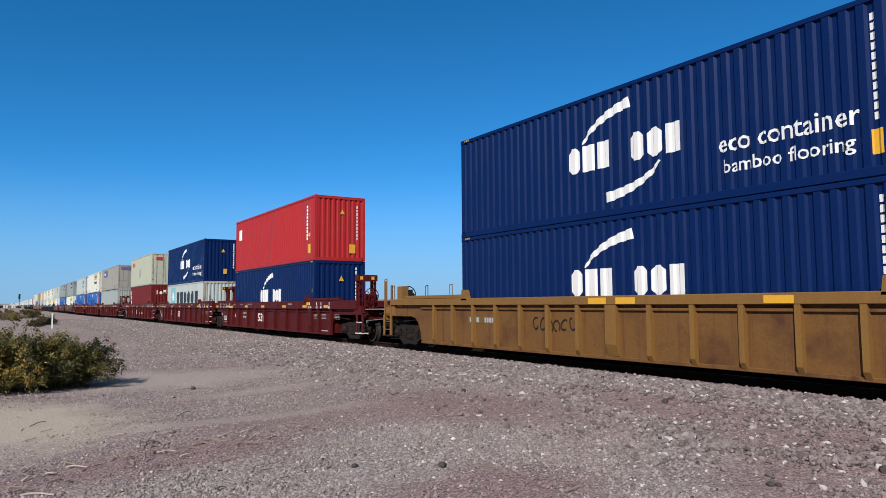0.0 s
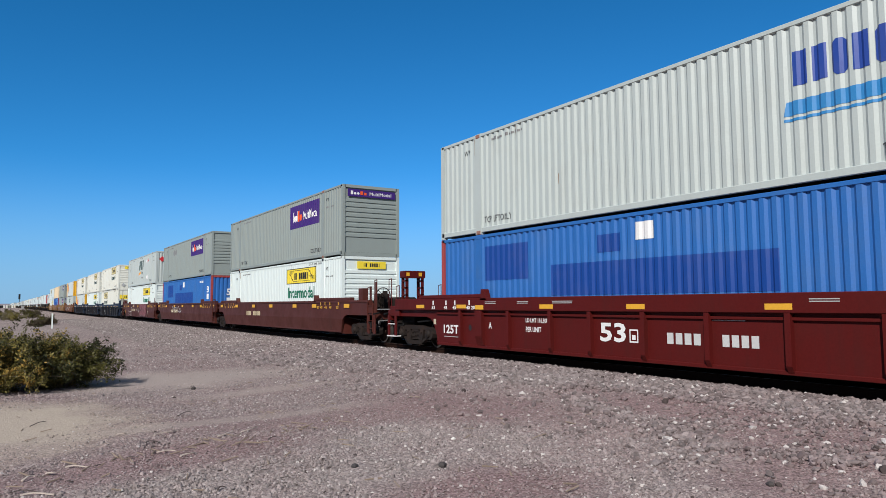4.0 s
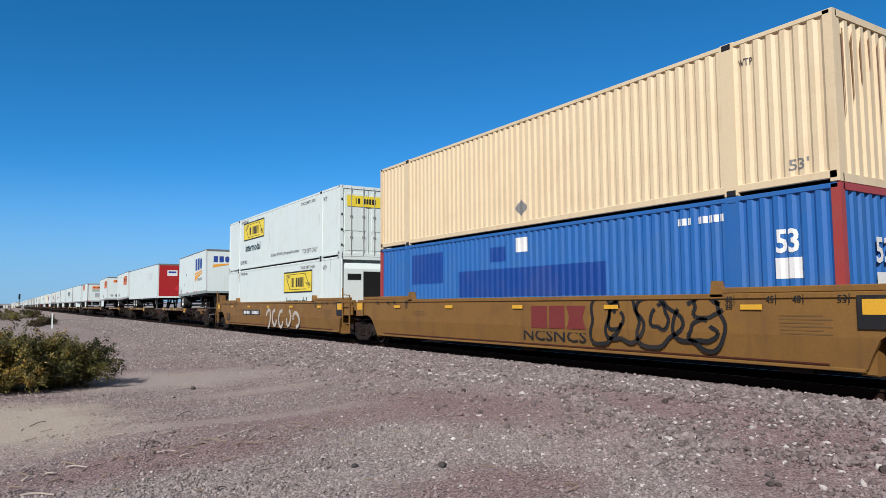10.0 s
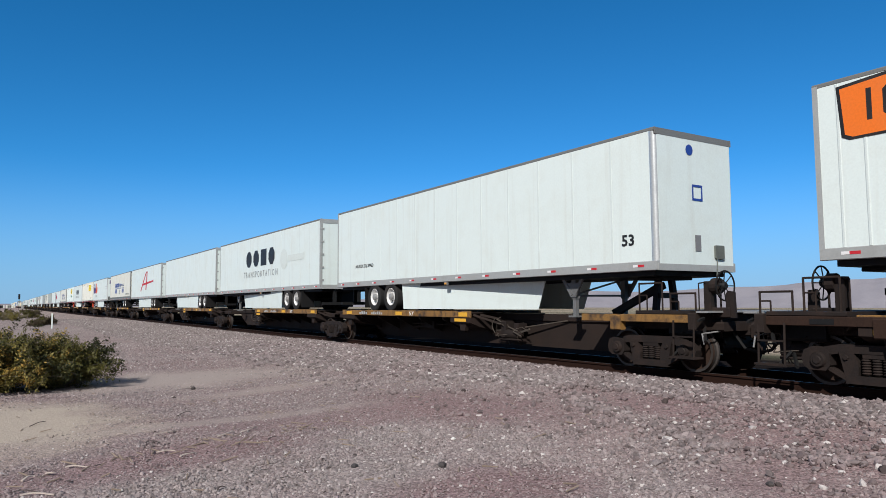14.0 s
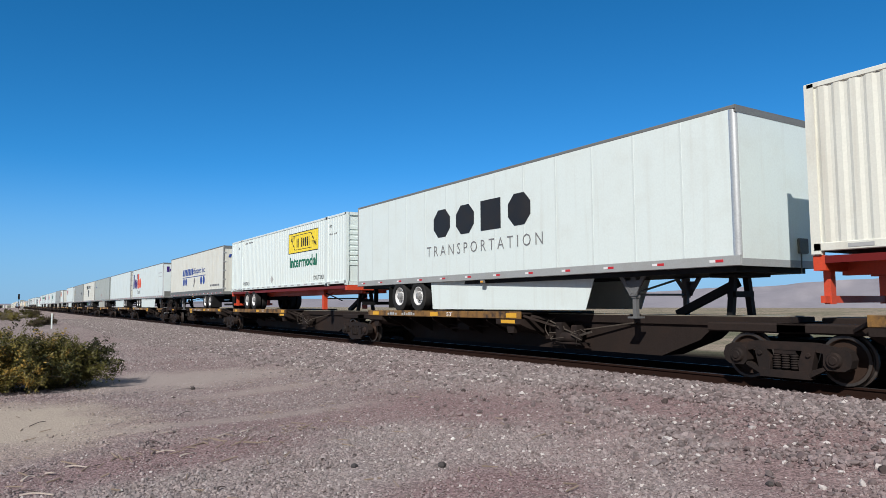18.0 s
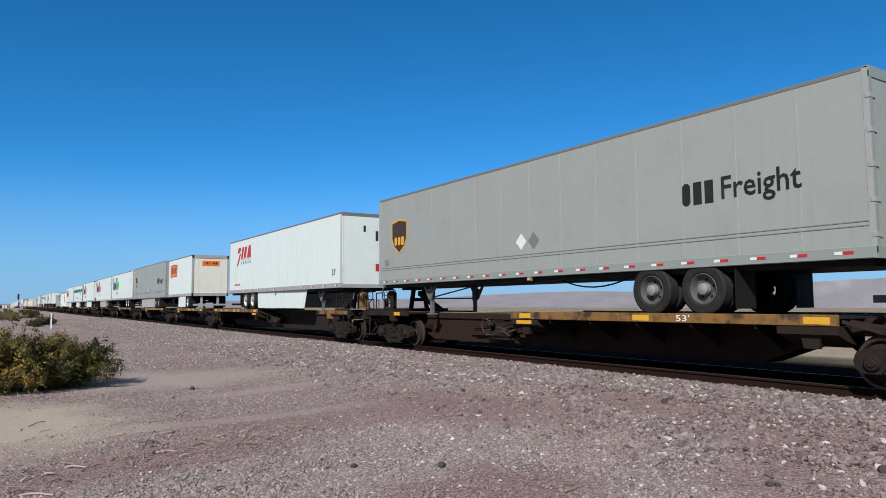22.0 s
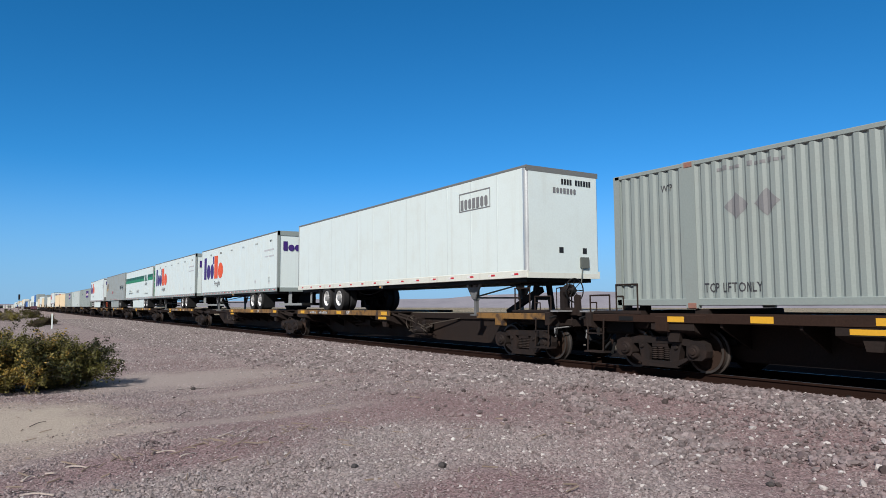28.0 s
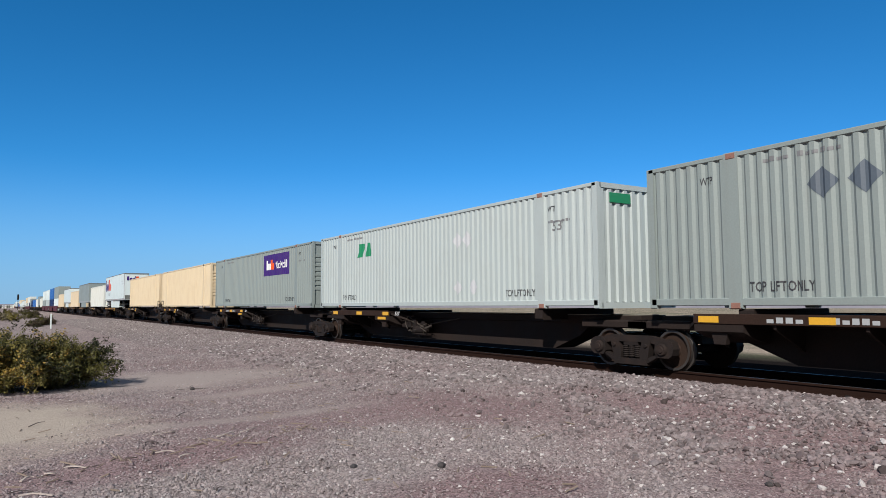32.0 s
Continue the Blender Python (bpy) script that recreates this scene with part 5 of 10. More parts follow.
def spine_car(s, length, first=False, last=False, worn=DECK_YELLOW, detail=True, deck=None, steel=None, ochre=None, cover=False, tapes=(0.04, 0.48, 0.93), rusty_end=True):
    """One unit of a spine car: a deep box spine, a deck for the trailer's wheels with a yellow edge, and a hitch.
    deck: leading and trailing end of the wheel deck, measured from the unit's leading pin."""
    car = thing("spine_car", "low sooty steel spine car with a worn yellow deck edge", "rail car", "spine cars")
    a, b = deck or (length - 7.6, length - 1.6)
    for y, sy in ((a, 1), (b, -1)):
        part("end_bracket", cached(("end_bracket", sy), lambda sy=sy: Shape().prism([(-1.31, 0.995), (-0.5, 0.995), (-0.5, 0.62), (-1.0, 0.74), (-1.31, 0.86)], "y", *sorted((0.0, sy * 1.05))).bar((-1.2, 0, 1.08), (-0.5, -sy * 0.9, 0.72), 0.06, 0.06).bar((-0.95, 0, 1.08), (-0.45, -sy * 0.75, 0.9), 0.06, 0.06)), SPINE, car, "sloping bracket under the end of the deck", at=(0, y, 0))
    body = Shape().cbox(-0.42, 0.42, 0.3, length - 0.3, 0.92, 1.12, 0.02)
    body.prism([(1.9, 0.95), (2.3, 0.62), (3.3, 0.24), (length - 3.3, 0.24), (length - 2.3, 0.62), (length - 1.9, 0.95)], "x", -0.36, 0.36)
    part("spine_beam", cached(("spine_beam", round(length, 1)), lambda: body), steel or SPINE, car, "sooty box spine")
    for y in (0.72, length - 0.72):
        part("pin_plate", cached(("pin_plate",), lambda: Shape().cbox(-0.9, 0.9, -0.98, 0.98, 0.84, 1.02, 0.03)), SPINE, car, at=(0, y, 0))
    plate = Shape().box(-1.27, -0.44, a, b, 1.12, 1.16).box(0.44, 1.27, a, b, 1.12, 1.16).box(-0.44, 0.44, a, b, 1.125, 1.15)
    part("wheel_deck", plate, SPINE, car, "steel wheel deck")
    for sx in (-1, 1):
        edge = part("deck_edge", Shape().cbox(*sorted((sx * 1.27, sx * 1.33)), a, b, 1.0, 1.19, 0.01), worn, car, "worn yellow deck edge")
        if sx < 0 and detail:
            for f in tapes:
                y = a + (b - a) * f
                part("reflector", cached(("reflector",), lambda: Shape().box(-1.338, -1.331, -0.22, 0.22, 1.03, 1.15)), flat("yellow_tape", (0.75, 0.4, 0.03)), edge, "yellow reflective strip", at=(0, y, 0))
        gus = cached(("gusset", sx), lambda sx=sx: Shape().prism([(sx * 0.4, 1.0), (sx * 1.27, 1.0), (sx * 1.27, 0.93), (sx * 0.4, 0.5)], "y", -0.025, 0.025))
        n = max(2, round((b - a) / 1.5))
        for i in range(n + 1):
            if sx < 0:
                part("gusset", gus, SPINE, car, at=(0, a + 0.1 + (b - a - 0.2) * i / n, 0))
        hang = cached(("end_hanger", sx), lambda sx=sx: Shape().prism([(-0.22, 1.0), (0.22, 1.0), (0.12, 0.62), (-0.12, 0.62)], "x", *sorted((sx * 1.12, sx * 1.24))))
        for y in (a + 0.5, b - 0.5):
            if sx < 0:
                part("end_hanger", hang, SPINE, car, at=(0, y, 0))
    if detail:
        ahead = a - 1.2 if a > 4 else b + 1.2
        part("brake_cylinder", cached(("brake_cylinder",), lambda: Shape().lathe([(-0.36, 0), (-0.34, 0.1), (-0.28, 0.14), (0.22, 0.14), (0.28, 0.09), (0.4, 0.05), (0.4, 0)], "y", (-0.7, 0, 0.56), 14).cbox(-0.82, -0.5, -0.5, 0.42, 0.38, 0.44, 0.02).cbox(-0.8, -0.45, 0.2, 0.42, 0.44, 0.92, 0.03).cbox(-0.76, -0.45, -0.3, -0.1, 0.62, 0.86, 0.03), True), IRON, car, "sooty brake cylinder on its bracket", at=(0, ahead, 0))
        tagged(part("brake_linkage", cached(("brake_linkage",), linkage_shape), DUSTY_IRON, car, "tangle of dusty brake levers and pipes", at=(0, ahead, 0)), kind="stuff")
        part("dusty_plate", Shape().box(-0.41, 0.41, 0.5, a - 0.05, 1.12, 1.135) if a > 4 else Shape().box(-0.41, 0.41, b + 0.05, length - 0.5, 1.12, 1.135), mat("dust_covered_plate", (0.30, 0.275, 0.215), 0.85, dirt=0.8, dirt_colour=(0.10, 0.08, 0.06), grain=0.12, spec=0.1), car, "top plate covered in pale dust")
        if tapes:
            part("reflector", cached(("bracket_reflector",), lambda: Shape().box(-1.318, -1.311, -0.3, 0.3, 0.88, 0.97)), P_STEP2, car, "yellow reflective strip", at=(0, (a + 0.52) if a > 4 else (b - 0.52), 0))
        part("brake_rigging", cached(("brake_rigging",), lambda: Shape().cbox(-0.8, -0.45, -0.3, 0.3, 0.6, 0.85, 0.03).rod((-0.7, -1.2, 0.75), (-0.7, 1.6, 0.75), 0.025, 6).rod((-0.6, 0, 0.7), (-0.6, 1.4, 0.62), 0.04, 6)), IRON, car, at=(0, length * 0.6, 0))
    truck(car, 1.35 if first else 0.0, detail)
    ends = ([(0.05, -1)] if first else []) + ([(length - 0.05, 1)] if last else [])
    for y, sy in ends:
        coupler(car, y, sy, SPINE, "spine", ochre if sy < 0 else None)
        if cover and sy < 0:
            part("winder_cover", orange_cover_shape(), mat("orange_cloth", (0.62, 0.10, 0.03), 0.8, dirt=0.4, dirt_colour=(0.2, 0.03, 0.015)), car, "limp orange cover over the brake winder", at=(0, y - 0.25, 0))
        for sx in (-1, 1):
            part("deck_edge", cached(("end_deck_edge", sx, sy), lambda: Shape().cbox(*sorted((sx * 1.27, sx * 1.34)), *sorted((sy * 0.02, -sy * 3.1)), 1.0, 1.16, 0.01)), SPINE_RUST if sy > 0 and rusty_end else worn, car, "rust-brown deck edge" if sy > 0 and rusty_end else "worn yellow deck edge", at=(0, y, 0))
        if sy > 0 and rusty_end:
            part("reflector", cached(("end_reflector",), lambda: Shape().box(-1.348, -1.341, -0.3, 0.3, 1.02, 1.13)), flat("yellow_tape", (0.75, 0.4, 0.03)), car, "yellow reflective strip", at=(0, y - 2.3, 0))
            part("number_plate", cached(("end_plate",), lambda: Shape().box(-1.348, -1.341, -0.2, 0.2, 1.03, 1.12)), BLACK, car, "small black plate", at=(0, y - 1.1, 0))
        part("end_deck", cached(("end_deck", sy), lambda: Shape().box(-1.27, 1.27, *sorted((-sy * 1.5, -sy * 3.0)), 1.08, 1.13)), SPINE, car, at=(0, y, 0))
        part("jacking_pad", cached(("jacking_pad", sy), lambda: Shape().cbox(-1.36, -1.2, *sorted((-sy * 1.9, -sy * 2.2)), 0.82, 1.14, 0.02)), SPINE_RUST if sy > 0 and rusty_end else worn, car, "worn yellow jacking pad", at=(0, y, 0))
    if last:
        truck(car, length - 1.85, detail)
    roll(car, s)
    return car


def far_truck(s, y):
    for x in (-1.1, 0.98):
        s.prism([(y - 1.1, 0.36), (y - 0.98, 0.64), (y + 0.98, 0.64), (y + 1.1, 0.36), (y + 0.4, 0.14), (y - 0.4, 0.14)], "x", x, x + 0.12)
    for dy in (-0.88, 0.88):
        s.lathe([(-0.8, 0.0), (-0.8, 0.42), (-0.68, 0.46), (-0.66, 0.0)], "x", (0, y + dy, 0.42), 12)


def far_well(s, length):
    """A well car that stays far up the line."""
    car = thing("well_car", "oxide red steel double-stack well car far up the train", "rail car", "far rail cars")
    for sx in (-1, 1):
        part("side_panel", cached(("far_side", sx, length), lambda sx=sx: Shape().prism([(0.6, 1.54), (0.6, 1.05), (2.0, 1.0), (2.5, 0.2), (length - 2.5, 0.2), (length - 2.0, 1.0), (length - 0.6, 1.05), (length - 0.6, 1.54)], "x", *sorted((sx * 1.38, sx * 1.46)))), CAR_RED, car)
    part("floor_beam", cached(("far_floor", length), lambda: Shape().box(-1.38, 1.38, 2.4, length - 2.4, 0.2, 0.43)), SPINE, car)
    part("end_platform", cached(("far_platform",), lambda: Shape().box(-1.4, 1.4, 0.0, 1.6, 1.1, 1.3)), CAR_RED, car)
    part("truck", cached(("far_truck",), lambda: (lambda q: (far_truck(q, 0.0), q)[1])(Shape())), IRON, car)
    roll(car, s)


def far_spine(s, length):
    car = thing("spine_car", "low sooty spine car far up the train", "rail car", "far rail cars")
    part("spine_beam", cached(("far_beam", length), lambda: Shape().prism([(0.2, 1.1), (0.2, 0.9), (2.0, 0.9), (3.2, 0.24), (length - 3.2, 0.24), (length - 2.0, 0.9), (length - 0.2, 0.9), (length - 0.2, 1.1)], "x", -0.4, 0.4)), SPINE, car)
    part("wheel_deck", cached(("far_deck", length), lambda: Shape().box(-1.3, 1.3, length - 7.0, length - 1.6, 1.0, 1.17)), DECK_YELLOW, car)
    part("saddle", cached(("far_saddle", length), lambda: Shape().box(-1.2, 1.2, 2.2, 2.6, 1.0, 1.285)), SPINE, car)
    part("truck", cached(("far_truck",), lambda: None), IRON, car) if ("far_truck",) in MESHES else part("truck", cached(("far_truck",), lambda: (lambda q: (far_truck(q, 0.0), q)[1])(Shape())), IRON, car)
    roll(car, s)
# ---- marks on loads ----
def bisect_left(values, x):
    """Index of the first value not below x."""
    return int(np.searchsorted(values, x))


PRESSED = {}          # corrugated boxes: where the sheet bends and how deep it lies there


def cut_poly(poly, k, sign):
    """The part of an outline on one side of u = k."""
    out = []
    for i, p in enumerate(poly):
        q = poly[(i + 1) % len(poly)]
        a, b = sign * (p[0] - k), sign * (q[0] - k)
        if a >= 0:
            out.append(p)
        if a * b < 0:
            f = a / (a - b)
            out.append((k, p[1] + (q[1] - p[1]) * f))
    return out


def pressed_faces(s, polys, L, half, proud, sheet):
    """Marks painted on a corrugated sheet follow its folds."""
    ys, ds, z0, z1 = sheet
    for p in polys:
        if min(v for _, v in p) < z0 - 0.02 or max(v for _, v in p) > z1 + 0.02:
            s.face(*[(-half - proud, L - u, v) for u, v in p])
            continue
        y0, y1 = L - max(u for u, _ in p), L - min(u for u, _ in p)
        cuts = [y0] + [y for y in ys[bisect_left(ys, y0):bisect_left(ys, y1)] if y0 + 1e-4 < y < y1 - 1e-4] + [y1]
        rest = p
        for a, b in zip(cuts[:-1], cuts[1:]):
            piece = cut_poly(rest, L - b, 1) if b < y1 else rest
            if b < y1:
                rest = cut_poly(rest, L - b, -1)
            if len(piece) < 3:
                continue
            s.face(*[(-half + 0.012 + float(np.interp(L - u, ys, ds)) - proud, L - u, v) for u, v in piece])
            if len(rest) < 3:
                break


def joined(ob, polys):
    """Rows of small strokes count as one."""
    return tagged(ob, kind="stuff") if len(polys) > 3 and ob.name.split(".")[0] in ("number_mark", "scale_mark", "stencil_line", "rust_run", "graffiti", "scroll_pattern", "rail_tape", "faint_words", "reflector", "load_bar", "vent", "tape") else ob


def decal(parent, name, polys, material, L=None, half=1.2955, proud=0.006, label=""):
    """Flat marks: on the near side (L given) or on the leading face (L None, u from the near edge)."""
    s = Shape()
    if L is not None and parent.name in PRESSED:
        pressed_faces(s, polys, L, half, proud, PRESSED[parent.name])
        return joined(part(name, s, material, parent, label), polys)
    for p in polys:
        s.face(*([(-half - 0.45 * proud, L - u, v) for u, v in p] if L is not None else [(-half + u, -proud, v) for u, v in p]))
    return joined(part(name, s, material, parent, label), polys)


def rect(u0, v0, u1, v1):
    return [(u0, v0), (u1, v0), (u1, v1), (u0, v1)]


def ring(u0, v0, u1, v1, w):
    return [rect(u0, v0, u1, v0 + w), rect(u0, v1 - w, u1, v1), rect(u0, v0 + w, u0 + w, v1 - w), rect(u1 - w, v0 + w, u1, v1 - w)]


def disc(cu, cv, ru, rv, n=24):
    return [[(cu + ru * math.cos(2 * math.pi * i / n), cv + rv * math.sin(2 * math.pi * i / n)) for i in range(n)]]


def diamond(cu, cv, r):
    return [[(cu - r, cv), (cu, cv - r), (cu + r, cv), (cu, cv + r)]]


def blocks(u0, v0, u1, v1, pattern="#O#O#", stroke=0.26):
    """A mark of plain upright shapes: # block, O block with cut corners, | post, L low block, _ gap."""
    pitch = (u1 - u0) / len(pattern)
    h, out = v1 - v0, []
    for i, k in enumerate(pattern):
        a, b = u0 + pitch * (i + 0.13), u0 + pitch * (i + 0.87)
        w = (b - a) * stroke
        if k in "#H":
            out.append(rect(a, v0, b, v1))
        elif k in "Oo":
            t = h if k == "O" else h * 0.68
            q = min(b - a, t) * 0.3
            out.append([(a + q, v0), (b - q, v0), (b, v0 + q), (b, v0 + t - q), (b - q, v0 + t), (a + q, v0 + t), (a, v0 + t - q), (a, v0 + q)])
        elif k == "|":
            out.append(rect((a + b) / 2 - w / 2, v0, (a + b) / 2 + w / 2, v1))
        elif k == "L":
            out.append(rect(a, v0, b, v0 + h * 0.68))
    return out


TEXTS = {}


BOLD = ("125T", "A", "B", "C", "53", "PER UNIT", "LD LMT 116,300", "LD LMT 116,400", "48", "45", "40", "20", "Intermodal")


def words(parent, text, u0, v0, width, height, material, L=None, half=1.2955, proud=0.009, name="lettering"):
    """Readable plain words in the built-in font, stretched to their measured width and height."""
    thin = text in ("Ground", "T R A N S P O R T A T I O N")
    if text not in TEXTS:
        cu = bpy.data.curves.new("lettering", "FONT")
        cu.body, cu.resolution_u, cu.offset = text, 2, -0.006 if thin else 0.026 if text in BOLD else 0.01
        tmp = new("lettering_source", cu)
        me = bpy.data.meshes.new_from_object(tmp)
        bpy.data.objects.remove(tmp)
        co = np.array([v.co for v in me.vertices])
        TEXTS[text] = (co, [tuple(p.vertices) for p in me.polygons])
        bpy.data.meshes.remove(me)
    co, faces = TEXTS[text]
    lo, hi = co.min(0), co.max(0)
    u = u0 + (co[:, 0] - lo[0]) / (hi[0] - lo[0]) * width
    v = v0 + (co[:, 1] - lo[1]) / (hi[1] - lo[1]) * height
    s = Shape()
    if L is not None and parent.name in PRESSED:
        pressed_faces(s, [[(float(u[i]), float(v[i])) for i in f] for f in faces], L, half, proud, PRESSED[parent.name])
        return part(name, s, material, parent)
    s.v = [(-half - 0.45 * proud, L - a, b) for a, b in zip(u, v)] if L is not None else [(-half + a, -proud, b) for a, b in zip(u, v)]
    s.f = faces
    return part(name, s, material, parent)


P_PURPLE = flat("purple", (0.045, 0.012, 0.16))
P_ORANGE = flat("orange_red", (0.82, 0.10, 0.02))
P_GREEN = flat("bright_green", (0.05, 0.45, 0.06))
P_WHITE = flat("white", (0.80, 0.80, 0.78))
P_BLACK = flat("black", (0.015, 0.015, 0.015))
P_GREY = flat("grey", (0.20, 0.20, 0.20))
P_PALE = flat("pale_grey", (0.42, 0.43, 0.42))
P_YELLOW = flat("yellow", (0.88, 0.68, 0.045))
P_TAPE = flat("yellow_tape", (0.75, 0.4, 0.03))
P_AMBER = flat("amber", (0.85, 0.38, 0.04))
P_FOREST = flat("forest_green", (0.012, 0.15, 0.08))
P_DKGREEN = flat("dark_green", (0.01, 0.045, 0.04))
P_BLUE = flat("royal_blue", (0.02, 0.06, 0.30))
P_RED = flat("red", (0.55, 0.02, 0.03))
P_SIGN = flat("sign_orange", (0.85, 0.18, 0.015))
P_BROWN = flat("dark_brown", (0.055, 0.028, 0.015))
P_GOLD = flat("gold", (0.75, 0.40, 0.03))
P_TEAL = flat("pale_teal", (0.20, 0.46, 0.52))
P_GREEN2 = flat("band_green", (0.015, 0.24, 0.10))
P_GREEN3 = flat("band_dark_green", (0.008, 0.10, 0.055))
P_RUST = flat("rust_stain", (0.27, 0.15, 0.075))


CASTING = mat("rusty_casting", (0.30, 0.15, 0.11), 0.6, dirt=0.5, dirt_colour=(0.12, 0.07, 0.05), scale=3)
P_STENCIL = flat("stencil_black", (0.045, 0.045, 0.05))


# ---- containers ----
def pressed_folds(y0, y1, pitch, depth, domestic):
    """The folds of a pressed steel sheet: distance along it and depth."""
    n = max(1, round((y1 - y0) / pitch))
    p = (y1 - y0) / n
    a, b, c = (0.36, 0.56, 0.76) if domestic else (0.42, 0.5824, 0.8376)
    return [q for i in range(n) for q in ((y0 + i * p, 0.0), (y0 + (i + a) * p, 0.0), (y0 + (i + b) * p, depth), (y0 + (i + c) * p, depth))]


def corrugated(y0, y1, z0, z1, x_out, sx, pitch, depth, domestic=False):
    s = Shape()
    prof = pressed_folds(y0, y1, pitch, depth, domestic)
    prof.append((y1, 0))
    for y, d in prof:
        s.v += [(x_out - sx * d, y, z0), (x_out - sx * d, y, z1)]
    for i in range(len(prof) - 1):
        s.f.append((2 * i, 2 * i + 1, 2 * i + 3, 2 * i + 2))
    return s


def end_corrugated(x0, x1, z0, z1, y, pitch, depth):
    s = Shape()
    n = round((x1 - x0) / pitch)
    p = (x1 - x0) / n
    prof = []
    for i in range(n):
        x = x0 + i * p
        prof += [(x, 0), (x + p * 0.4, 0), (x + p * 0.55, depth), (x + p * 0.85, depth)]
    prof.append((x1, 0))
    for x, d in prof:
        s.v += [(x, y + d, z0), (x, y + d, z1)]
    for i in range(len(prof) - 1):
        s.f.append((2 * i, 2 * i + 1, 2 * i + 3, 2 * i + 2))
    return s


def end_ribbed(x0, x1, z0, z1, y, n=8):
    """A sheet pressed into broad horizontal ribs."""
    pts = [(y + 0.06, z0), (y + 0.03, z0), (y + 0.03, z0 + 0.62)]
    step = (z1 - 0.42 - z0 - 0.62) / n
    for i in range(n):
        z = z0 + 0.62 + i * step
        pts += [(y + 0.03, z + step * 0.12), (y, z + step * 0.2), (y, z + step * 0.78), (y + 0.03, z + step * 0.86)]
    pts += [(y + 0.03, z1), (y + 0.06, z1)]
    return Shape().prism(pts, "x", x0, x1)


def door_pair(parent, half, z0, z1, y, material, bars=2, frame=None):
    """Two hinged cargo doors with locking bars on the leading face."""
    for sx in (-1, 1):
        a, b = sorted((sx * 0.012, sx * (half - 0.09)))
        d = part("door", cached(("door", half, round(z1 - z0, 2), sx), lambda a=a, b=b: Shape().box(a, b, 0.03, 0.07, 0.1, z1 - z0 - 0.1).box(a + 0.12, b - 0.12, 0.012, 0.035, 0.25, 0.85).box(a + 0.12, b - 0.12, 0.012, 0.035, 1.05, z1 - z0 - 0.3)), material, parent, at=(0, y, z0))
        for i in range(bars):
            x = sx * (0.25 + i * 0.55)
            part("locking_bar", cached(("locking_bar", round(z1 - z0, 2)), lambda: Shape().rod((0, 0, 0.05), (0, 0, z1 - z0 - 0.05), 0.02, 8).box(-0.05, 0.05, -0.02, 0.03, 0.75, 0.83).box(-0.05, 0.05, -0.02, 0.03, 1.6, 1.68)), GALV, d, "galvanised locking bar", at=(x, -0.005, 0))
        part("hinge", cached(("hinge", half, sx), lambda: sum_boxes([(sx * (half - 0.1) - 0.05, sx * (half - 0.1) + 0.05, 0.0, 0.04, 0.4 + 0.62 * k, 0.5 + 0.62 * k) for k in range(4)])), frame or material, d, at=(0, 0, 0))


def sum_boxes(rows):
    s = Shape()
    for r in rows:
        s.box(*r)
    return s


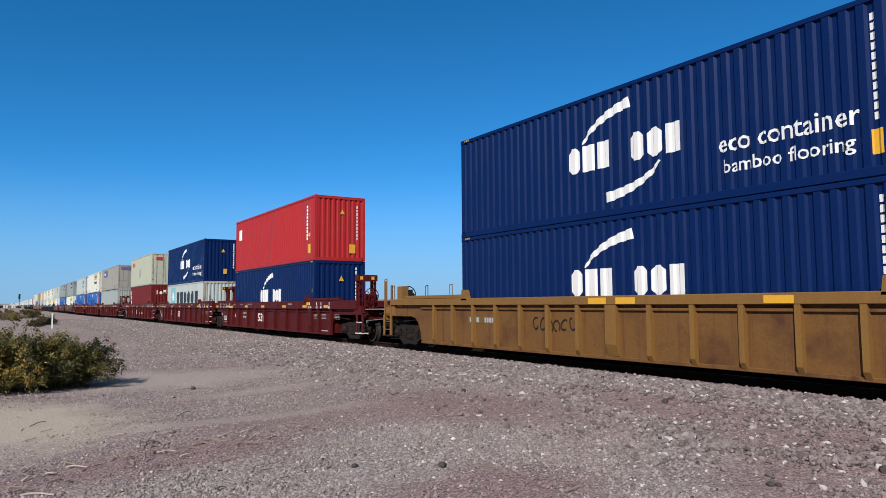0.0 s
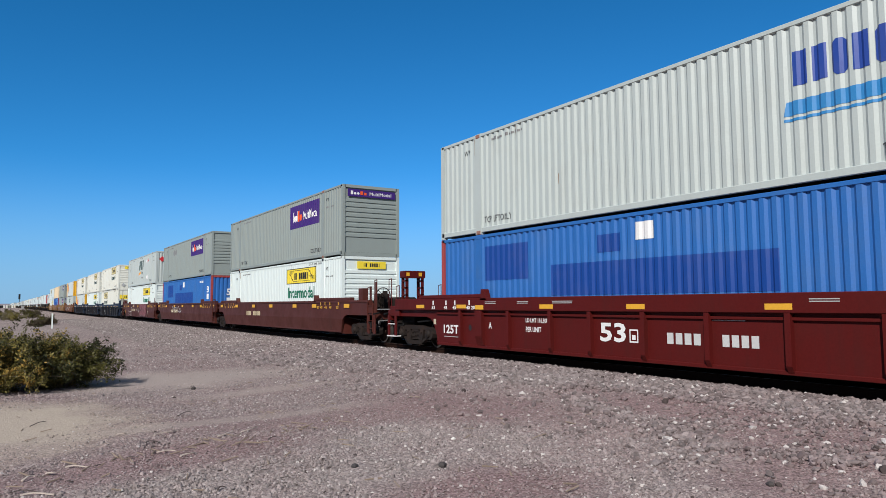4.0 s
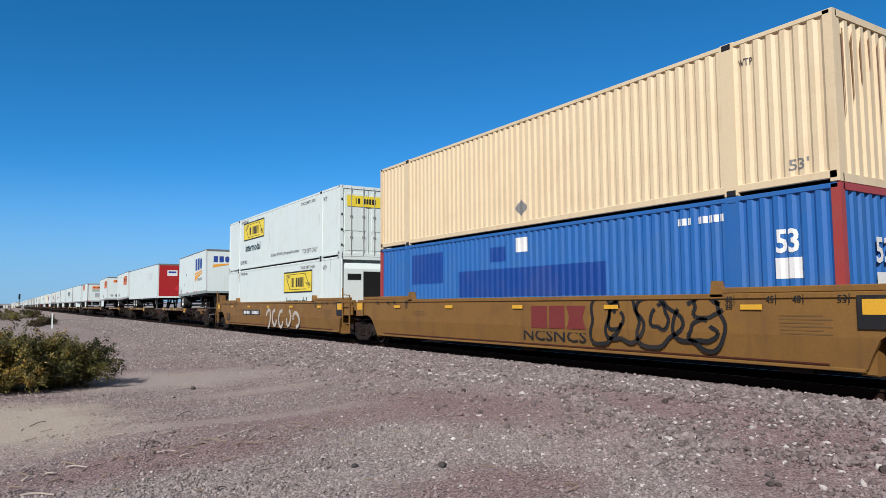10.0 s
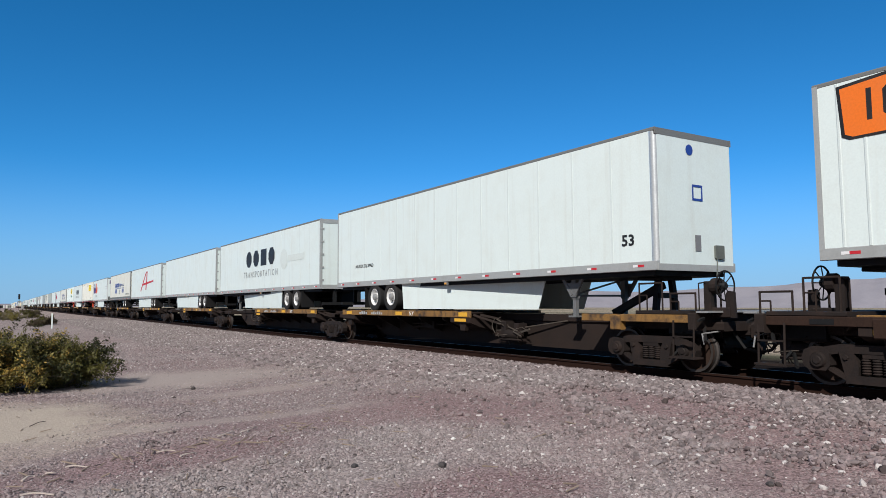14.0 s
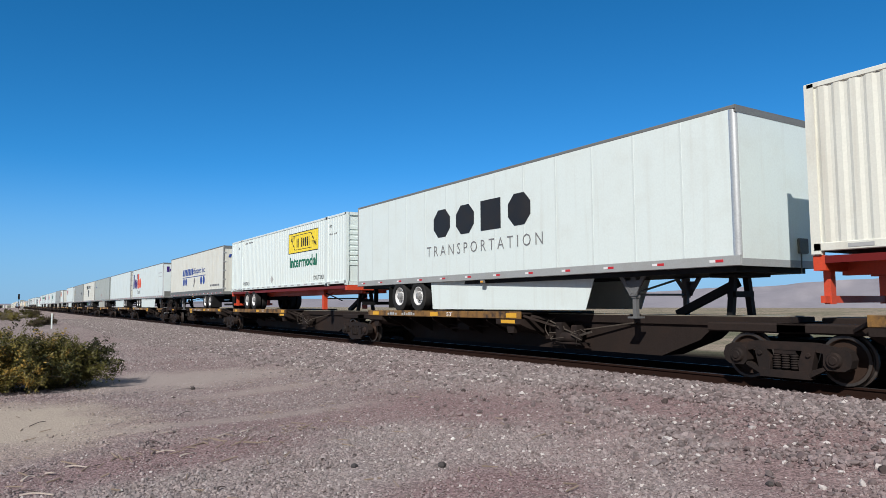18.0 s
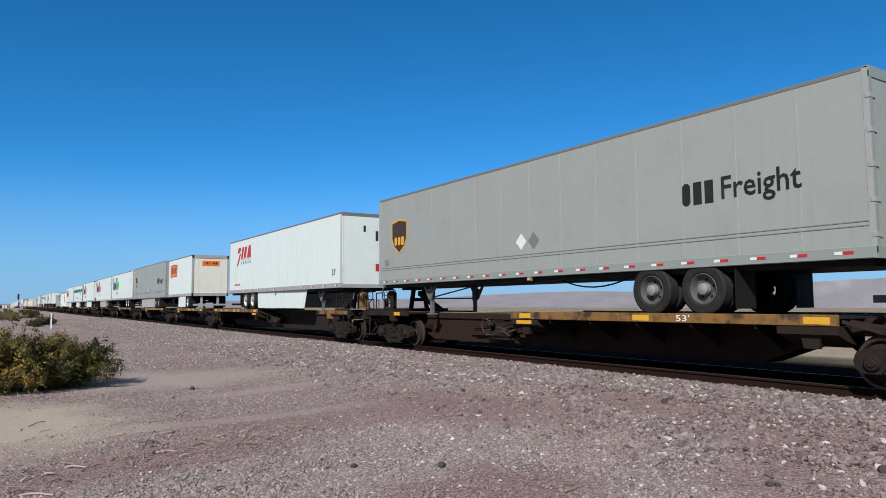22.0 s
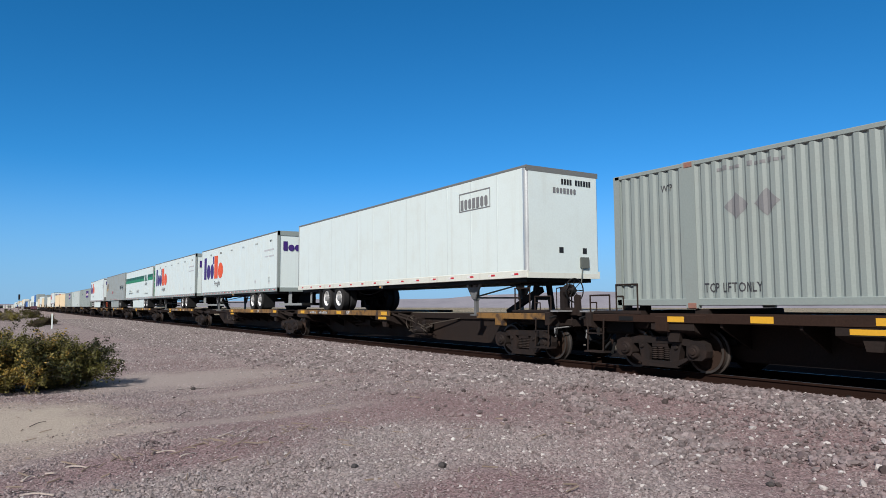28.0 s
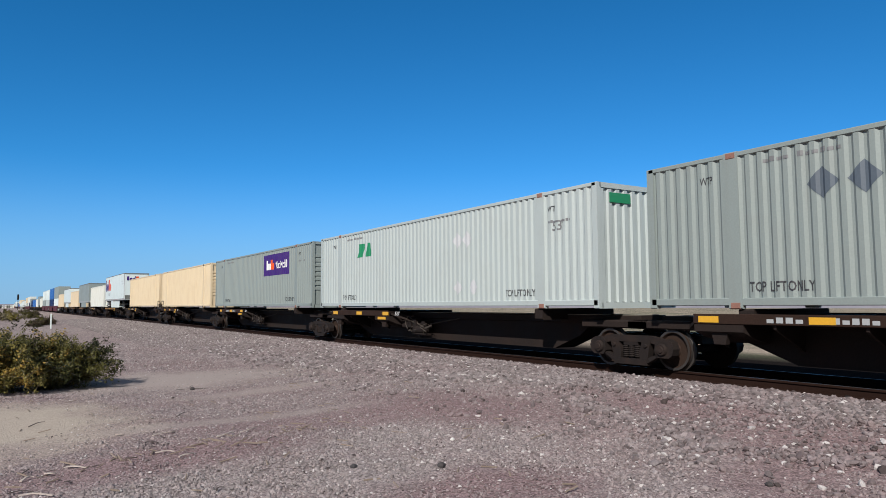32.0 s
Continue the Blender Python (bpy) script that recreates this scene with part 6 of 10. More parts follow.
def container(label, L, paint, H=2.896, W=2.591, end="ribs", post=None, end_paint=None, tall=0.04, domestic=None, ends_wrap=None, detail=True, group="containers", smooth=False):
    """A steel shipping container, its floor at z 0, leading end at y 0."""
    c = thing("shipping_container", label, "container", group)
    half = W / 2
    domestic = L > 13 if domestic is None else domestic
    post = post or paint
    key = (L, W, H)
    spans = [(0.08, 1.98 - 0.14), (1.98 + 0.14, L - 1.98 - 0.14), (L - 1.98 + 0.14, L - 0.08)] if domestic else [(0.16, L - 0.16)]
    z0, z1 = (0.20, H - 0.09) if domestic else (0.16, H - 0.1)
    pitch, depth = (0.24, 0.018 if paint in (WHITE, WHITE_OLD) else 0.036) if domestic else (0.278, 0.04)
    if smooth:
        depth = 0.0006
        pitch = 1.2
    folds = []
    for a, b in spans:
        folds += pressed_folds(a, b, pitch, depth, domestic)
        folds += [(b - 0.001, 0.0)] + ([(b + 0.001, -0.017), (b + 0.279, -0.017)] if b < L - 1 else [])
    PRESSED[c.name] = ([y for y, _ in folds], [d for _, d in folds], z0, z1)
    for sx in (-1, 1):
        for k, (a, b) in enumerate(spans if sx < 0 else [(0.08, L - 0.08)]):
            p = paint
            if ends_wrap and sx < 0 and k == len(spans) - 1:
                p = ends_wrap
            part("side_panel", cached(("side_panel", key, sx, k, depth), lambda a=a, b=b, sx=sx: corrugated(a, b, z0, z1, sx * (half - 0.012), sx, pitch, depth, domestic)), p, c)
        part("bottom_rail", cached(("bottom_rail", key, sx), lambda sx=sx: Shape().cbox(*sorted((sx * half, sx * (half - 0.1))), 0.05, L - 0.05, 0.06 if domestic else 0.0, z0, 0.012)), paint, c)
        part("top_rail", cached(("top_rail", key, sx), lambda sx=sx: Shape().cbox(*sorted((sx * half, sx * (half - 0.07))), 0.05, L - 0.05, z1, H, 0.012)), paint, c)
        for y in (0.0, L - 0.16):
            part("corner_post", cached(("corner_post", key, sx), lambda sx=sx: Shape().cbox(*sorted((sx * half, sx * (half - 0.13))), 0, 0.16, 0.0, H, 0.015)), (ends_wrap if ends_wrap and y > 1 else (end_paint if end_paint and y < 1 and ends_wrap else post)), c, at=(0, y, 0))
        if domestic:
            for y in (1.98 - 0.14, L - 1.98 - 0.14):
                part("lift_post", cached(("lift_post", key, sx), lambda sx=sx: Shape().cbox(*sorted((sx * (half + 0.004), sx * (half - 0.09))), 0, 0.28, 0.0, H + 0.012, 0.015)), paint, c, at=(0, y, 0))
        if detail and sx < 0:
            for y in ((1.98 - 0.09, L - 1.98 - 0.09) if domestic else (0.0, L - 0.178)):
                for z in (0.0, H - 0.118):
                    part("corner_casting", cached(("corner_casting", sx), lambda sx=sx: Shape().cbox(*sorted((sx * 0.014, -sx * 0.15)), -0.003, 0.181, -0.006, 0.124, 0.02).lathe([(0.016 * sx, 0.0), (0.016 * sx, 0.035)], "x", (0, 0.09, 0.06), 8)), post if domestic is False else (P_BLACK if paint in (WHITE, WHITE_OLD, TAN) else CASTING if paint in (GREY, GREY_WARM, SILVER, GREY_COOL) else paint), c, at=(sx * half, y, z))
    if ends_wrap:
        for z, h in ((-0.003, z0 + 0.003), (z1 - 0.002, H - z1 + 0.005)):
            part("end_rail", cached(("end_rail", key, z > 1), lambda: Shape().box(-half - 0.004, -half + 0.06, L - 1.84, L - 0.14, z, z + h)), ends_wrap, c, "end of the rail")
    part("roof", cached(("roof", key), lambda: Shape().box(-half + 0.03, half - 0.03, 0.05, L - 0.05, H - 0.05, H - 0.015)), paint, c)
    part("floor", cached(("floor", key), lambda: Shape().box(-half + 0.05, half - 0.05, 0.05, L - 0.05, 0.06, 0.15)), BLACK, c)
    part("rear_wall", cached(("rear_wall", key), lambda: Shape().box(-half + 0.1, half - 0.1, L - 0.08, L - 0.04, 0.1, H - 0.05)), ends_wrap or paint, c)
    ep = end_paint or paint
    part("end_header", cached(("end_header", key), lambda: Shape().cbox(-half + 0.1, half - 0.1, 0.0, 0.1, H - 0.12, H, 0.01)), post if not ends_wrap else ep, c)
    part("end_sill", cached(("box_end_sill", key), lambda: Shape().cbox(-half + 0.1, half - 0.1, 0.0, 0.1, 0.0, 0.14, 0.01)), post if not ends_wrap else ep, c)
    if end == "doors":
        door_pair(c, half, 0.0, H, 0.0, ep)
    elif end == "ribs":
        part("front_wall", cached(("front_ribs", key), lambda: end_ribbed(-half + 0.12, half - 0.12, 0.12, H - 0.1, 0.02)), ep, c, "front wall with horizontal ribs")
    elif end == "reefer":
        reefer_front(c, half, 0.0, H)
    else:
        part("front_wall", cached(("front_corrugated", key), lambda: end_corrugated(-half + 0.13, half - 0.13, 0.12, H - 0.1, 0.015, 0.25, 0.04)), ep, c, "corrugated front wall")
    return c


def reefer_front(c, half, z0, H):
    unit = part("cooling_unit", cached(("cooling_unit", half), lambda: Shape().prism([(0.35, 0.5), (0.30, 2.5), (0.12, 2.65), (0.0, 2.4), (0.0, 0.75), (0.1, 0.5)], "x", -half + 0.2, half - 0.2)), WHITE, c, "white refrigeration unit")
    part("dark_grille", cached(("dark_grille",), lambda: Shape().box(-0.25, 0.75, -0.012, 0.02, 1.15, 2.3).box(-0.95, -0.35, -0.012, 0.01, 1.95, 2.2)), BLACK, unit, "black grille")
    part("lower_guard", cached(("lower_guard", half), lambda: Shape().box(-half + 0.2, half - 0.2, -0.02, 0.2, 0.25, 0.55)), GALV, unit, "grey guard")
    part("back_wall", cached(("back_wall", half), lambda: Shape().box(-half + 0.1, half - 0.1, 0.36, 0.42, 0.1, H - 0.1)), WHITE, c)
    for sx in (-1, 1):
        part("guard_frame", cached(("guard_frame", half, sx), lambda sx=sx: Shape().rod((sx * (half - 0.1), 0.02, 0.1), (sx * (half - 0.1), 0.02, H - 0.1), 0.035, 8).rod((sx * (half - 0.1), 0.02, 0.9), (sx * (half - 0.1), 0.36, 1.1), 0.02, 6).rod((sx * (half - 0.1), 0.02, 1.9), (sx * (half - 0.1), 0.36, 2.0), 0.02, 6)), WHITE, c, "white guard frame")


# ---- trailers ----
def wheel_parts(parent, x, y, z, rim, sx):
    """A pair of dual tyres on one hub."""
    def tyre():
        s = Shape()
        for o in (0.0, 0.33):
            s.lathe([(sx * -(o + 0.03), 0.30), (sx * -(o + 0.0), 0.34), (sx * -(o - 0.0), 0.46), (sx * -(o + 0.03), 0.50), (sx * -(o + 0.25), 0.50), (sx * -(o + 0.28), 0.46), (sx * -(o + 0.28), 0.30)], "x", (0, 0, 0), 28)
        return s
    w = part("wheel", cached(("tyre", sx), tyre, True), RUBBER, parent, "worn black dual tyres", at=(x, y, z))
    part("rim", cached(("rim", sx), lambda: Shape().lathe([(sx * -0.03, 0.31), (sx * -0.02, 0.29), (sx * -0.06, 0.27), (sx * -0.14, 0.24), (sx * -0.15, 0.13), (sx * -0.08, 0.12)], "x", (0, 0, 0), 24), True), rim, w)
    if sx > 0:
        return
    part("hub", cached(("hub", sx), lambda: Shape().lathe([(sx * -0.1, 0.125), (sx * 0.0, 0.11), (sx * 0.02, 0.07), (sx * 0.03, 0.0)], "x", (0, 0, 0), 14), True), GALV, w, "dull steel hub")
    tagged(part("hand_hole", cached(("hand_hole", sx), lambda: hand_holes(sx)), BLACK, w, "dark hand holes"), kind="stuff")


def hand_holes(sx):
    s = Shape()
    for i in range(5):
        a = 2 * math.pi * i / 5 + 0.3
        c, d = math.cos(a), math.sin(a)
        pts = []
        for k in range(8):
            b = 2 * math.pi * k / 8
            pts.append((sx * -0.143, 0.185 * c + 0.035 * math.cos(b), 0.185 * d + 0.035 * math.sin(b)))
        s.face(*pts)
    return s


def trailer(label, L, paint=None, z1=None, z0=2.05, seam=1.22, end="front", wheels="rear", axles=2, rim=None, skirt=True, rail=None, end_paint=None, detail=True, cap=None, ribbed=False, skirt_paint=None, tape=0.9, skirt_in=0.1, axle_in=None):
    """A dry-van semi-trailer standing on its wheels. end: what its leading end is, 'front' or 'doors'. wheels: which end of it they stand
    towards, 'rear' (trailing) or 'lead'."""
    paint, rail, rim = paint or WHITE, rail or ALU, rim or RIM_WHITE
    z1 = z1 or (5.09 if L > 12 else 5.03)
    t = thing("semi_trailer", label, "trailer", "trailers on spine cars")
    half, deck = 1.2955, 1.16
    r = 0.5
    nose = 0.1 if end == "front" else 0.02
    body = Shape().cbox(-half + 0.006, half - 0.006, nose, L - 0.02, z0 + 0.2, z1 - 0.08, 0.004)
    part("body", cached(("trailer_body", L, z0, z1, nose), lambda: body), paint, t)
    for sx in (-1, 1):
        part("top_rail", cached(("trailer_top_rail", L, z1, sx), lambda sx=sx: Shape().cbox(*sorted((sx * half, sx * (half - 0.08))), 0.0, L, z1 - 0.10, z1 - 0.01, 0.02)), cap or ALU_DARK, t)
        part("bottom_rail", cached(("trailer_bottom_rail", L, z0, sx), lambda sx=sx: Shape().cbox(*sorted((sx * (half + 0.004), sx * (half - 0.08))), 0.0, L, z0 + 0.02, z0 + 0.22, 0.012)), rail, t)
        if end == "front":
            part("corner_post", cached(("round_corner", z0, z1, sx), lambda sx=sx: Shape().lathe([(z0 + 0.05, 0.0), (z0 + 0.05, 0.11), (z1 - 0.09, 0.11), (z1 - 0.09, 0.0)], "z", (sx * (half - 0.108), 0.1, 0), 20), True), BRIGHT_ALU, t, "rounded bright metal corner post")
        for y in (0.0, L - 0.09)[end == "front":]:
            part("corner_post", cached(("trailer_corner", z0, z1, sx), lambda sx=sx: Shape().cbox(*sorted((sx * (half + 0.002), sx * (half - 0.1))), 0, 0.09, z0 + 0.05, z1 - 0.03, 0.02)), ALU, t, at=(0, y, 0))
    part("roof", cached(("trailer_roof", L, z1), lambda: Shape().box(-half + 0.03, half - 0.03, 0.02, L - 0.02, z1 - 0.06, z1 - 0.02)), ROOF, t)
    if seam and detail:
        n = max(1, round(L / seam))
        strip = cached(("seam", z0, z1, ribbed), lambda: Shape().prism([(-half + 0.01, -0.034), (-half + 0.0025, -0.026), (-half + 0.0025, 0.026), (-half + 0.01, 0.034)], "z", z0 + 0.22, z1 - 0.10) if not ribbed else Shape().prism([(-half + 0.01, -0.04), (-half - 0.0008, -0.015), (-half - 0.0008, 0.015), (-half + 0.01, 0.04)], "z", z0 + 0.22, z1 - 0.10))
        for i in range(1, n):
            part("panel_seam", strip, SEAM if paint is WHITE else paint, t, at=(0, L * i / n, 0))
    if tape and detail:
        red, whi = Shape(), Shape()
        n = int(L / tape)
        for i in range(n):
            y = 0.5 + (L - 1.0) * i / max(1, n - 1)
            red.box(-half - 0.009, -half - 0.004, y - 0.15, y + 0.02, z0 + 0.10, z0 + 0.15)
            whi.box(-half - 0.009, -half - 0.004, y + 0.02, y + 0.15, z0 + 0.10, z0 + 0.15)
        tagged(part("reflective_tape", red, P_RED, t, "red reflective tape"), kind="stuff")
        tagged(part("reflective_tape", whi, P_WHITE, t, "white reflective tape"), kind="stuff")
    # leading end
    ep = end_paint or paint
    if end == "doors":
        for sx in (-1, 1):
            d = part("door", cached(("trailer_door", z0, z1, sx), lambda sx=sx: Shape().box(*sorted((sx * 0.01, sx * (half - 0.1))), -0.005, 0.03, z0 + 0.2, z1 - 0.2)), ep, t)
            part("locking_bar", cached(("trailer_bar", z0, z1), lambda: Shape().rod((0, 0, z0 + 0.15), (0, 0, z1 - 0.2), 0.018, 8)), GALV, d, at=(sx * 0.35, -0.03, 0))
            part("hinge", cached(("trailer_hinge", sx), lambda sx=sx: sum_boxes([(*sorted((sx * (half - 0.16), sx * (half + 0.012))), -0.025, 0.05, z0 + 0.35 + 0.55 * k, z0 + 0.43 + 0.55 * k) for k in range(5)])), ALU, d)
        part("rear_frame", cached(("rear_frame", z0, z1), lambda: Shape().box(-half, half, -0.02, 0.06, z1 - 0.2, z1 - 0.02).box(-half, half, -0.02, 0.06, z0 + 0.02, z0 + 0.2).box(-half, -half + 0.08, -0.018, 0.06, z0 + 0.1, z1 - 0.1).box(half - 0.08, half, -0.018, 0.06, z0 + 0.1, z1 - 0.1)), rail, t)
    elif end == "rollup":
        part("door", cached(("rollup", z0, z1), lambda: Shape().box(-half + 0.12, half - 0.12, 0.0, 0.05, z0 + 0.22, z1 - 0.24)), ep, t, "white roll-up door")
        part("rear_frame", cached(("rollup_frame", z0, z1), lambda: Shape().box(-half, half, -0.03, 0.08, z1 - 0.24, z1 - 0.01).box(-half, half, -0.03, 0.08, z0 + 0.02, z0 + 0.22).box(-half, -half + 0.12, -0.03, 0.08, z0 + 0.02, z1 - 0.02).box(half - 0.12, half, -0.03, 0.08, z0 + 0.02, z1 - 0.02)), rail, t)
    else:
        part("front_wall", cached(("front_wall", z0, z1), lambda: Shape().cbox(-half + 0.08, half - 0.08, -0.01, 0.04, z0 + 0.1, z1 - 0.1, 0.01)), ep, t)
        part("front_cap", cached(("front_cap", z0, z1), lambda: Shape().cbox(-half + 0.02, half - 0.02, -0.015, 0.05, z1 - 0.16, z1 - 0.02, 0.01)), cap or ALU_DARK, t)
        part("front_sill", cached(("front_sill", z0), lambda: Shape().cbox(-half + 0.02, half - 0.02, -0.015, 0.05, z0 + 0.02, z0 + 0.16, 0.01)), rail, t)
        if detail:
            part("gladhand_box", cached(("gladhand_box", z0), lambda: Shape().cbox(0.55, 0.85, -0.06, 0.0, z0 + 0.3, z0 + 0.6, 0.02).rod((0.6, -0.05, z0 + 0.3), (0.5, -0.1, z0 - 0.1), 0.015, 5)), mat("dull_box_paint", (0.13, 0.14, 0.12), 0.6, dirt=0.5, dirt_colour=(0.03, 0.03, 0.025)), t, "grey socket box for air and power leads")
    # running gear
    back = L if wheels == "rear" else 0.0
    sy = -1 if wheels == "rear" else 1
    first = back + sy * (1.35 if axles == 1 else 3.2)
    if axles == 2 and wheels == "lead":
        first = back + sy * (2.8 if end == "rollup" else 2.95)
    if axle_in:
        first = back + sy * axle_in
    ys = [first + sy * 1.25 * k for k in range(axles)]
    for y in ys:
        for sx in (-1, 1):
            wheel_parts(t, sx * (half - 0.02), y, deck + r, rim, sx)
        part("axle", cached(("trailer_axle",), lambda: Shape().rod((-1.0, 0, 0), (1.0, 0, 0), 0.07, 8)), BLACK, t, at=(0, y, deck + r))
    mid = sum(ys) / len(ys)
    part("slider_frame", cached(("slider_frame", axles, z0), lambda: Shape().box(-0.62, -0.5, -1.2, 1.2, deck + 0.55, z0 + 0.05).box(0.5, 0.62, -1.2, 1.2, deck + 0.55, z0 + 0.05).box(-0.6, 0.6, -0.1, 0.1, deck + 0.6, z0)), BLACK, t, at=(0, mid, 0))
    part("underframe", cached(("underframe", L, z0), lambda: Shape().box(-1.15, 1.15, 0.2, L - 0.2, z0 - 0.08, z0 + 0.06)), BLACK, t, "black cross-members")
    if detail:
        for x in (-half + 0.32, half - 0.32):
            part("mudflap", cached(("mudflap",), lambda: Shape().box(-0.3, 0.3, -0.01, 0.01, deck + 0.12, deck + 0.85)), BLACK, t, at=(x, ys[0] - sy * 0.72, 0))
    by = back + sy * 0.12
    part("bumper", cached(("bumper", sy, z0), lambda: Shape().box(-1.15, 1.15, -0.05, 0.05, deck + 0.22, deck + 0.34).box(-0.65, -0.5, -0.04, 0.04, deck + 0.3, z0 + 0.05).box(0.5, 0.65, -0.04, 0.04, deck + 0.3, z0 + 0.05)), ALU if end == "rollup" else BLACK, t, "rear impact guard", at=(0, by, 0))
    # landing legs towards the kingpin end
    ly = 2.9 if wheels == "rear" else L - 2.9
    if detail:
        lamp = part("marker_lamp", cached(("marker_lamp", z0), lambda: Shape().cbox(-half - 0.01, -half + 0.05, -0.08, 0.08, z0 - 0.08, z0 + 0.018, 0.01)), ALU_DARK, t, "amber marker lamp in a grey holder", at=(0, L / 2, 0))
        part("lens", cached(("marker_lens", z0), lambda: Shape().cbox(-half - 0.022, -half - 0.01, -0.05, 0.05, z0 - 0.06, z0 - 0.01, 0.004)), P_AMBER, lamp, "amber lens")
        if not skirt and L > 12:
            sag = Shape()
            for k in range(8):
                f, g = k / 8, (k + 1) / 8
                sag.rod((-0.9, 2.4 * f, z0 - 0.05 - 0.9 * f * (1 - f)), (-0.9, 2.4 * g, z0 - 0.05 - 0.9 * g * (1 - g)), 0.018, 6)
            part("air_hose", sag, BLACK, t, "sagging black air hose", at=(0, ys[-1] + (0.8 if sy > 0 else -3.2), 0))
    def leg(sx):
        s = Shape().box(sx * 0.85 - 0.07, sx * 0.85 + 0.07, -0.07, 0.07, deck + 0.35, z0)
        low = deck - 0.1 if L > 12 else deck + 0.03
        s.box(sx * 0.85 - 0.05, sx * 0.85 + 0.05, -0.05, 0.05, low + 0.03, deck + 0.4)
        s.box(sx * 0.85 - 0.13, sx * 0.85 + 0.13, -0.13, 0.13, low, low + 0.04)
        for k in (-1, 1):
            s.bar((sx * 0.93, 0.04 * k, z0 - 0.46), (sx * 0.93, 0.36 * k, z0 - 0.02), 0.05, 0.09)
        s.prism([(-0.24, z0 - 0.16), (0.24, z0 - 0.16), (0.1, z0 - 0.5), (-0.1, z0 - 0.5)], "x", sx * 0.93 - 0.015, sx * 0.93 + 0.015)
        return s.bar((sx * 0.85, 0.36, z0 - 0.06), (sx * 0.85, -0.36, z0 - 0.06), 0.05, 0.05)

    leg_paint = mat("dull_leg_steel", (0.15, 0.153, 0.15), 0.55, dirt=0.4, dirt_colour=(0.04, 0.035, 0.03)) if skirt or L > 12 else BLACK
    for sx in (-1, 1):
        part("landing_leg", cached(("landing_leg", z0, L > 12, sx), lambda sx=sx: leg(sx)), leg_paint, t, "steel landing leg", at=(0, ly, 0))
    part("cross_brace", cached(("leg_brace", z0), lambda: Shape().bar((-0.85, 0, deck + 0.42), (0.85, 0, deck + 0.42), 0.05, 0.05).bar((-0.85, 0, deck + 0.45), (0.85, 0, z0 - 0.05), 0.04, 0.04)), leg_paint, t, at=(0, ly, 0))
    if skirt and L > 12:
        a, b = sorted((ly + (1.1 if wheels == "rear" else -1.1), ys[-1] + sy * 0.75))
        for sx in (-1, 1):
            part("side_skirt", skirt_shape(a, b, deck + 0.08, z0 + 0.03, sx, half - 0.03, skirt_in, wheels == "rear"), skirt_paint or paint, t, "smooth side skirt")
    elif skirt:
        a, b = sorted((ly + (0.9 if wheels == "rear" else -0.9), ys[-1] + sy * 0.7))
        if b - a > 0.8:
            part("side_skirt", Shape().box(-half + 0.03, -half + 0.05, a, b, deck + 0.12, z0 + 0.03), skirt_paint or paint, t, "smooth side skirt")
    return t


def skirt_shape(a, b, low, high, sx, half, slant, lead):
    """A thin panel under the floor that runs inwards by slant towards the kingpin end."""
    s = Shape()
    ia, ib = (slant, 0.05) if lead else (0.05, slant)
    outer = [(sx * (half - ia), a + (0.35 if lead else 0.1), low), (sx * (half - ib), b - (0.1 if lead else 0.35), low), (sx * (half - ib), b, high), (sx * (half - ia), a, high)]
    s.v = outer + [(x - sx * 0.015, y, z) for x, y, z in outer]
    s.f = [(0, 1, 2, 3), (7, 6, 5, 4), (0, 4, 5, 1), (1, 5, 6, 2), (2, 6, 7, 3), (3, 7, 4, 0)]
    return s


def hitch(s, y_to, sy=1, z=2.0):
    """The fold-down stanchion of a spine car that takes a trailer's kingpin, its brace running under the trailer."""
    h = thing("trailer_hitch", "black steel trailer hitch stand bolted to the car", "hitch", "trailer hitches")
    part("stand", cached(("stand", z), lambda: Shape().bar((-0.35, 0, 1.1), (-0.22, 0, z - 0.08), 0.12, 0.12).bar((0.35, 0, 1.1), (0.22, 0, z - 0.08), 0.12, 0.12).box(-0.3, 0.3, -0.1, 0.1, 1.5, 1.62)), BLACK, h)
    part("brace", cached(("brace", z, sy), lambda: Shape().bar((0, 0.05 * sy, z - 0.2), (0, 1.55 * sy, 1.15), 0.14, 0.16)), BLACK, h)
    part("head_plate", cached(("head_plate", z), lambda: Shape().cbox(-0.5, 0.5, -0.35, 0.35, z - 0.1, z - 0.03, 0.02)), BLACK, h)
    roll(h, s + y_to)
    return h


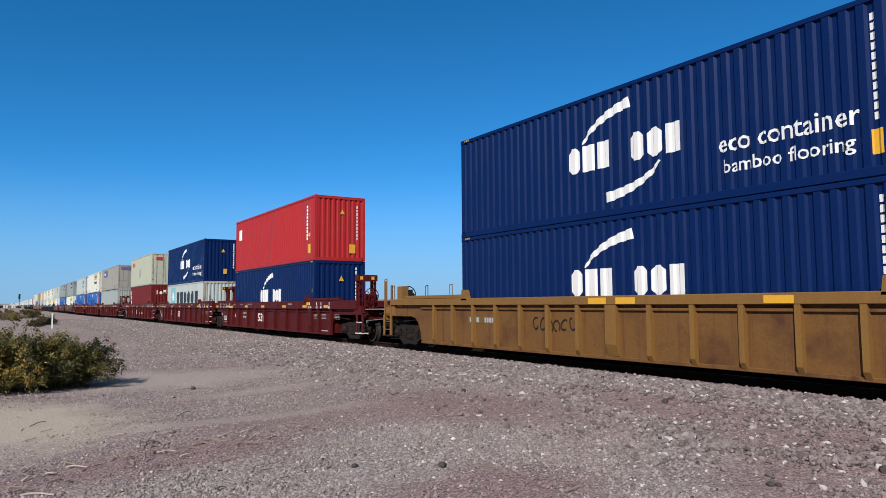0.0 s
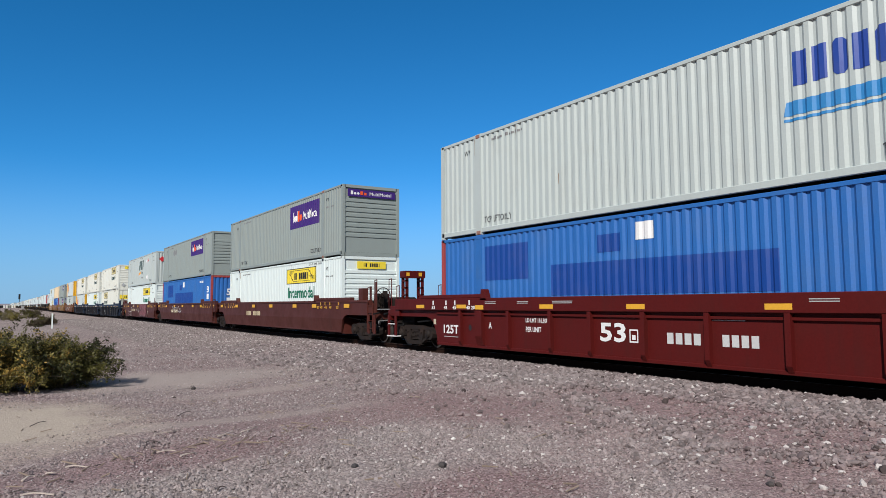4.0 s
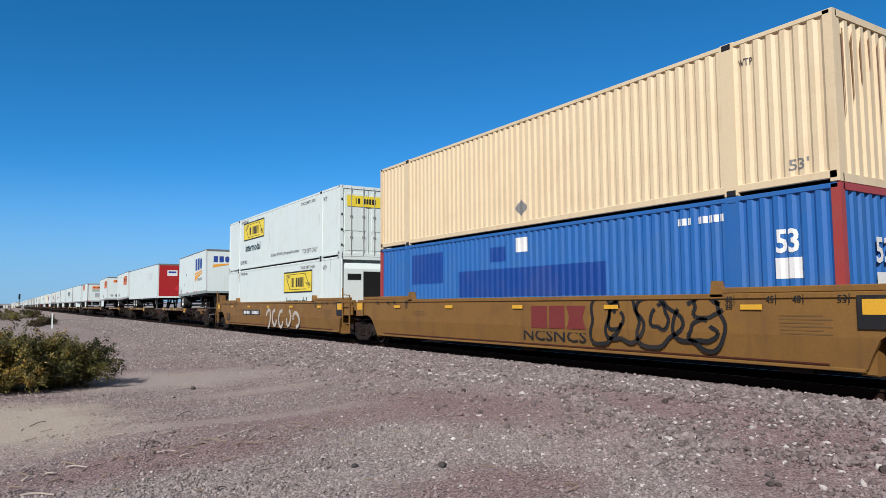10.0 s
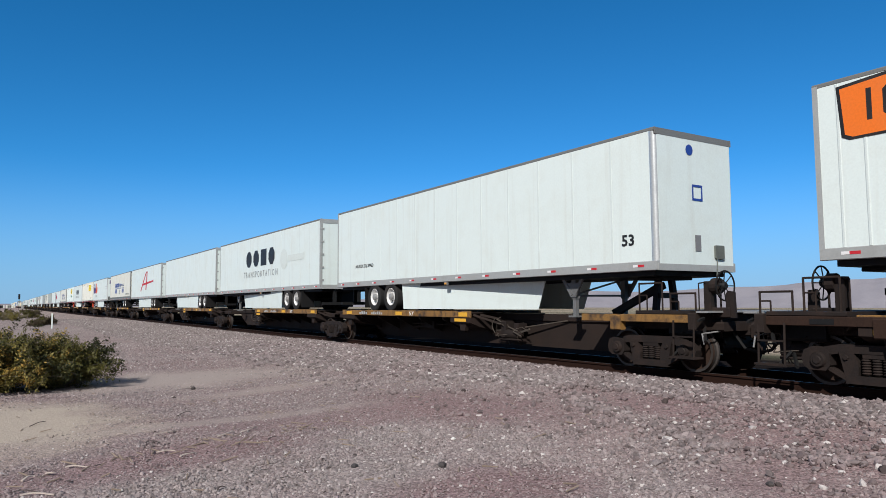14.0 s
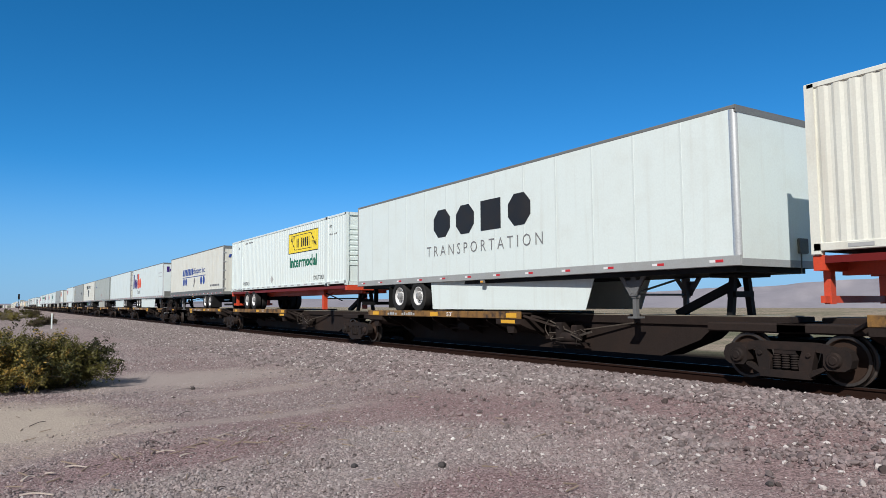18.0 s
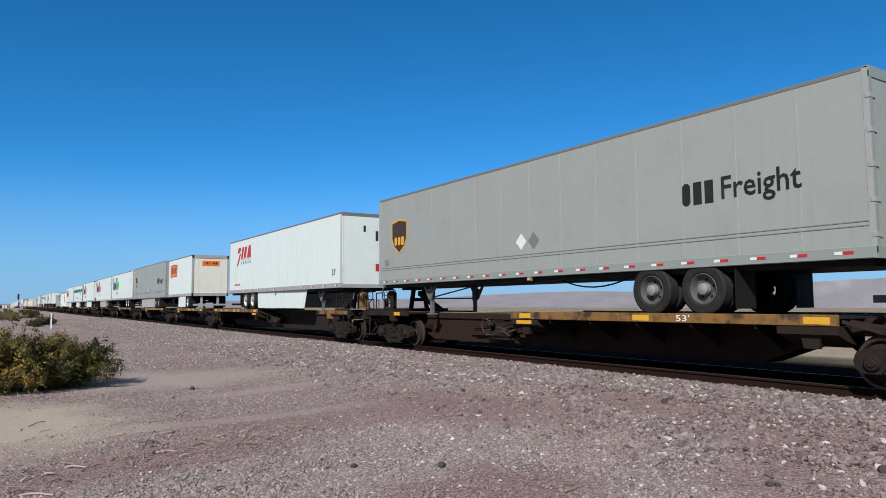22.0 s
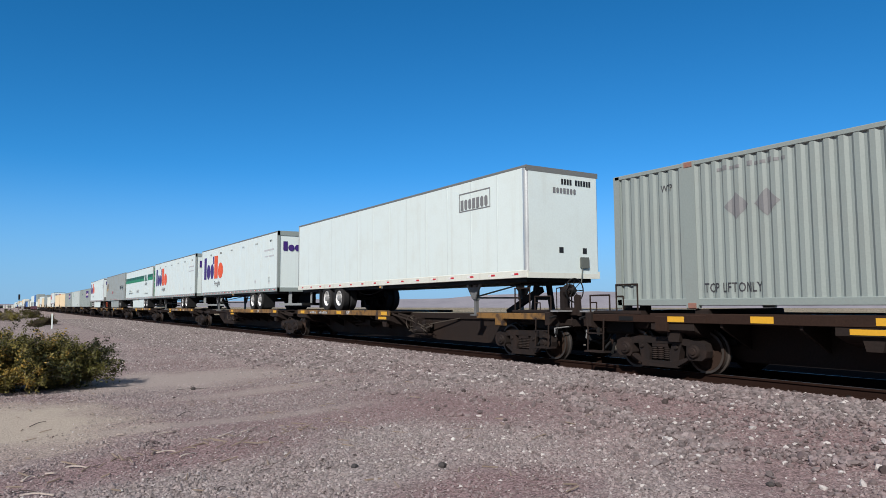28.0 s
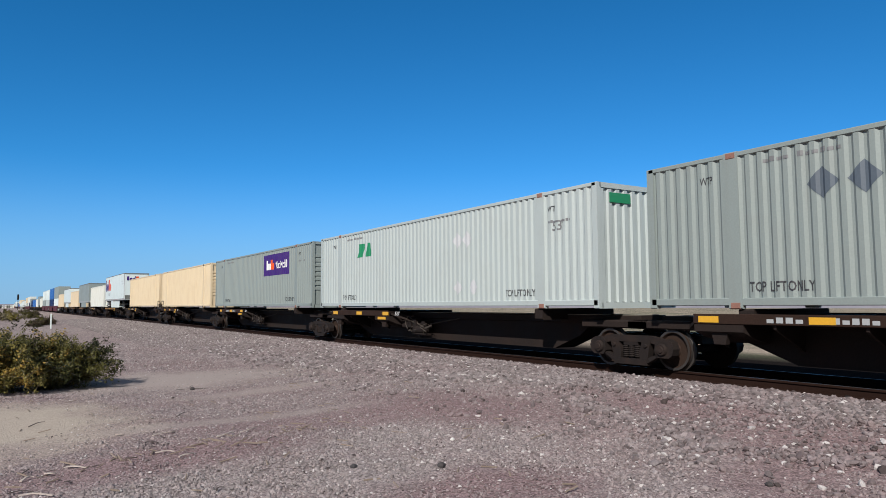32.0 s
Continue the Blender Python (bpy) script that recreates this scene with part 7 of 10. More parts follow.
def chassis(L, z0):
    """An orange-red skeletal container chassis with tandem wheels at its trailing end."""
    t = thing("container_chassis", "orange-red steel container chassis with black tyres", "chassis", "chassis")
    deck = 1.16
    part("beams", Shape().box(-0.55, -0.4, 0.1, L - 0.1, z0 - 0.32, z0).box(0.4, 0.55, 0.1, L - 0.1, z0 - 0.32, z0), ORANGE_STEEL, t)
    part("bolster", Shape().box(-1.25, 1.25, 0.0, 0.2, z0 - 0.2, z0).box(-1.25, 1.25, L - 0.2, L, z0 - 0.25, z0), ORANGE_STEEL, t)
    part("side_rail", Shape().box(-1.26, -1.2, 0.2, L - 0.2, z0 - 0.13, z0 - 0.01), MAROON, t)
    for y in (L - 3.0, L - 4.2):
        for sx in (-1, 1):
            wheel_parts(t, sx * 1.27, y, deck + 0.5, RIM_WHITE, sx)
    part("suspension", Shape().box(-0.6, 0.6, L - 4.9, L - 2.4, deck + 0.5, z0 - 0.3), BLACK, t)
    part("rear_guard", Shape().box(-1.15, 1.15, L - 0.12, L - 0.04, deck + 0.22, deck + 0.34).box(-1.0, -0.85, L - 0.14, L - 0.02, deck + 0.2, z0 - 0.2).box(0.85, 1.0, L - 0.14, L - 0.02, deck + 0.2, z0 - 0.2), ORANGE_STEEL, t)
    leg = Shape()
    for sx in (-1, 1):
        leg.box(sx * 0.95 - 0.09, sx * 0.95 + 0.09, 2.85, 3.03, deck + 0.04, z0 - 0.1)
        leg.bar((sx * 0.95, 2.94, deck + 0.5), (sx * 0.5, 2.94, z0 - 0.2), 0.05, 0.05)
    part("landing_gear", leg, ORANGE_STEEL, t, "orange-red landing legs")
    part("leg_brace", Shape().bar((-0.95, 2.94, deck + 0.4), (-0.5, 3.9, z0 - 0.2), 0.05, 0.05).bar((-0.95, 2.94, deck + 0.5), (0.95, 2.94, deck + 0.5), 0.05, 0.05).bar((-0.95, 2.94, z0 - 0.25), (-0.6, 1.9, deck + 0.4), 0.04, 0.04), BLACK, t)
    return t


def far_container(label, paint):
    c = thing("shipping_container", label, "container", "far containers")
    for sx in (-1, 1):
        part("side_panel", cached(("far_box_side", sx), lambda sx=sx: corrugated(0.1, 16.05, 0.18, 2.81, sx * 1.28, sx, 0.6, 0.03)), paint, c)
    part("frame", cached(("far_box_frame",), lambda: Shape().box(-1.29, 1.29, 0.02, 16.13, 0.0, 0.19).box(-1.29, 1.29, 0.02, 16.13, 2.8, 2.896).box(-1.29, 1.29, 0, 0.14, 0.1, 2.85).box(-1.29, 1.29, 16.0, 16.15, 0.1, 2.85)), paint, c)
    return c


def far_trailer(label, paint):
    t = thing("semi_trailer", label, "trailer", "far trailers")
    part("body", cached(("far_van",), lambda: Shape().cbox(-1.29, 1.29, 0, 16.15, 2.25, 4.9, 0.02)), paint, t)
    part("top_rail", cached(("far_van_top",), lambda: Shape().box(-1.3, 1.3, -0.01, 16.16, 4.88, 5.02)), ALU_DARK, t)
    part("bottom_rail", cached(("far_van_low",), lambda: Shape().box(-1.3, 1.3, -0.01, 16.16, 2.02, 2.26)), ALU, t)

    def gear():
        s = Shape()
        for y in (13.0, 14.25):
            s.lathe([(-1.28, 0.0), (-1.28, 0.5), (-0.7, 0.5), (-0.7, 0.0)], "x", (0, y, 1.66), 14).lathe([(1.28, 0.0), (1.28, 0.5), (0.7, 0.5), (0.7, 0.0)], "x", (0, y, 1.66), 14)
        return s.box(-0.9, -0.75, 2.8, 2.95, 1.17, 2.1).box(0.75, 0.9, 2.8, 2.95, 1.17, 2.1)
    part("running_gear", cached(("far_gear",), gear), RUBBER, t)
    part("side_skirt", cached(("far_skirt",), lambda: Shape().box(-1.27, -1.25, 4.2, 11.8, 1.25, 2.1)), paint, t)
    return t
# ---- the train ----
L40, L53, PUP = 12.192, 16.154, 8.53
LOW, MID = 0.442, 3.338


def parcel_shapes(u, v, w, h):
    """Plain bars, discs and a block in two colours."""
    f = lambda a, b, c, d: rect(u + a * w, v + b * h, u + c * w, v + d * h)
    first = [f(0.0, 0.0, 0.13, 1.0)] + disc(u + 0.245 * w, v + 0.33 * h, 0.095 * w, 0.34 * h) + disc(u + 0.44 * w, v + 0.33 * h, 0.09 * w, 0.34 * h) + [f(0.48, 0.66, 0.54, 1.0)]
    second = [f(0.555, 0.0, 0.73, 1.0)] + disc(u + 0.87 * w, v + 0.33 * h, 0.125 * w, 0.34 * h)
    return first, second


def parcel_mark(t, L, second=P_ORANGE, z=0.0, u=0.5, sub="Ground", k=1.0):
    """A two-colour carrier's mark as plain shapes, with the division's name beneath."""
    v0, v1 = 3.27 + z, 4.71 + z
    a, b = parcel_shapes(u, v0, 4.7 * k, v1 - v0)
    decal(t, "mark", a, P_PURPLE, L, label="purple block mark")
    decal(t, "mark", b, second, L, label="bright block mark")
    words(t, sub, u + 2.62 * k, v0 - 0.55, 1.45 * k, 0.4, P_GREY, L)


def end_mark(t, v=4.2, w=1.7, second=P_ORANGE, u=0.28):
    a, b = parcel_shapes(u, v, w, 0.46)
    decal(t, "mark", a, P_PURPLE, proud=0.03)
    decal(t, "mark", b, second, proud=0.03)


def multi_panel(c, L, u0=10.06, v0=1.58, w=3.68, h=1.06, faded=False):
    """The purple panel of a container fleet."""
    ground_ = flat("faded_purple", (0.13, 0.10, 0.24)) if faded else P_PURPLE
    decal(c, "panel", [rect(u0, v0, u0 + w, v0 + h)], ground_, L, proud=0.005, label="purple panel")
    a, b = parcel_shapes(u0 + 0.12 * w, v0 + 0.28 * h, 0.32 * w, 0.46 * h)
    decal(c, "mark", a + (b if faded else []), P_WHITE, L, proud=0.009)
    if not faded:
        decal(c, "mark", b, P_ORANGE, L, proud=0.009)
        words(c, "MultiModal", u0 + 0.48 * w, v0 + 0.3 * h, 0.44 * w, 0.36 * h, P_WHITE, L)


def multi_end(c, v=2.42):
    decal(c, "panel", [rect(0.22, v, 2.4, v + 0.3)], P_PURPLE, proud=0.012)
    decal(c, "mark", blocks(0.34, v + 0.08, 0.76, v + 0.23, "#oo", 0.3), P_WHITE, proud=0.016)
    decal(c, "mark", blocks(0.76, v + 0.08, 1.08, v + 0.23, "#L", 0.3), P_ORANGE, proud=0.016)
    words(c, "MultiModal", 1.2, v + 0.08, 1.0, 0.14, P_WHITE, proud=0.016)


def scroll_panel(c, L, u0=9.75, v0=1.92, w=3.62, h=0.7, word=True, old=False, plain=False):
    """A yellow scroll panel with a row of black blocks and the word below it."""
    yel = flat("aged_yellow", (0.69, 0.59, 0.27)) if old else P_YELLOW
    if plain:
        decal(c, "panel_border", [rect(u0, v0, u0 + w, v0 + h)], P_BLACK, L, proud=0.004)
        decal(c, "panel", [rect(u0 + 0.07, v0 + 0.07, u0 + w - 0.07, v0 + h - 0.07)], yel, L, proud=0.007, label="yellow panel with a black border")
    else:
        decal(c, "panel", [rect(u0, v0, u0 + w, v0 + h)], yel, L, proud=0.005, label="yellow scroll panel")
        decal(c, "panel_border", ring(u0, v0, u0 + w, v0 + h, 0.035), P_BLACK, L, proud=0.007)
    lines = []
    for k in range(5):
        a = 0.22 + 0.055 * k
        lines.append(rect(u0 + 0.1 * w, v0 + (a + 0.4) * h, u0 + (0.19 + 0.02 * k) * w, v0 + (a + 0.42) * h))
        lines.append(rect(u0 + (0.86 - 0.02 * k) * w, v0 + a * h, u0 + 0.95 * w, v0 + (a + 0.02) * h))
    lines += [[(u0 + 0.1 * w, v0 + 0.7 * h), (u0 + 0.12 * w, v0 + 0.7 * h), (u0 + 0.25 * w, v0 + 0.15 * h), (u0 + 0.23 * w, v0 + 0.15 * h)],
              [(u0 + 0.76 * w, v0 + 0.85 * h), (u0 + 0.78 * w, v0 + 0.85 * h), (u0 + 0.92 * w, v0 + 0.3 * h), (u0 + 0.9 * w, v0 + 0.3 * h)],
              rect(u0 + 0.24 * w, v0 + 0.15 * h, u0 + 0.8 * w, v0 + 0.175 * h), rect(u0 + 0.2 * w, v0 + 0.85 * h, u0 + 0.77 * w, v0 + 0.875 * h)]
    decal(c, "scroll_pattern", lines, P_BLACK, L, proud=0.009)
    decal(c, "mark", blocks(u0 + 0.25 * w, v0 + 0.27 * h, u0 + 0.76 * w, v0 + 0.7 * h, "|#_HO#H|", 0.34), P_BLACK, L, proud=0.011)
    if word:
        words(c, "Intermodal", u0 + 0.06 * w, v0 - 0.66, 0.9 * w, 0.5, P_DKGREEN if old else P_FOREST, L)


def scroll_end(c, v=2.4, w=1.3, u=0.65, h=0.3, bleached=False):
    decal(c, "panel", [rect(u, v, u + w, v + h)], P_WHITE if bleached else P_YELLOW, proud=0.014, label="small bleached panel" if bleached else "small yellow panel")
    if bleached:
        decal(c, "panel_border", ring(u - 0.02, v - 0.02, u + w + 0.02, v + h + 0.02, 0.03), P_GREY, proud=0.016)
        r = random.Random(5)
        runs = []
        for k in range(16):
            q, top = r.choice((0.06, 0.4, 0.55, 1.2, 2.1, 2.45)) + r.uniform(-0.05, 0.07), r.choice((2.2, 1.9, 1.2, 2.3))
            w2, drop = r.uniform(0.008, 0.025), r.uniform(0.2, 0.9)
            runs.append([(q - w2, top), (q + w2, top), (q + 0.3 * w2, top - drop), (q - 0.3 * w2, top - drop)])
        decal(c, "rust_run", runs, flat("orange_rust", (0.42, 0.22, 0.09)), proud=0.012, label="rust runs")
        decal(c, "rust_patch", [rect(0.01, 0.02, 0.1, 0.3), rect(0.02, 2.5, 0.09, 2.8), rect(2.48, 0.02, 2.57, 0.4), rect(2.5, 2.4, 2.57, 2.75)], P_RUST, proud=0.006, label="rusted corners")
    decal(c, "mark", blocks(u + 0.2 * w, v + 0.25 * h, u + 0.8 * w, v + 0.75 * h, "|#_HO#H|", 0.34), P_BLACK, proud=0.018)


def lift_words(c, L, top=True):
    """Handling notes stencilled on domestic boxes."""
    words(c, "TOP LIFT ONLY", L - 3.45, 0.31, 1.2, 0.18, P_STENCIL, L)
    words(c, "TOP LIFT ONLY", 2.27, 0.31, 1.18, 0.18, P_STENCIL, L)
    words(c, "WTP", 1.3, 2.38, 0.28, 0.14, P_STENCIL, L)
    words(c, "WTP", L - 1.7, 2.38, 0.28, 0.14, P_STENCIL, L)
    decal(c, "number_mark", blocks(2.6, 2.6, 4.0, 2.69, "L#LL_#LL#LL"), P_GREY, L)
    decal(c, "number_mark", blocks(L - 1.7, 2.1, L - 0.9, 2.17, "L#LL_LL#L"), P_GREY, L)


def hazard(c, L, us, v, r=0.3, m=None):
    for u in us:
        decal(c, "placard_holder", diamond(u, v, r), m or P_PALE, L, label="diamond placard holder")


def rust_runs(c, L, seed, n=22, half=1.2955, m=None):
    """Thin runs of rust and dirt below the top rail, at posts and at seams."""
    r = random.Random(seed)
    runs = []
    for _ in range(n):
        u = r.choice((r.uniform(0.1, L - 0.1), r.choice((0.12, 1.85, 2.15, L - 2.15, L - 1.85, L - 0.12)) + r.uniform(-0.05, 0.05)))
        top, w, drop = r.choice((2.78, 2.78, r.uniform(0.5, 2.4))), r.uniform(0.006, 0.018), r.uniform(0.15, 0.7)
        runs.append([(u - w, top), (u + w, top), (u + 0.3 * w, max(0.24, top - drop)), (u - 0.3 * w, max(0.24, top - drop))])
    decal(c, "rust_run", runs, m or P_RUST, L, half=half, proud=0.003, label="thin rust runs")


def stack(s, lower, upper=None, mid=MID):
    for k, c in enumerate((lower, upper)):
        if c and s > 60 and c.children[0].material_slots[0].material in (WHITE, WHITE_OLD):
            rust_runs(c, L53 if s > 80 else L40, int(s) + k, 14, 1.2955 if s > 80 else 1.219, flat("brown_grime", (0.30, 0.21, 0.14)))
    roll(lower, s, LOW)
    if upper:
        roll(upper, s, mid + 0.012)


def swoosh(c, L, p0, p1, p2, w1=0.24, half=1.219):
    """A tapering arc along a bent line."""
    n, edge = 12, []
    for i in range(n + 1):
        f = i / n
        q = [(1 - f) ** 2 * a + 2 * f * (1 - f) * b + f * f * d for a, b, d in zip(p0, p1, p2)]
        g = Vector((2 * (1 - f) * (p1[0] - p0[0]) + 2 * f * (p2[0] - p1[0]), 2 * (1 - f) * (p1[1] - p0[1]) + 2 * f * (p2[1] - p1[1]))).normalized()
        w = 0.02 + (w1 / 2) * f ** 0.8
        edge.append(((q[0] - g.y * w, q[1] + g.x * w), (q[0] + g.y * w, q[1] - g.x * w)))
    decal(c, "swoosh", [[edge[i][0], edge[i + 1][0], edge[i + 1][1], edge[i][1]] for i in range(n)], P_WHITE, L, half=half, label="white swoosh")


def line_box(label, eco=False, low=False):
    """A navy 40-foot box with a white block mark between two arcs."""
    c = container(label, L40, NAVY, W=2.438, end="corr")
    decal(c, "mark", blocks(4.55, 1.12, 7.95, 1.74, "OHH_OOH", 0.3), P_WHITE, L40, half=1.219, label="white block mark")
    swoosh(c, L40, (5.1, 1.78), (5.45, 2.3), (6.55, 2.46), 0.2)
    swoosh(c, L40, (7.35, 1.02), (7.0, 0.55), (5.8, 0.42), 0.2)
    if eco:
        words(c, "eco container", 8.75, 0.88, 2.6, 0.34, P_WHITE, L40, half=1.219)
        words(c, "bamboo flooring", 8.85, 0.40, 2.4, 0.34, P_WHITE, L40, half=1.219)
    decal(c, "number_mark", [rect(11.55, 0.9 + 0.16 * i, 11.63, 1.02 + 0.16 * i) for i in range(11)], P_WHITE, L40, half=1.219)
    decal(c, "warning_sticker", [rect(11.5, 0.35, 11.68, 0.75), rect(11.8, 1.5, 11.95, 1.65)], P_TAPE, L40, half=1.219)
    decal(c, "number_mark", [rect(1.95, 0.9 + 0.16 * i, 2.03, 1.02 + 0.16 * i) for i in range(11)], P_WHITE, half=1.219, proud=0.004)
    decal(c, "warning_sticker", [rect(1.3, 0.5, 1.55, 0.85), [(1.15, 2.0), (1.4, 2.0), (1.27, 2.25)]], P_TAPE, half=1.219, proud=0.004)
    decal(c, "stripe_marks", [rect(0.05 + 0.1 * i, 2.83, 0.1 + 0.1 * i, 2.88) for i in range(4)] + [rect(11.75 + 0.1 * i, 2.82, 11.8 + 0.1 * i, 2.88) for i in range(4)], P_TAPE, L40, half=1.219)
    return c


def car_marks(car, style, unit=UNIT, panel=True, limit="", letter="A"):
    """Stencils on a well car's side: length scale, reflectors, load lines."""
    L = unit
    h = 1.472
    pale = P_WHITE if style in ("red", "navy") else P_TAPE if style == "brown" else P_BLACK
    decal(car, "reflector", [rect(u, 1.27, u + (0.42 if style in ("tan", "rust") else 0.5), 1.36 if style in ("tan", "rust") else 1.375 if style in ("red", "navy") else 1.42) for u in ((0.7, 3.7, 6.43, 10.0, 13.57, 16.2, L - 1.2) if style == "navy" else (3.1, 6.3, 9.55, 12.8, 16.14) if style in ("tan", "rust") else (0.8, 3.95, 7.1, 9.9, 13.2, L - 4.5, L - 1.2) if style != "red" else (0.55, 2.88, 6.58, 9.4, 12.56, 15.2, 17.6))] + ([rect(3.83, 1.24, 4.22, 1.36), rect(15.67, 1.38, 15.98, 1.5)] if style == "red" else []), P_TAPE, L, half=h, label="yellow reflective strips")
    if style in ("tan", "rust"):
        for text, u, z in (("40", 15.84, 1.41), ("20", 15.84, 1.29), ("45", 16.64, 1.41), ("48", 17.12, 1.41), ("53", 17.86, 1.41), ("53", 1.8, 1.41), ("48", 2.57, 1.41), ("45", 3.03, 1.41), ("40", 3.85, 1.41), ("20", 3.85, 1.29)):
            words(car, text, u, z, 0.15, 0.1, P_BLACK, L, half=h)
        decal(car, "scale_mark", [rect(u, 1.38, u + 0.015, 1.53) for u in (16.015, 16.815, 17.295, 18.035, 1.975, 2.745, 3.205, 4.025)], P_BLACK, L, half=h)
    else:
        decal(car, "scale_mark", [rect(u, 1.37, u + 0.07, 1.5) for u in ((1.7, 2.55, 3.05, 3.5, L - 1.77, L - 2.6, L - 3.1, L - 3.55) if style != "red" else (1.55, 2.28, 2.76, 3.5, 16.0, 16.8, 17.28, 18.14))], pale, L, half=h)
    if style in ("tan", "rust"):
        # end plates with tall reflectors, and fine print
        for y in (0.42, L - 1.42):
            decal(car, "end_plate", [rect(y - 0.28, 0.98, y + 0.32, 1.5)], P_BLACK if style == "tan" and y > 1 else CAR_YELLOW if style == "tan" else CAR_RUST, L, half=h, label="riveted end plate")
            decal(car, "reflector", [rect(y - 0.2, 1.2, y + 0.24, 1.44)], P_TAPE, L, half=h, proud=0.012, label="yellow reflector")
        decal(car, "stencil_line", [rect(u, 1.16 - 0.06 * k, u + 0.75 + 0.15 * (k % 2), 1.18 - 0.06 * k) for u in (L - 3.0, 4.35) for k in range(6 if u > 9 else 3)], flat("faded_brown", (0.16, 0.09, 0.03)), L, half=1.442)
        decal(car, "chord_line", [rect(2.2, 0.385, L - 2.2, 0.41)], CAR_BROWN, L, half=1.4, label="dark red line along the lower edge")
    if style == "red":
        decal(car, "stencil_line", [rect(u, 0.98 - 0.055 * k, u + 0.5, 0.995 - 0.055 * k) for u in (16.25, 17.1, 18.45) for k in range(4)], P_PALE, L, half=1.352)
        decal(car, "fine_print", [rect(u, z, u + w, z + 0.018) for u, w in ((4.3, 0.5), (7.05, 0.7), (13.35, 0.5), (5.7, 0.45)) for z in (1.4, 1.44)], P_PALE, L, half=h)
        decal(car, "end_plate", [rect(1.42, 0.78, 1.56, 0.94)], flat("pale_plate", (0.55, 0.5, 0.36)), L, half=1.352, label="small pale plate")
        for u in (3.4, 16.55):
            decal(car, "drain_hole", disc(u, 0.72, 0.075, 0.085, 14), P_BLACK, L, half=1.352, label="dark round hole")
        decal(car, "stencil_box", ring(9.36, 0.56, 9.6, 0.84, 0.03) + [rect(9.43, 0.62, 9.53, 0.72)], P_WHITE, L, half=1.352, label="small stencilled box")
    g = 1.352 if style not in ("brown", "rust", "tan") else 1.442
    if style in ("red", "navy"):
        words(car, "53", 8.5 if style == "red" else 12.3, 0.55, 0.76 if style == "red" else 0.6, 0.42 if style == "red" else 0.3, P_WHITE if style == "red" else flat("ochre_grey", (0.27, 0.22, 0.15)), L, half=g)
    ink = P_WHITE if style in ("red", "navy") else P_TAPE if style == "brown" else P_BLACK
    if style == "red":
        for text, u in (("53", 1.5), ("48", 2.19), ("45", 2.67), ("40", 3.38), ("20", 3.63), ("20", 15.83), ("40", 16.06), ("45", 16.75), ("48", 17.2), ("53", 18.06)):
            words(car, text, u, 1.24, 0.19, 0.105, ink, L, half=h)
    elif style not in ("tan", "rust"):
        words(car, "53      48   45   40 20", 1.68, 1.235, 2.2, 0.105, ink, L, half=h), words(car, "20 40   45   48      53", L - 3.92, 1.235, 2.2, 0.105, ink, L, half=h)
    nu = 10.32 if style == "red" else 4.48
    if style == "navy" or letter == "A" and style == "red":
        decal(car, "number_mark", blocks(nu + 0.0, 0.58, nu + 0.85, 0.8, "HHHH", 0.3) + blocks(nu + 1.27, 0.58, nu + 2.06, 0.8, "HHHH", 0.3), flat("stencil_white", (0.58, 0.58, 0.56)), L, half=g)
    if style in ("red", "navy"):
        words(car, "125T", 2.0, 0.52, 0.82, 0.26, P_WHITE, L, half=g) if style == "red" else words(car, "A", 4.0, 0.98, 0.12, 0.17, P_PALE, L, half=g)
        if style == "red":
            words(car, "LD LMT " + limit, 5.9, 0.9, 0.85, 0.13, P_WHITE, L, half=g), words(car, "PER UNIT", 5.9, 0.68, 0.6, 0.13, P_WHITE, L, half=g), words(car, letter, 4.3, 0.72, 0.14, 0.18, P_WHITE, L, half=g)
        decal(car, "load_bar", [rect(17.1, 0.3, 17.8, 0.34) if style == "red" else rect(4.2, 0.3, 4.75, 0.32), rect(2.0, 0.42, 2.8, 0.44), rect(11.3, 1.06, 12.1, 1.075), rect(11.3, 1.1, 12.1, 1.115)], P_PALE, L, half=g)
    elif style == "brown":
        decal(car, "number_mark", blocks(6.0, 0.86, 6.86, 1.08, "HHHH", 0.3) + blocks(7.18, 0.86, 8.39, 1.08, "HHHHHH", 0.3), flat("ivory", (0.6, 0.5, 0.3)), L, half=g)
    elif panel:
        decal(car, "number_panel", [rect(5.33, 0.87, 8.35, 1.15)], P_BLACK, L, half=g)
        decal(car, "number_mark", blocks(5.5, 0.92, 6.62, 1.09, "HHHH", 0.3) + blocks(6.95, 0.92, 8.15, 1.09, "HHHHHH", 0.3), P_WHITE, L, half=g, proud=0.01)
        words(car, "53", 2.05, 0.52, 0.75, 0.42, P_BLACK, L, half=g)


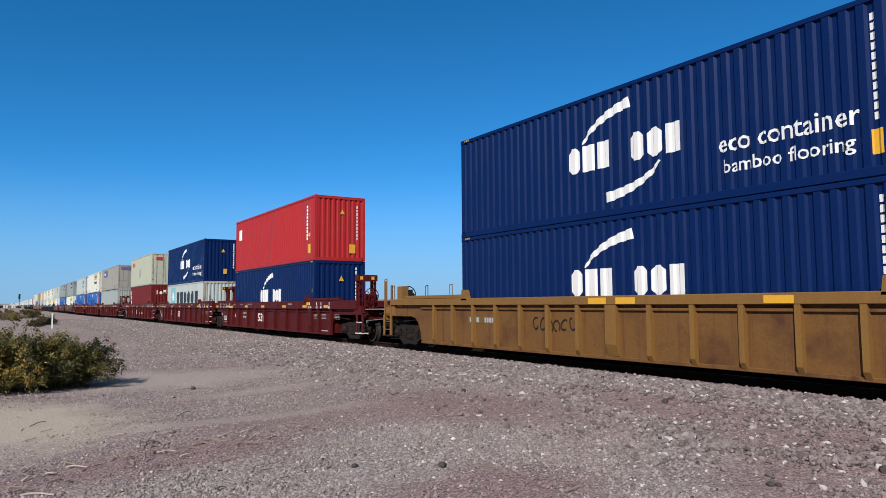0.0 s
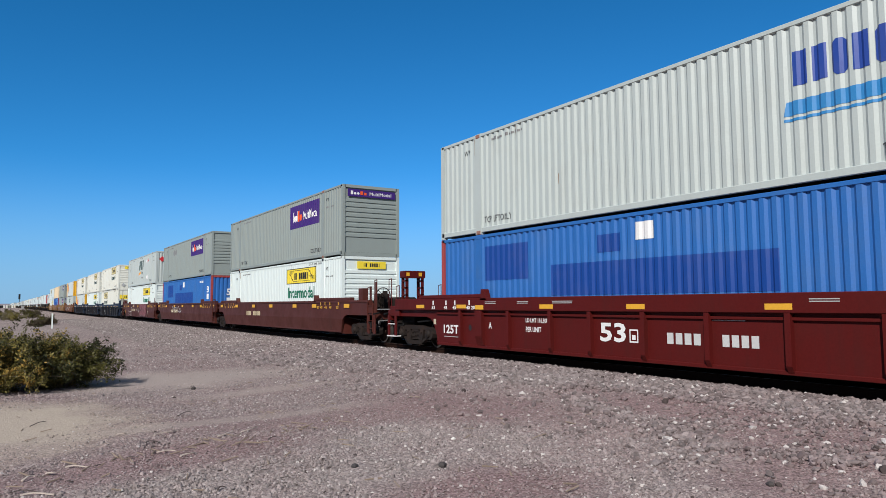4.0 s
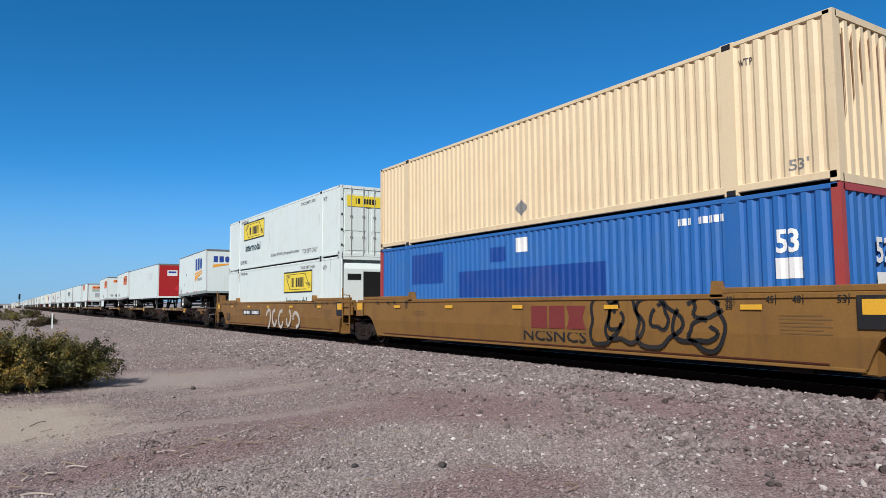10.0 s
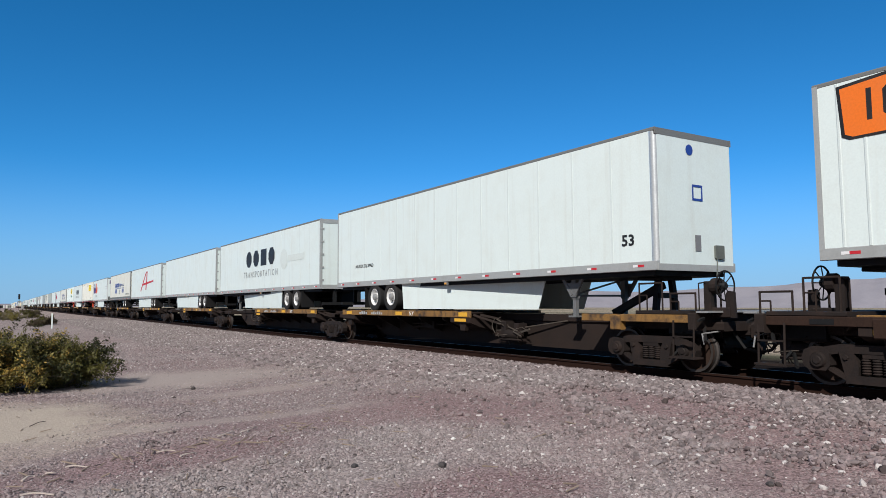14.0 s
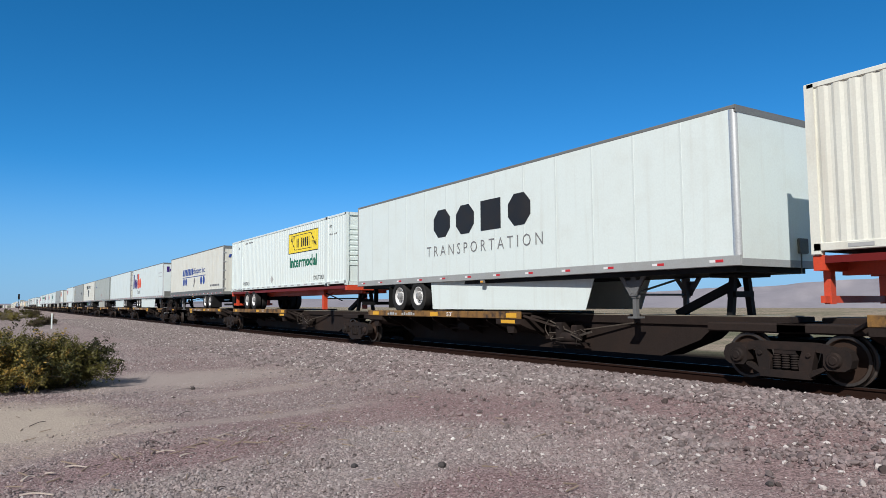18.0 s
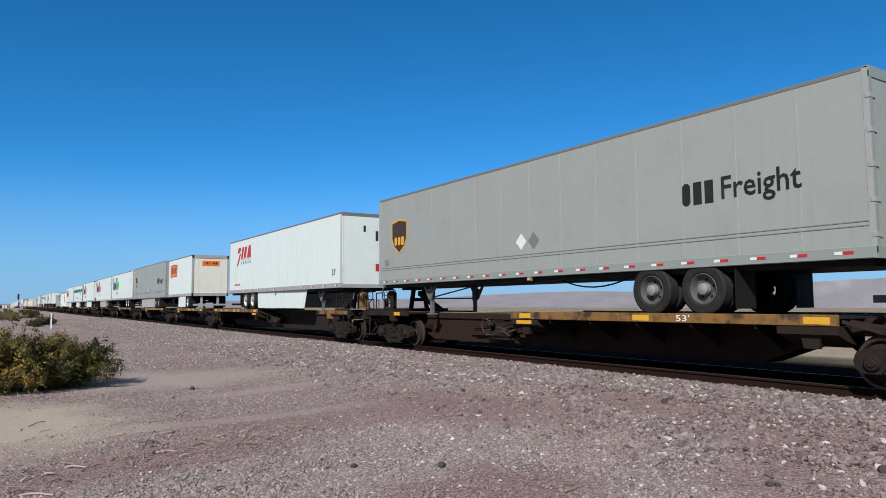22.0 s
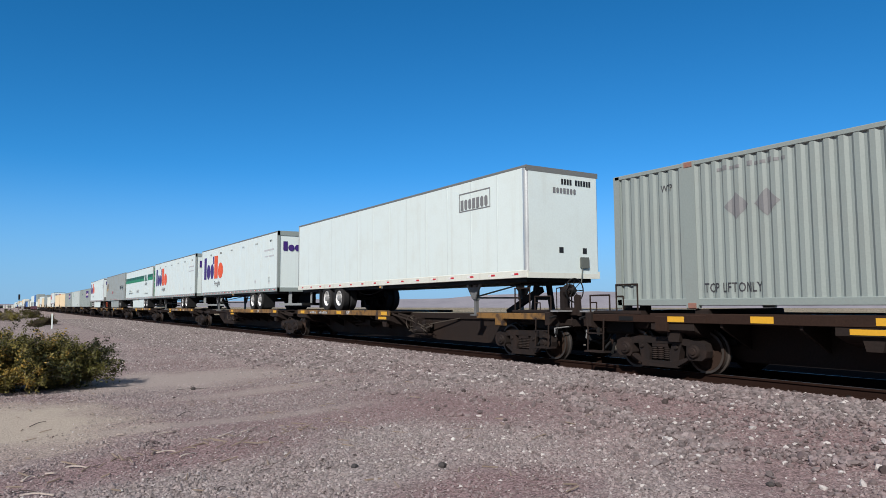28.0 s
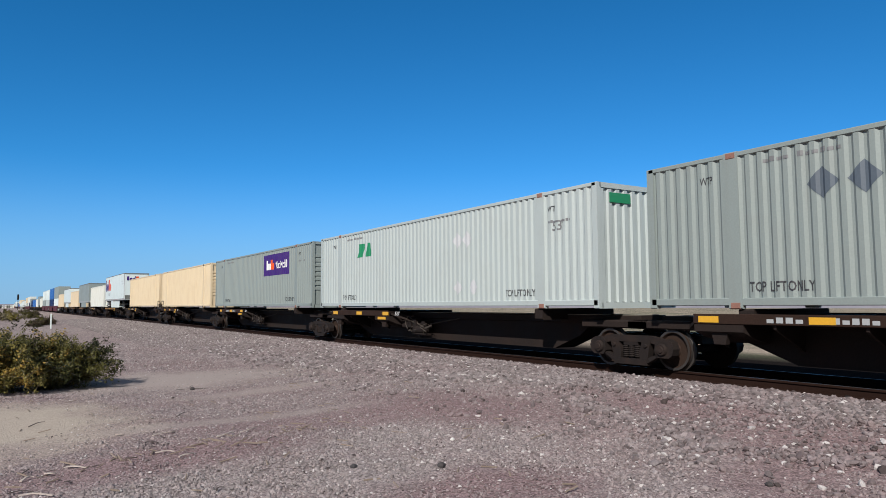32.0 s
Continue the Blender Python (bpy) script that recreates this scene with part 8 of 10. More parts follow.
def tag_scrawl(car, u0, u1, v0, v1, material, seed, n=7, w=0.05, unit=UNIT, half=1.445):
    """Sprayed scribbles: looping strokes of no meaning."""
    r = random.Random(seed)
    polys = []
    for k in range(n):
        cu = u0 + (u1 - u0) * (k + 0.5) / n
        ru, rv = (u1 - u0) / n * r.uniform(0.4, 0.65), (v1 - v0) * r.uniform(0.35, 0.5)
        cv, a0, turn = (v0 + v1) / 2 + r.uniform(-0.05, 0.05), r.uniform(0, 6.28), r.choice((4.4, 5.2, -4.6))
        skew = r.uniform(-0.3, 0.3)
        last = None
        for i in range(15):
            a = a0 + turn * i / 14
            p = (cu + ru * math.cos(a) * (0.5 + 0.5 * i / 14) + skew * rv * math.sin(a), min(v1, max(v0, cv + rv * math.sin(a))))
            if last:
                d = Vector((p[0] - last[0], p[1] - last[1]))
                if d.length > 1e-4:
                    q = Vector((-d.y, d.x)).normalized() * w / 2
                    polys.append([(last[0] - q.x, last[1] - q.y), (p[0] - q.x, p[1] - q.y), (p[0] + q.x, p[1] + q.y), (last[0] + q.x, last[1] + q.y)])
            last = p
    decal(car, "graffiti", polys, material, unit, half=half, proud=0.012, label="sprayed graffiti scribble")


def throw_up(u, grow):
    """Four fat sprayed letters of uneven outline, some with a hole."""
    out = []
    shapes = (((11.11, 1.0), [[(0.0, 1.0), (1.0, 1.0), (1.0, 0.82), (0.55, 0.5), (1.0, 0.24), (1.02, 0.0), (0.1, 0.04), (0.08, 0.22), (0.5, 0.55), (0.02, 0.68)]]),
              ((12.2, 0.88), [[(0.0, 0.9), (0.12, 1.0), (0.9, 1.0), (1.0, 0.86), (0.6, 0.66), (0.38, 0.66)], [(1.0, 0.86), (0.98, 0.1), (0.62, 0.34), (0.6, 0.66)], [(0.98, 0.1), (0.85, 0.0), (0.15, 0.04), (0.05, 0.16), (0.4, 0.34), (0.62, 0.34)], [(0.05, 0.16), (0.0, 0.9), (0.38, 0.66), (0.4, 0.34)]]),
              ((13.12, 0.82), [[(0.0, 0.86), (0.1, 1.0), (0.85, 0.99), (1.0, 0.84), (0.64, 0.6), (0.4, 0.64)], [(1.0, 0.84), (1.0, 0.06), (0.66, 0.34), (0.64, 0.6)], [(1.0, 0.06), (0.85, -0.04), (0.15, 0.0), (0.02, 0.14), (0.42, 0.34), (0.66, 0.34)], [(0.02, 0.14), (0.0, 0.86), (0.4, 0.64), (0.42, 0.34)]]),
              ((13.96, 1.05), [[(0.0, 1.0), (0.72, 1.0), (0.78, 0.9), (0.5, 0.7), (0.34, 0.72)], [(0.0, 1.0), (0.34, 0.72), (0.32, 0.42), (0.36, -0.08), (0.06, -0.06)], [(0.78, 0.9), (0.72, 0.42), (0.32, 0.42), (0.32, 0.52), (0.5, 0.54), (0.5, 0.7)], [(0.42, 0.42), (0.72, 0.42), (1.1, 0.1), (1.08, -0.06), (0.72, -0.06)]]))
    for (a, w), polys in shapes:
        for p in polys:
            out.append([(a + u + w * (q + grow), 0.45 + 1.08 * (r - grow * 0.6)) for q, r in p])
    return out


def bubbles(car, rows, material, unit, half, w=0.085):
    """Fat rounded outlines sprayed in one stroke: middle, half width and height, and a twist."""
    polys = []
    for cu, cv, ru, rv, twist in rows:
        pts = []
        for i in range(31):
            a = 2 * math.pi * i / 30 * (0.93 if twist else 1.0) + twist
            r = 1 + 0.16 * math.cos(3 * a + twist) + 0.08 * math.cos(5 * a)
            pts.append((cu + ru * r * math.cos(a), min(1.52, max(0.42, cv + rv * r * math.sin(a)))))
        for p, q in zip(pts[:-1], pts[1:]):
            d = Vector((q[0] - p[0], q[1] - p[1]))
            if d.length > 1e-4:
                m = Vector((-d.y, d.x)).normalized() * w / 2
                polys.append([(p[0] - m.x, p[1] - m.y), (q[0] - m.x, q[1] - m.y), (q[0] + m.x, q[1] + m.y), (p[0] + m.x, p[1] + m.y)])
    decal(car, "graffiti", polys, material, unit, half=half, proud=0.012, label="fat black sprayed outlines")


def build_wells():
    # mustard car with two navy boxes
    car = well_car("mustard", 4.69 - 3.78, True, True, tail=-0.5)
    decal(car, "reflector", [rect(u, 1.38, u + 0.55, 1.52) for u in (9.22, 10.05, 13.5, 16.6)], P_TAPE, UNIT, half=1.472)
    decal(car, "number_panel", [rect(4.25, 0.85, 5.75, 1.05)], flat("faded_brown", (0.16, 0.09, 0.03)), UNIT, half=1.352)
    decal(car, "number_mark", blocks(4.32, 0.88, 4.82, 1.02, "HHH", 0.3) + blocks(5.05, 0.88, 5.7, 1.02, "HOHOHO", 0.3), P_PALE, UNIT, half=1.352, proud=0.01)
    tag_scrawl(car, 7.15, 8.7, 0.72, 1.05, P_BLACK, 5, 6, 0.035, UNIT, 1.36)
    stack(4.69, line_box("navy blue corrugated 40-foot container with a white mark"), line_box("navy blue corrugated 40-foot container with white lettering", eco=True))
    # two red three-unit cars
    for base, marks in ((24.6, 1), (87.53, 2)):
        for i in range(3):
            car = well_car("red", base + UNIT * i * 0.9985, i == 0, i == 2, lead=0.1 if marks == 1 else -0.4, tail=-0.1 if marks == 1 else 0.12)
            car_marks(car, "red", limit="116,400" if marks == 1 else "116,300", letter="BCA"[i])
    red = container("bright red corrugated 40-foot container", L40, RED, W=2.438, end="corr")
    decal(red, "mark", blocks(0.55, 1.75, 1.55, 2.35, "OH|", 0.34), P_WHITE, L40, half=1.219, label="white block mark")
    decal(red, "warning_sticker", [rect(11.35, 0.35, 11.7, 0.75), rect(11.4, 1.1, 11.55, 1.25)], P_TAPE, L40, half=1.219)
    decal(red, "warning_sticker", [rect(1.65, 0.35, 1.95, 0.75), [(1.2, 2.1), (1.42, 2.1), (1.3, 2.32)]], P_TAPE, half=1.219, proud=0.004)
    decal(red, "number_mark", [rect(11.2, 0.95 + 0.16 * i, 11.27, 1.07 + 0.16 * i) for i in range(10)] + [rect(11.55, 0.95 + 0.16 * i, 11.6, 1.07 + 0.16 * i) for i in range(10)], P_WHITE, L40, half=1.219)
    decal(red, "number_mark", [rect(2.0, 0.95 + 0.16 * i, 2.06, 1.07 + 0.16 * i) for i in range(10)], P_WHITE, half=1.219, proud=0.004)
    stack(28.41, line_box("navy blue corrugated 40-foot container with a white mark"), red)
    grey = container("pale blue-grey 40-foot container with rust at its corners", L40, SILVER, H=2.591, W=2.438, end="corr", post=RUSTY_POST)
    decal(grey, "badge", [rect(1.5, 1.1, 3.0, 2.35)], P_TEAL, L40, half=1.219, label="pale teal square badge")
    star = [(2.25 + (0.55 if i % 2 == 0 else 0.2) * math.sin(math.pi * i / 7), 1.7 + (0.55 if i % 2 == 0 else 0.2) * math.cos(math.pi * i / 7)) for i in range(14)]
    decal(grey, "star", [star], P_WHITE, L40, half=1.219, proud=0.01, label="white star")
    decal(grey, "mark", blocks(3.5, 1.05, 10.6, 1.98, "HHOOOH", 0.22), flat("charcoal", (0.02, 0.035, 0.045)), L40, half=1.219, label="dark block mark")
    stack(48.25, grey, line_box("navy blue corrugated 40-foot container with white lettering", eco=True), MID - 0.305)
    tex = container("dark red 40-foot container with a white stencilled mark", L40, MAROON, W=2.438, end="corr")
    decal(tex, "mark", [rect(0.6, 2.05, 0.75, 2.5), rect(0.56, 1.62, 0.86, 1.95), rect(0.56, 1.15, 0.86, 1.5)], P_WHITE, L40, half=1.219, label="white upright mark")
    decal(tex, "mark", blocks(0.35, 2.0, 1.35, 2.4, "|o#", 0.3), P_WHITE, half=1.219, proud=0.004)
    cre = container("cream corrugated 40-foot container with hinged doors", L40, CREAM, W=2.438, end="doors")
    decal(cre, "mark", blocks(1.02, 2.05, 2.5, 2.45, "OO#L", 0.3), P_RED, L40, half=1.219, label="red block mark")
    decal(cre, "painted_patch", [rect(5.2, 0.85, 6.1, 1.65)], flat("grey_patch", (0.30, 0.32, 0.30)), L40, half=1.219, label="grey repainted patch")
    decal(cre, "mark", [rect(0.35, 2.25, 0.95, 2.55)], P_RED, half=1.219, proud=0.02)
    stack(68.02, tex, cre)
    f1 = container("dirty beige-grey 53-foot container with hinged doors", L53, GREY_WARM, end="doors")
    multi_panel(f1, L53, 2.42, 1.78, 3.6, 0.85, faded=True)
    decal(f1, "panel", [rect(0.3, 2.3, 2.3, 2.65)], flat("faded_purple", (0.13, 0.10, 0.24)), proud=0.02)
    lift_words(f1, L53)
    hazard(f1, L53, (14.0,), 1.9, 0.28, P_GREY)
    b1 = container("pale grey-blue 53-foot container", L53, GREY_COOL, end="corr")
    stack(89.58, b1, f1)

    def blue_box(seed):
        c = container("blue 53-foot container with red corner posts and overpainted patches", L53, BLUE, end="corr", post=mat("faded_red_post", (0.36, 0.05, 0.045), 0.5))
        decal(c, "painted_patch", [rect(2.25, 1.6, 4.1, 2.55), rect(5.0, 1.15, 10.95, 1.9), rect(6.6, 2.1, 7.3, 2.5)], BLUE_DARK, L53, label="darker blue overpainted patches")
        words(c, "53", 15.0, 1.8, 0.4, 0.42, P_WHITE, L53)
        decal(c, "number_panel", [rect(14.98, 1.36, 15.45, 1.72), rect(7.7, 2.3, 8.22, 2.68)], P_WHITE, L53)
        decal(c, "number_mark", blocks(12.9, 2.48, 14.0, 2.62, "###_#####"), P_WHITE, L53)
        words(c, "53", 1.0, 1.6, 0.5, 0.45, P_WHITE)
        decal(c, "number_panel", [rect(1.0, 1.05, 1.5, 1.45)], P_WHITE)
        return c

    def scroll_box(label, old=False, end="ribs", u0=9.75, v0=1.92, word=True, front=True, bleached=False, peel=None):
        c = container(label, L53, WHITE_OLD if old else WHITE, end=end, ends_wrap=peel)
        scroll_panel(c, L53, u0, v0, h=0.82 if old else 0.7, old=old, word=word)
        lift_words(c, L53)
        words(c, "STACK LIMIT 3 HIGH", 12.6, 2.68, 1.5, 0.09, P_GREY, L53)
        decal(c, "rail_tape", [rect(0.6 + 0.55 * i, 0.1, 0.85 + 0.55 * i, 0.16) for i in range(28)], P_PALE, L53, proud=0.008)
        hazard(c, L53, (7.5,), 0.75, 0.2)
        if front and end == "ribs":
            scroll_end(c, bleached=bleached)
            decal(c, "placard_holder", diamond(0.55, 0.5, 0.25), P_PALE, proud=0.01)
            decal(c, "vent_patch", [rect(1.5, 0.3, 1.75, 0.6), rect(1.95, 0.3, 2.15, 0.6)], P_GREY, proud=0.014)
        elif front:
            scroll_end(c, 1.75, 2.2, 0.2, 0.5)
        return c

    stack(109.01, blue_box(1), scroll_box("aged white 53-foot container with a yellow scroll panel", old=True, bleached=True))
    mart = container("pale 53-foot refrigerated container with a blue mark", L53, SILVER, end="reefer")
    decal(mart, "mark", blocks(11.3, 1.75, 13.3, 2.35, "HHOHOH", 0.34), P_BLUE, L53, label="blue block mark")
    decal(mart, "stripe", [[(11.15, 1.25), (13.2, 1.25), (13.25, 1.5), (11.2, 1.5)], [(11.15, 1.15), (13.2, 1.15), (13.2, 1.2), (11.15, 1.2)]], flat("sky_blue", (0.03, 0.22, 0.50)), L53)
    lift_words(mart, L53)
    stack(128.76, blue_box(2), mart)
    decal(mart, "mark", blocks(1.0, 1.05, 2.0, 1.22, "HHOHOH", 0.34), P_BLACK, proud=0.02)

    # brown three-unit car
    for i in range(3):
        car = well_car("brown", 150.55 + 20.05 * i, i == 0, i == 2, 20.05, tail=-0.85)
        car_marks(car, "brown", 20.05)
        if i == 2:
            decal(car, "graffiti", throw_up(0.0, 0.0), flat("dusty_rose", (0.21, 0.054, 0.056)), 20.05, half=1.475, label="large sprayed red block shapes")
            decal(car, "graffiti", throw_up(0.0, 0.034), flat("dull_chalk", (0.36, 0.31, 0.27)), 20.05, half=1.475, proud=0.004, label="pale sprayed outline")
            words(car, "VEX", 7.24, 1.28, 0.8, 0.24, flat("chalk_white", (0.55, 0.5, 0.42)), 20.05, half=1.475)
            words(car, "A", 9.1, 0.86, 0.22, 0.24, flat("ivory", (0.6, 0.5, 0.3)), 20.05, half=1.442)
            decal(car, "stencil_box", ring(9.5, 0.9, 9.78, 1.18, 0.025), P_PALE, 20.05, half=1.442)
            decal(car, "graffiti", [[(10.75, 0.55), (10.8, 0.8), (11.0, 0.86), (10.8, 0.92), (10.75, 1.18), (10.7, 0.92), (10.5, 0.86), (10.7, 0.8)]], flat("chalk_white", (0.55, 0.5, 0.42)), 20.05, half=1.475, proud=0.012, label="pale sprayed star")
            decal(car, "graffiti", [[(15.7, 0.5), (15.78, 0.78), (16.0, 0.82), (15.8, 0.88), (15.75, 1.1), (15.68, 0.88), (15.5, 0.82), (15.68, 0.78)]], flat("chalk_white", (0.55, 0.5, 0.42)), 20.05, half=1.475, proud=0.012)
            words(car, "53", 1.7, 0.66, 0.45, 0.28, P_TAPE, 20.05, half=1.442)
            tag_scrawl(car, 3.9, 6.0, 0.38, 0.85, P_WHITE, 8, 5, 0.03, 20.05)
            tag_scrawl(car, 5.9, 6.7, 1.05, 1.3, P_WHITE, 3, 3, 0.025, 20.05)
        if i == 1:
            tag_scrawl(car, 6.3, 9.5, 0.9, 1.3, P_WHITE, 12, 6, 0.035, 20.05)
    fm = container("grey 53-foot container with purple panels", L53, GREY)
    multi_panel(fm, L53), multi_end(fm), lift_words(fm, L53)
    stack(152.33, scroll_box("white 53-foot container with a yellow scroll panel"), fm)
    fg = container("grey 53-foot container with diamond placard holders", L53, GREY)
    multi_panel(fg, L53), lift_words(fg, L53), hazard(fg, L53, (4.2, 4.9), 2.2, 0.3, P_GREY)
    stack(172.91, blue_box(3), fg)

    def slant_box(label, plates=True):
        c = container(label, L53, SILVER, end="corr")
        decal(c, "mark", [[(u + 0.25 * (k > 0), 1.55), (u + 0.62, 1.55), (u + 0.85, 2.45), (u + 0.35, 2.45)] for k, u in enumerate((6.95, 7.75, 8.6))], P_DKGREEN, L53, label="dark green slanted block mark")
        decal(c, "underline", [[(6.65, 1.05), (8.0, 1.2), (8.0, 1.4), (6.75, 1.25)]], P_AMBER, L53, label="amber underline")
        words(c, "Freight", 8.25, 1.05, 1.0, 0.34, P_DKGREEN, L53)
        words(c, "An", 6.9, 0.72, 0.3, 0.18, P_GREY, L53), words(c, "Company", 8.2, 0.66, 1.1, 0.24, P_GREY, L53)
        lift_words(c, L53)
        words(c, "WARNING HIGH CUBE", 7.3, 2.62, 1.6, 0.12, P_GREY, L53)
        words(c, "53'", 1.0, 1.6, 0.35, 0.22, P_GREY, L53)
        hazard(c, L53, (11.3,), 2.25, 0.24, P_WHITE), hazard(c, L53, (11.95,), 2.3, 0.24, P_RED), hazard(c, L53, (11.3, 11.95), 0.75, 0.25, P_WHITE)
        if plates:
            decal(c, "placard", diamond(0.5, 2.2, 0.26), P_RED, proud=0.006, label="red placard"), decal(c, "placard_holder", diamond(1.3, 2.2, 0.26) + diamond(1.3, 0.8, 0.26) + diamond(2.05, 0.8, 0.26), P_PALE, proud=0.006)
        words(c, "53'", 1.15, 1.35, 0.4, 0.24, P_GREY, proud=0.006)
        return c

    stack(192.48, scroll_box("white 53-foot container with a yellow scroll panel"), slant_box("pale grey 53-foot container with a dark green mark"))

    # blue-black three-unit car
    for i in range(3):
        car = well_car("navy", 214.4 + 19.85 * i, i == 0, i == 2, 19.85, tail=-1.5)
        car_marks(car, "navy", 19.85)
        if i == 2:
            decal(car, "stencil_ring", [[(14.86 + r0 * math.cos(q), 0.68 + r0 * math.sin(q)) for r0, q in ((0.2, k * 0.349), (0.2, k * 0.349 + 0.35), (0.18, k * 0.349 + 0.35), (0.18, k * 0.349))] for k in range(18)] + [rect(14.74, 0.63 + 0.06 * k, 14.98, 0.66 + 0.06 * k) for k in range(3)], P_PALE, 19.85, half=1.352, label="round stencil")
        tag_scrawl(car, (7.0, 13.0, 14.0)[i], (8.2, 14.2, 14.55)[i], 0.4, 0.85, P_PALE, 30 + i, 4, 0.022, 19.85, 1.36)
    stack(216.28, scroll_box("aged white 53-foot container with yellow panels and hinged doors", old=True, end="doors", u0=2.75, v0=1.9), scroll_box("aged white 53-foot container with a yellow scroll panel", old=True))
    stack(235.98, scroll_box("white 53-foot container with a yellow scroll panel"), scroll_box("white 53-foot container with a yellow scroll panel", old=True))

    def ball_box(label):
        c = container(label, L53, PALE_BLUE, end="corr", end_paint=YELLOW, ends_wrap=YELLOW)
        decal(c, "badge", disc(3.5, 1.62, 0.98, 0.98), P_BLACK, L53, proud=0.005, label="black disc of a round badge")
        decal(c, "badge", disc(3.55, 1.62, 0.82, 0.82), P_RED, L53, proud=0.008, label="red disc of a round badge")
        decal(c, "badge", [[(2.9, 0.95), (4.0, 0.95), (4.07, 1.26), (2.98, 1.26)], [(3.04, 1.46), (4.0, 1.46), (4.07, 1.77), (3.1, 1.77)], [(3.16, 1.97), (4.2, 1.97), (4.27, 2.28), (3.23, 2.28)]], P_GOLD, L53, proud=0.011, label="yellow bars of a round badge")
        decal(c, "sign", [rect(11.9, 1.45, 13.3, 2.35)], SILVER, L53, label="smooth grey panel"), decal(c, "placard_holder", ring(12.15, 1.7, 12.6, 2.1, 0.03), P_PALE, L53, proud=0.012)
        words(c, "53'", 1.1, 1.75, 0.38, 0.24, P_GREY, L53)
        words(c, "53'", L53 - 1.2, 2.1, 0.38, 0.24, P_GREY, L53)
        decal(c, "number_mark", blocks(L53 - 1.6, 2.5, L53 - 0.5, 2.64, "####_######"), P_GREY, L53)
        decal(c, "rail_tape", [rect(0.4 + 1.1 * i, 0.07, 0.6 + 1.1 * i, 0.11) for i in range(14)], P_RED, L53, proud=0.008)
        decal(c, "sign", [rect(0.55, 2.1, 2.1, 2.55), rect(1.3, 0.45, 1.7, 0.68)], P_WHITE, proud=0.006, label="white label")
        decal(c, "sign", [[(0.75, 2.25), (1.0, 2.25), (0.87, 2.45)]], P_BLACK, proud=0.01)
        words(c, "53'", 1.2, 1.75, 0.4, 0.24, P_GREY, proud=0.006)
        return c

    stack(255.91, ball_box("pale 53-foot container with yellow ends and a round red badge"), scroll_box("aged white 53-foot container with a rusty peeling end and yellow panel", old=True, v0=1.9, peel=PEELING))

    # rusty single car
    car = well_car("rust", 277.2, True, True, lead=0.3)
    car_marks(car, "rust")
    tag_scrawl(car, 2.95, 4.5, 0.45, 1.0, P_WHITE, 42, 6, 0.03), tag_scrawl(car, 3.0, 4.4, 0.35, 0.95, P_WHITE, 48, 4, 0.025)
    tag_scrawl(car, 10.6, 13.4, 1.08, 1.3, P_WHITE, 43, 8, 0.035)
    decal(car, "graffiti", [rect(8.6, 0.55, 10.9, 0.95)], P_BLACK, UNIT, half=1.442)
    decal(car, "graffiti", blocks(8.75, 0.6, 10.75, 0.9, "HHHHH", 0.3), flat("peach", (0.5, 0.33, 0.22)), UNIT, half=1.442, proud=0.014)
    stack(279.01, slant_box("pale grey 53-foot container with a dark green mark", plates=False), ball_box("pale 53-foot container with yellow ends and a round red badge"))

    # mustard three-unit car
    for i in range(3):
        car = well_car("tan", 300.9 + 19.85 * i, i == 0, i == 2, 19.85, tail=-0.85)
        car_marks(car, "tan", 19.85, i != 1)
        if i == 0:
            decal(car, "graffiti", [[(2.2 + 0.14 * k, 0.35), (2.28 + 0.14 * k, 0.35), (2.7 + 0.14 * k + 0.2 * (k % 3), 1.2), (2.55 + 0.14 * k + 0.2 * (k % 3), 1.2)] for k in range(30)], flat("mauve_grey", (0.22, 0.15, 0.16)), 19.85, half=1.442, proud=0.01, label="faded mauve sprayed strokes")
            tag_scrawl(car, 8.6, 12.6, 0.28, 0.6, flat("faded_brown", (0.16, 0.09, 0.03)), 51, 7, 0.05, 19.85)
            tag_scrawl(car, 9.5, 10.8, 1.0, 1.34, P_BLACK, 52, 3, 0.04, 19.85)
        if i == 1:
            decal(car, "mark", [rect(10.28, 0.8, 10.88, 1.34), rect(10.94, 0.8, 11.5, 1.34), [(11.56, 0.8), (12.2, 0.8), (12.1, 1.07), (12.2, 1.34), (11.56, 1.34), (11.66, 1.07)]], flat("brick_red", (0.19, 0.03, 0.025)), 19.85, half=1.442, proud=0.01, label="faded brick-red block mark")
            words(car, "NCSNCS", 9.94, 0.5, 2.25, 0.25, P_BLACK, 19.85, half=1.42)
            bubbles(car, [(12.75, 1.0, 0.42, 0.52, 0.4), (13.35, 1.02, 0.5, 0.48, 1.7), (14.2, 1.0, 0.55, 0.5, 0.0), (15.25, 1.02, 0.58, 0.5, 2.6), (13.1, 1.1, 0.2, 0.3, 0.9), (14.3, 1.1, 0.22, 0.24, 2.2), (15.3, 0.85, 0.3, 0.2, 1.2), (15.4, 1.3, 0.3, 0.2, 0.3)], P_BLACK, 19.85, 1.445)
        if i == 2:
            tag_scrawl(car, 9.3, 14.0, 0.3, 1.2, flat("chalk_white", (0.55, 0.5, 0.42)), 55, 5, 0.17, 19.85)
    for z in (0, 1):
        c = container("grey 53-foot container with purple panels", L53, GREY)
        multi_panel(c, L53, 10.3), multi_end(c), lift_words(c, L53), hazard(c, L53, (3.6, 4.1), 1.95, 0.24, P_GREY)
        decal(c, "placard_holder", diamond(0.5, 1.6, 0.22) + diamond(1.1, 1.6, 0.22), P_GREY, proud=0.01)
        roll(c, 302.76, MID + 0.012 if z else LOW)
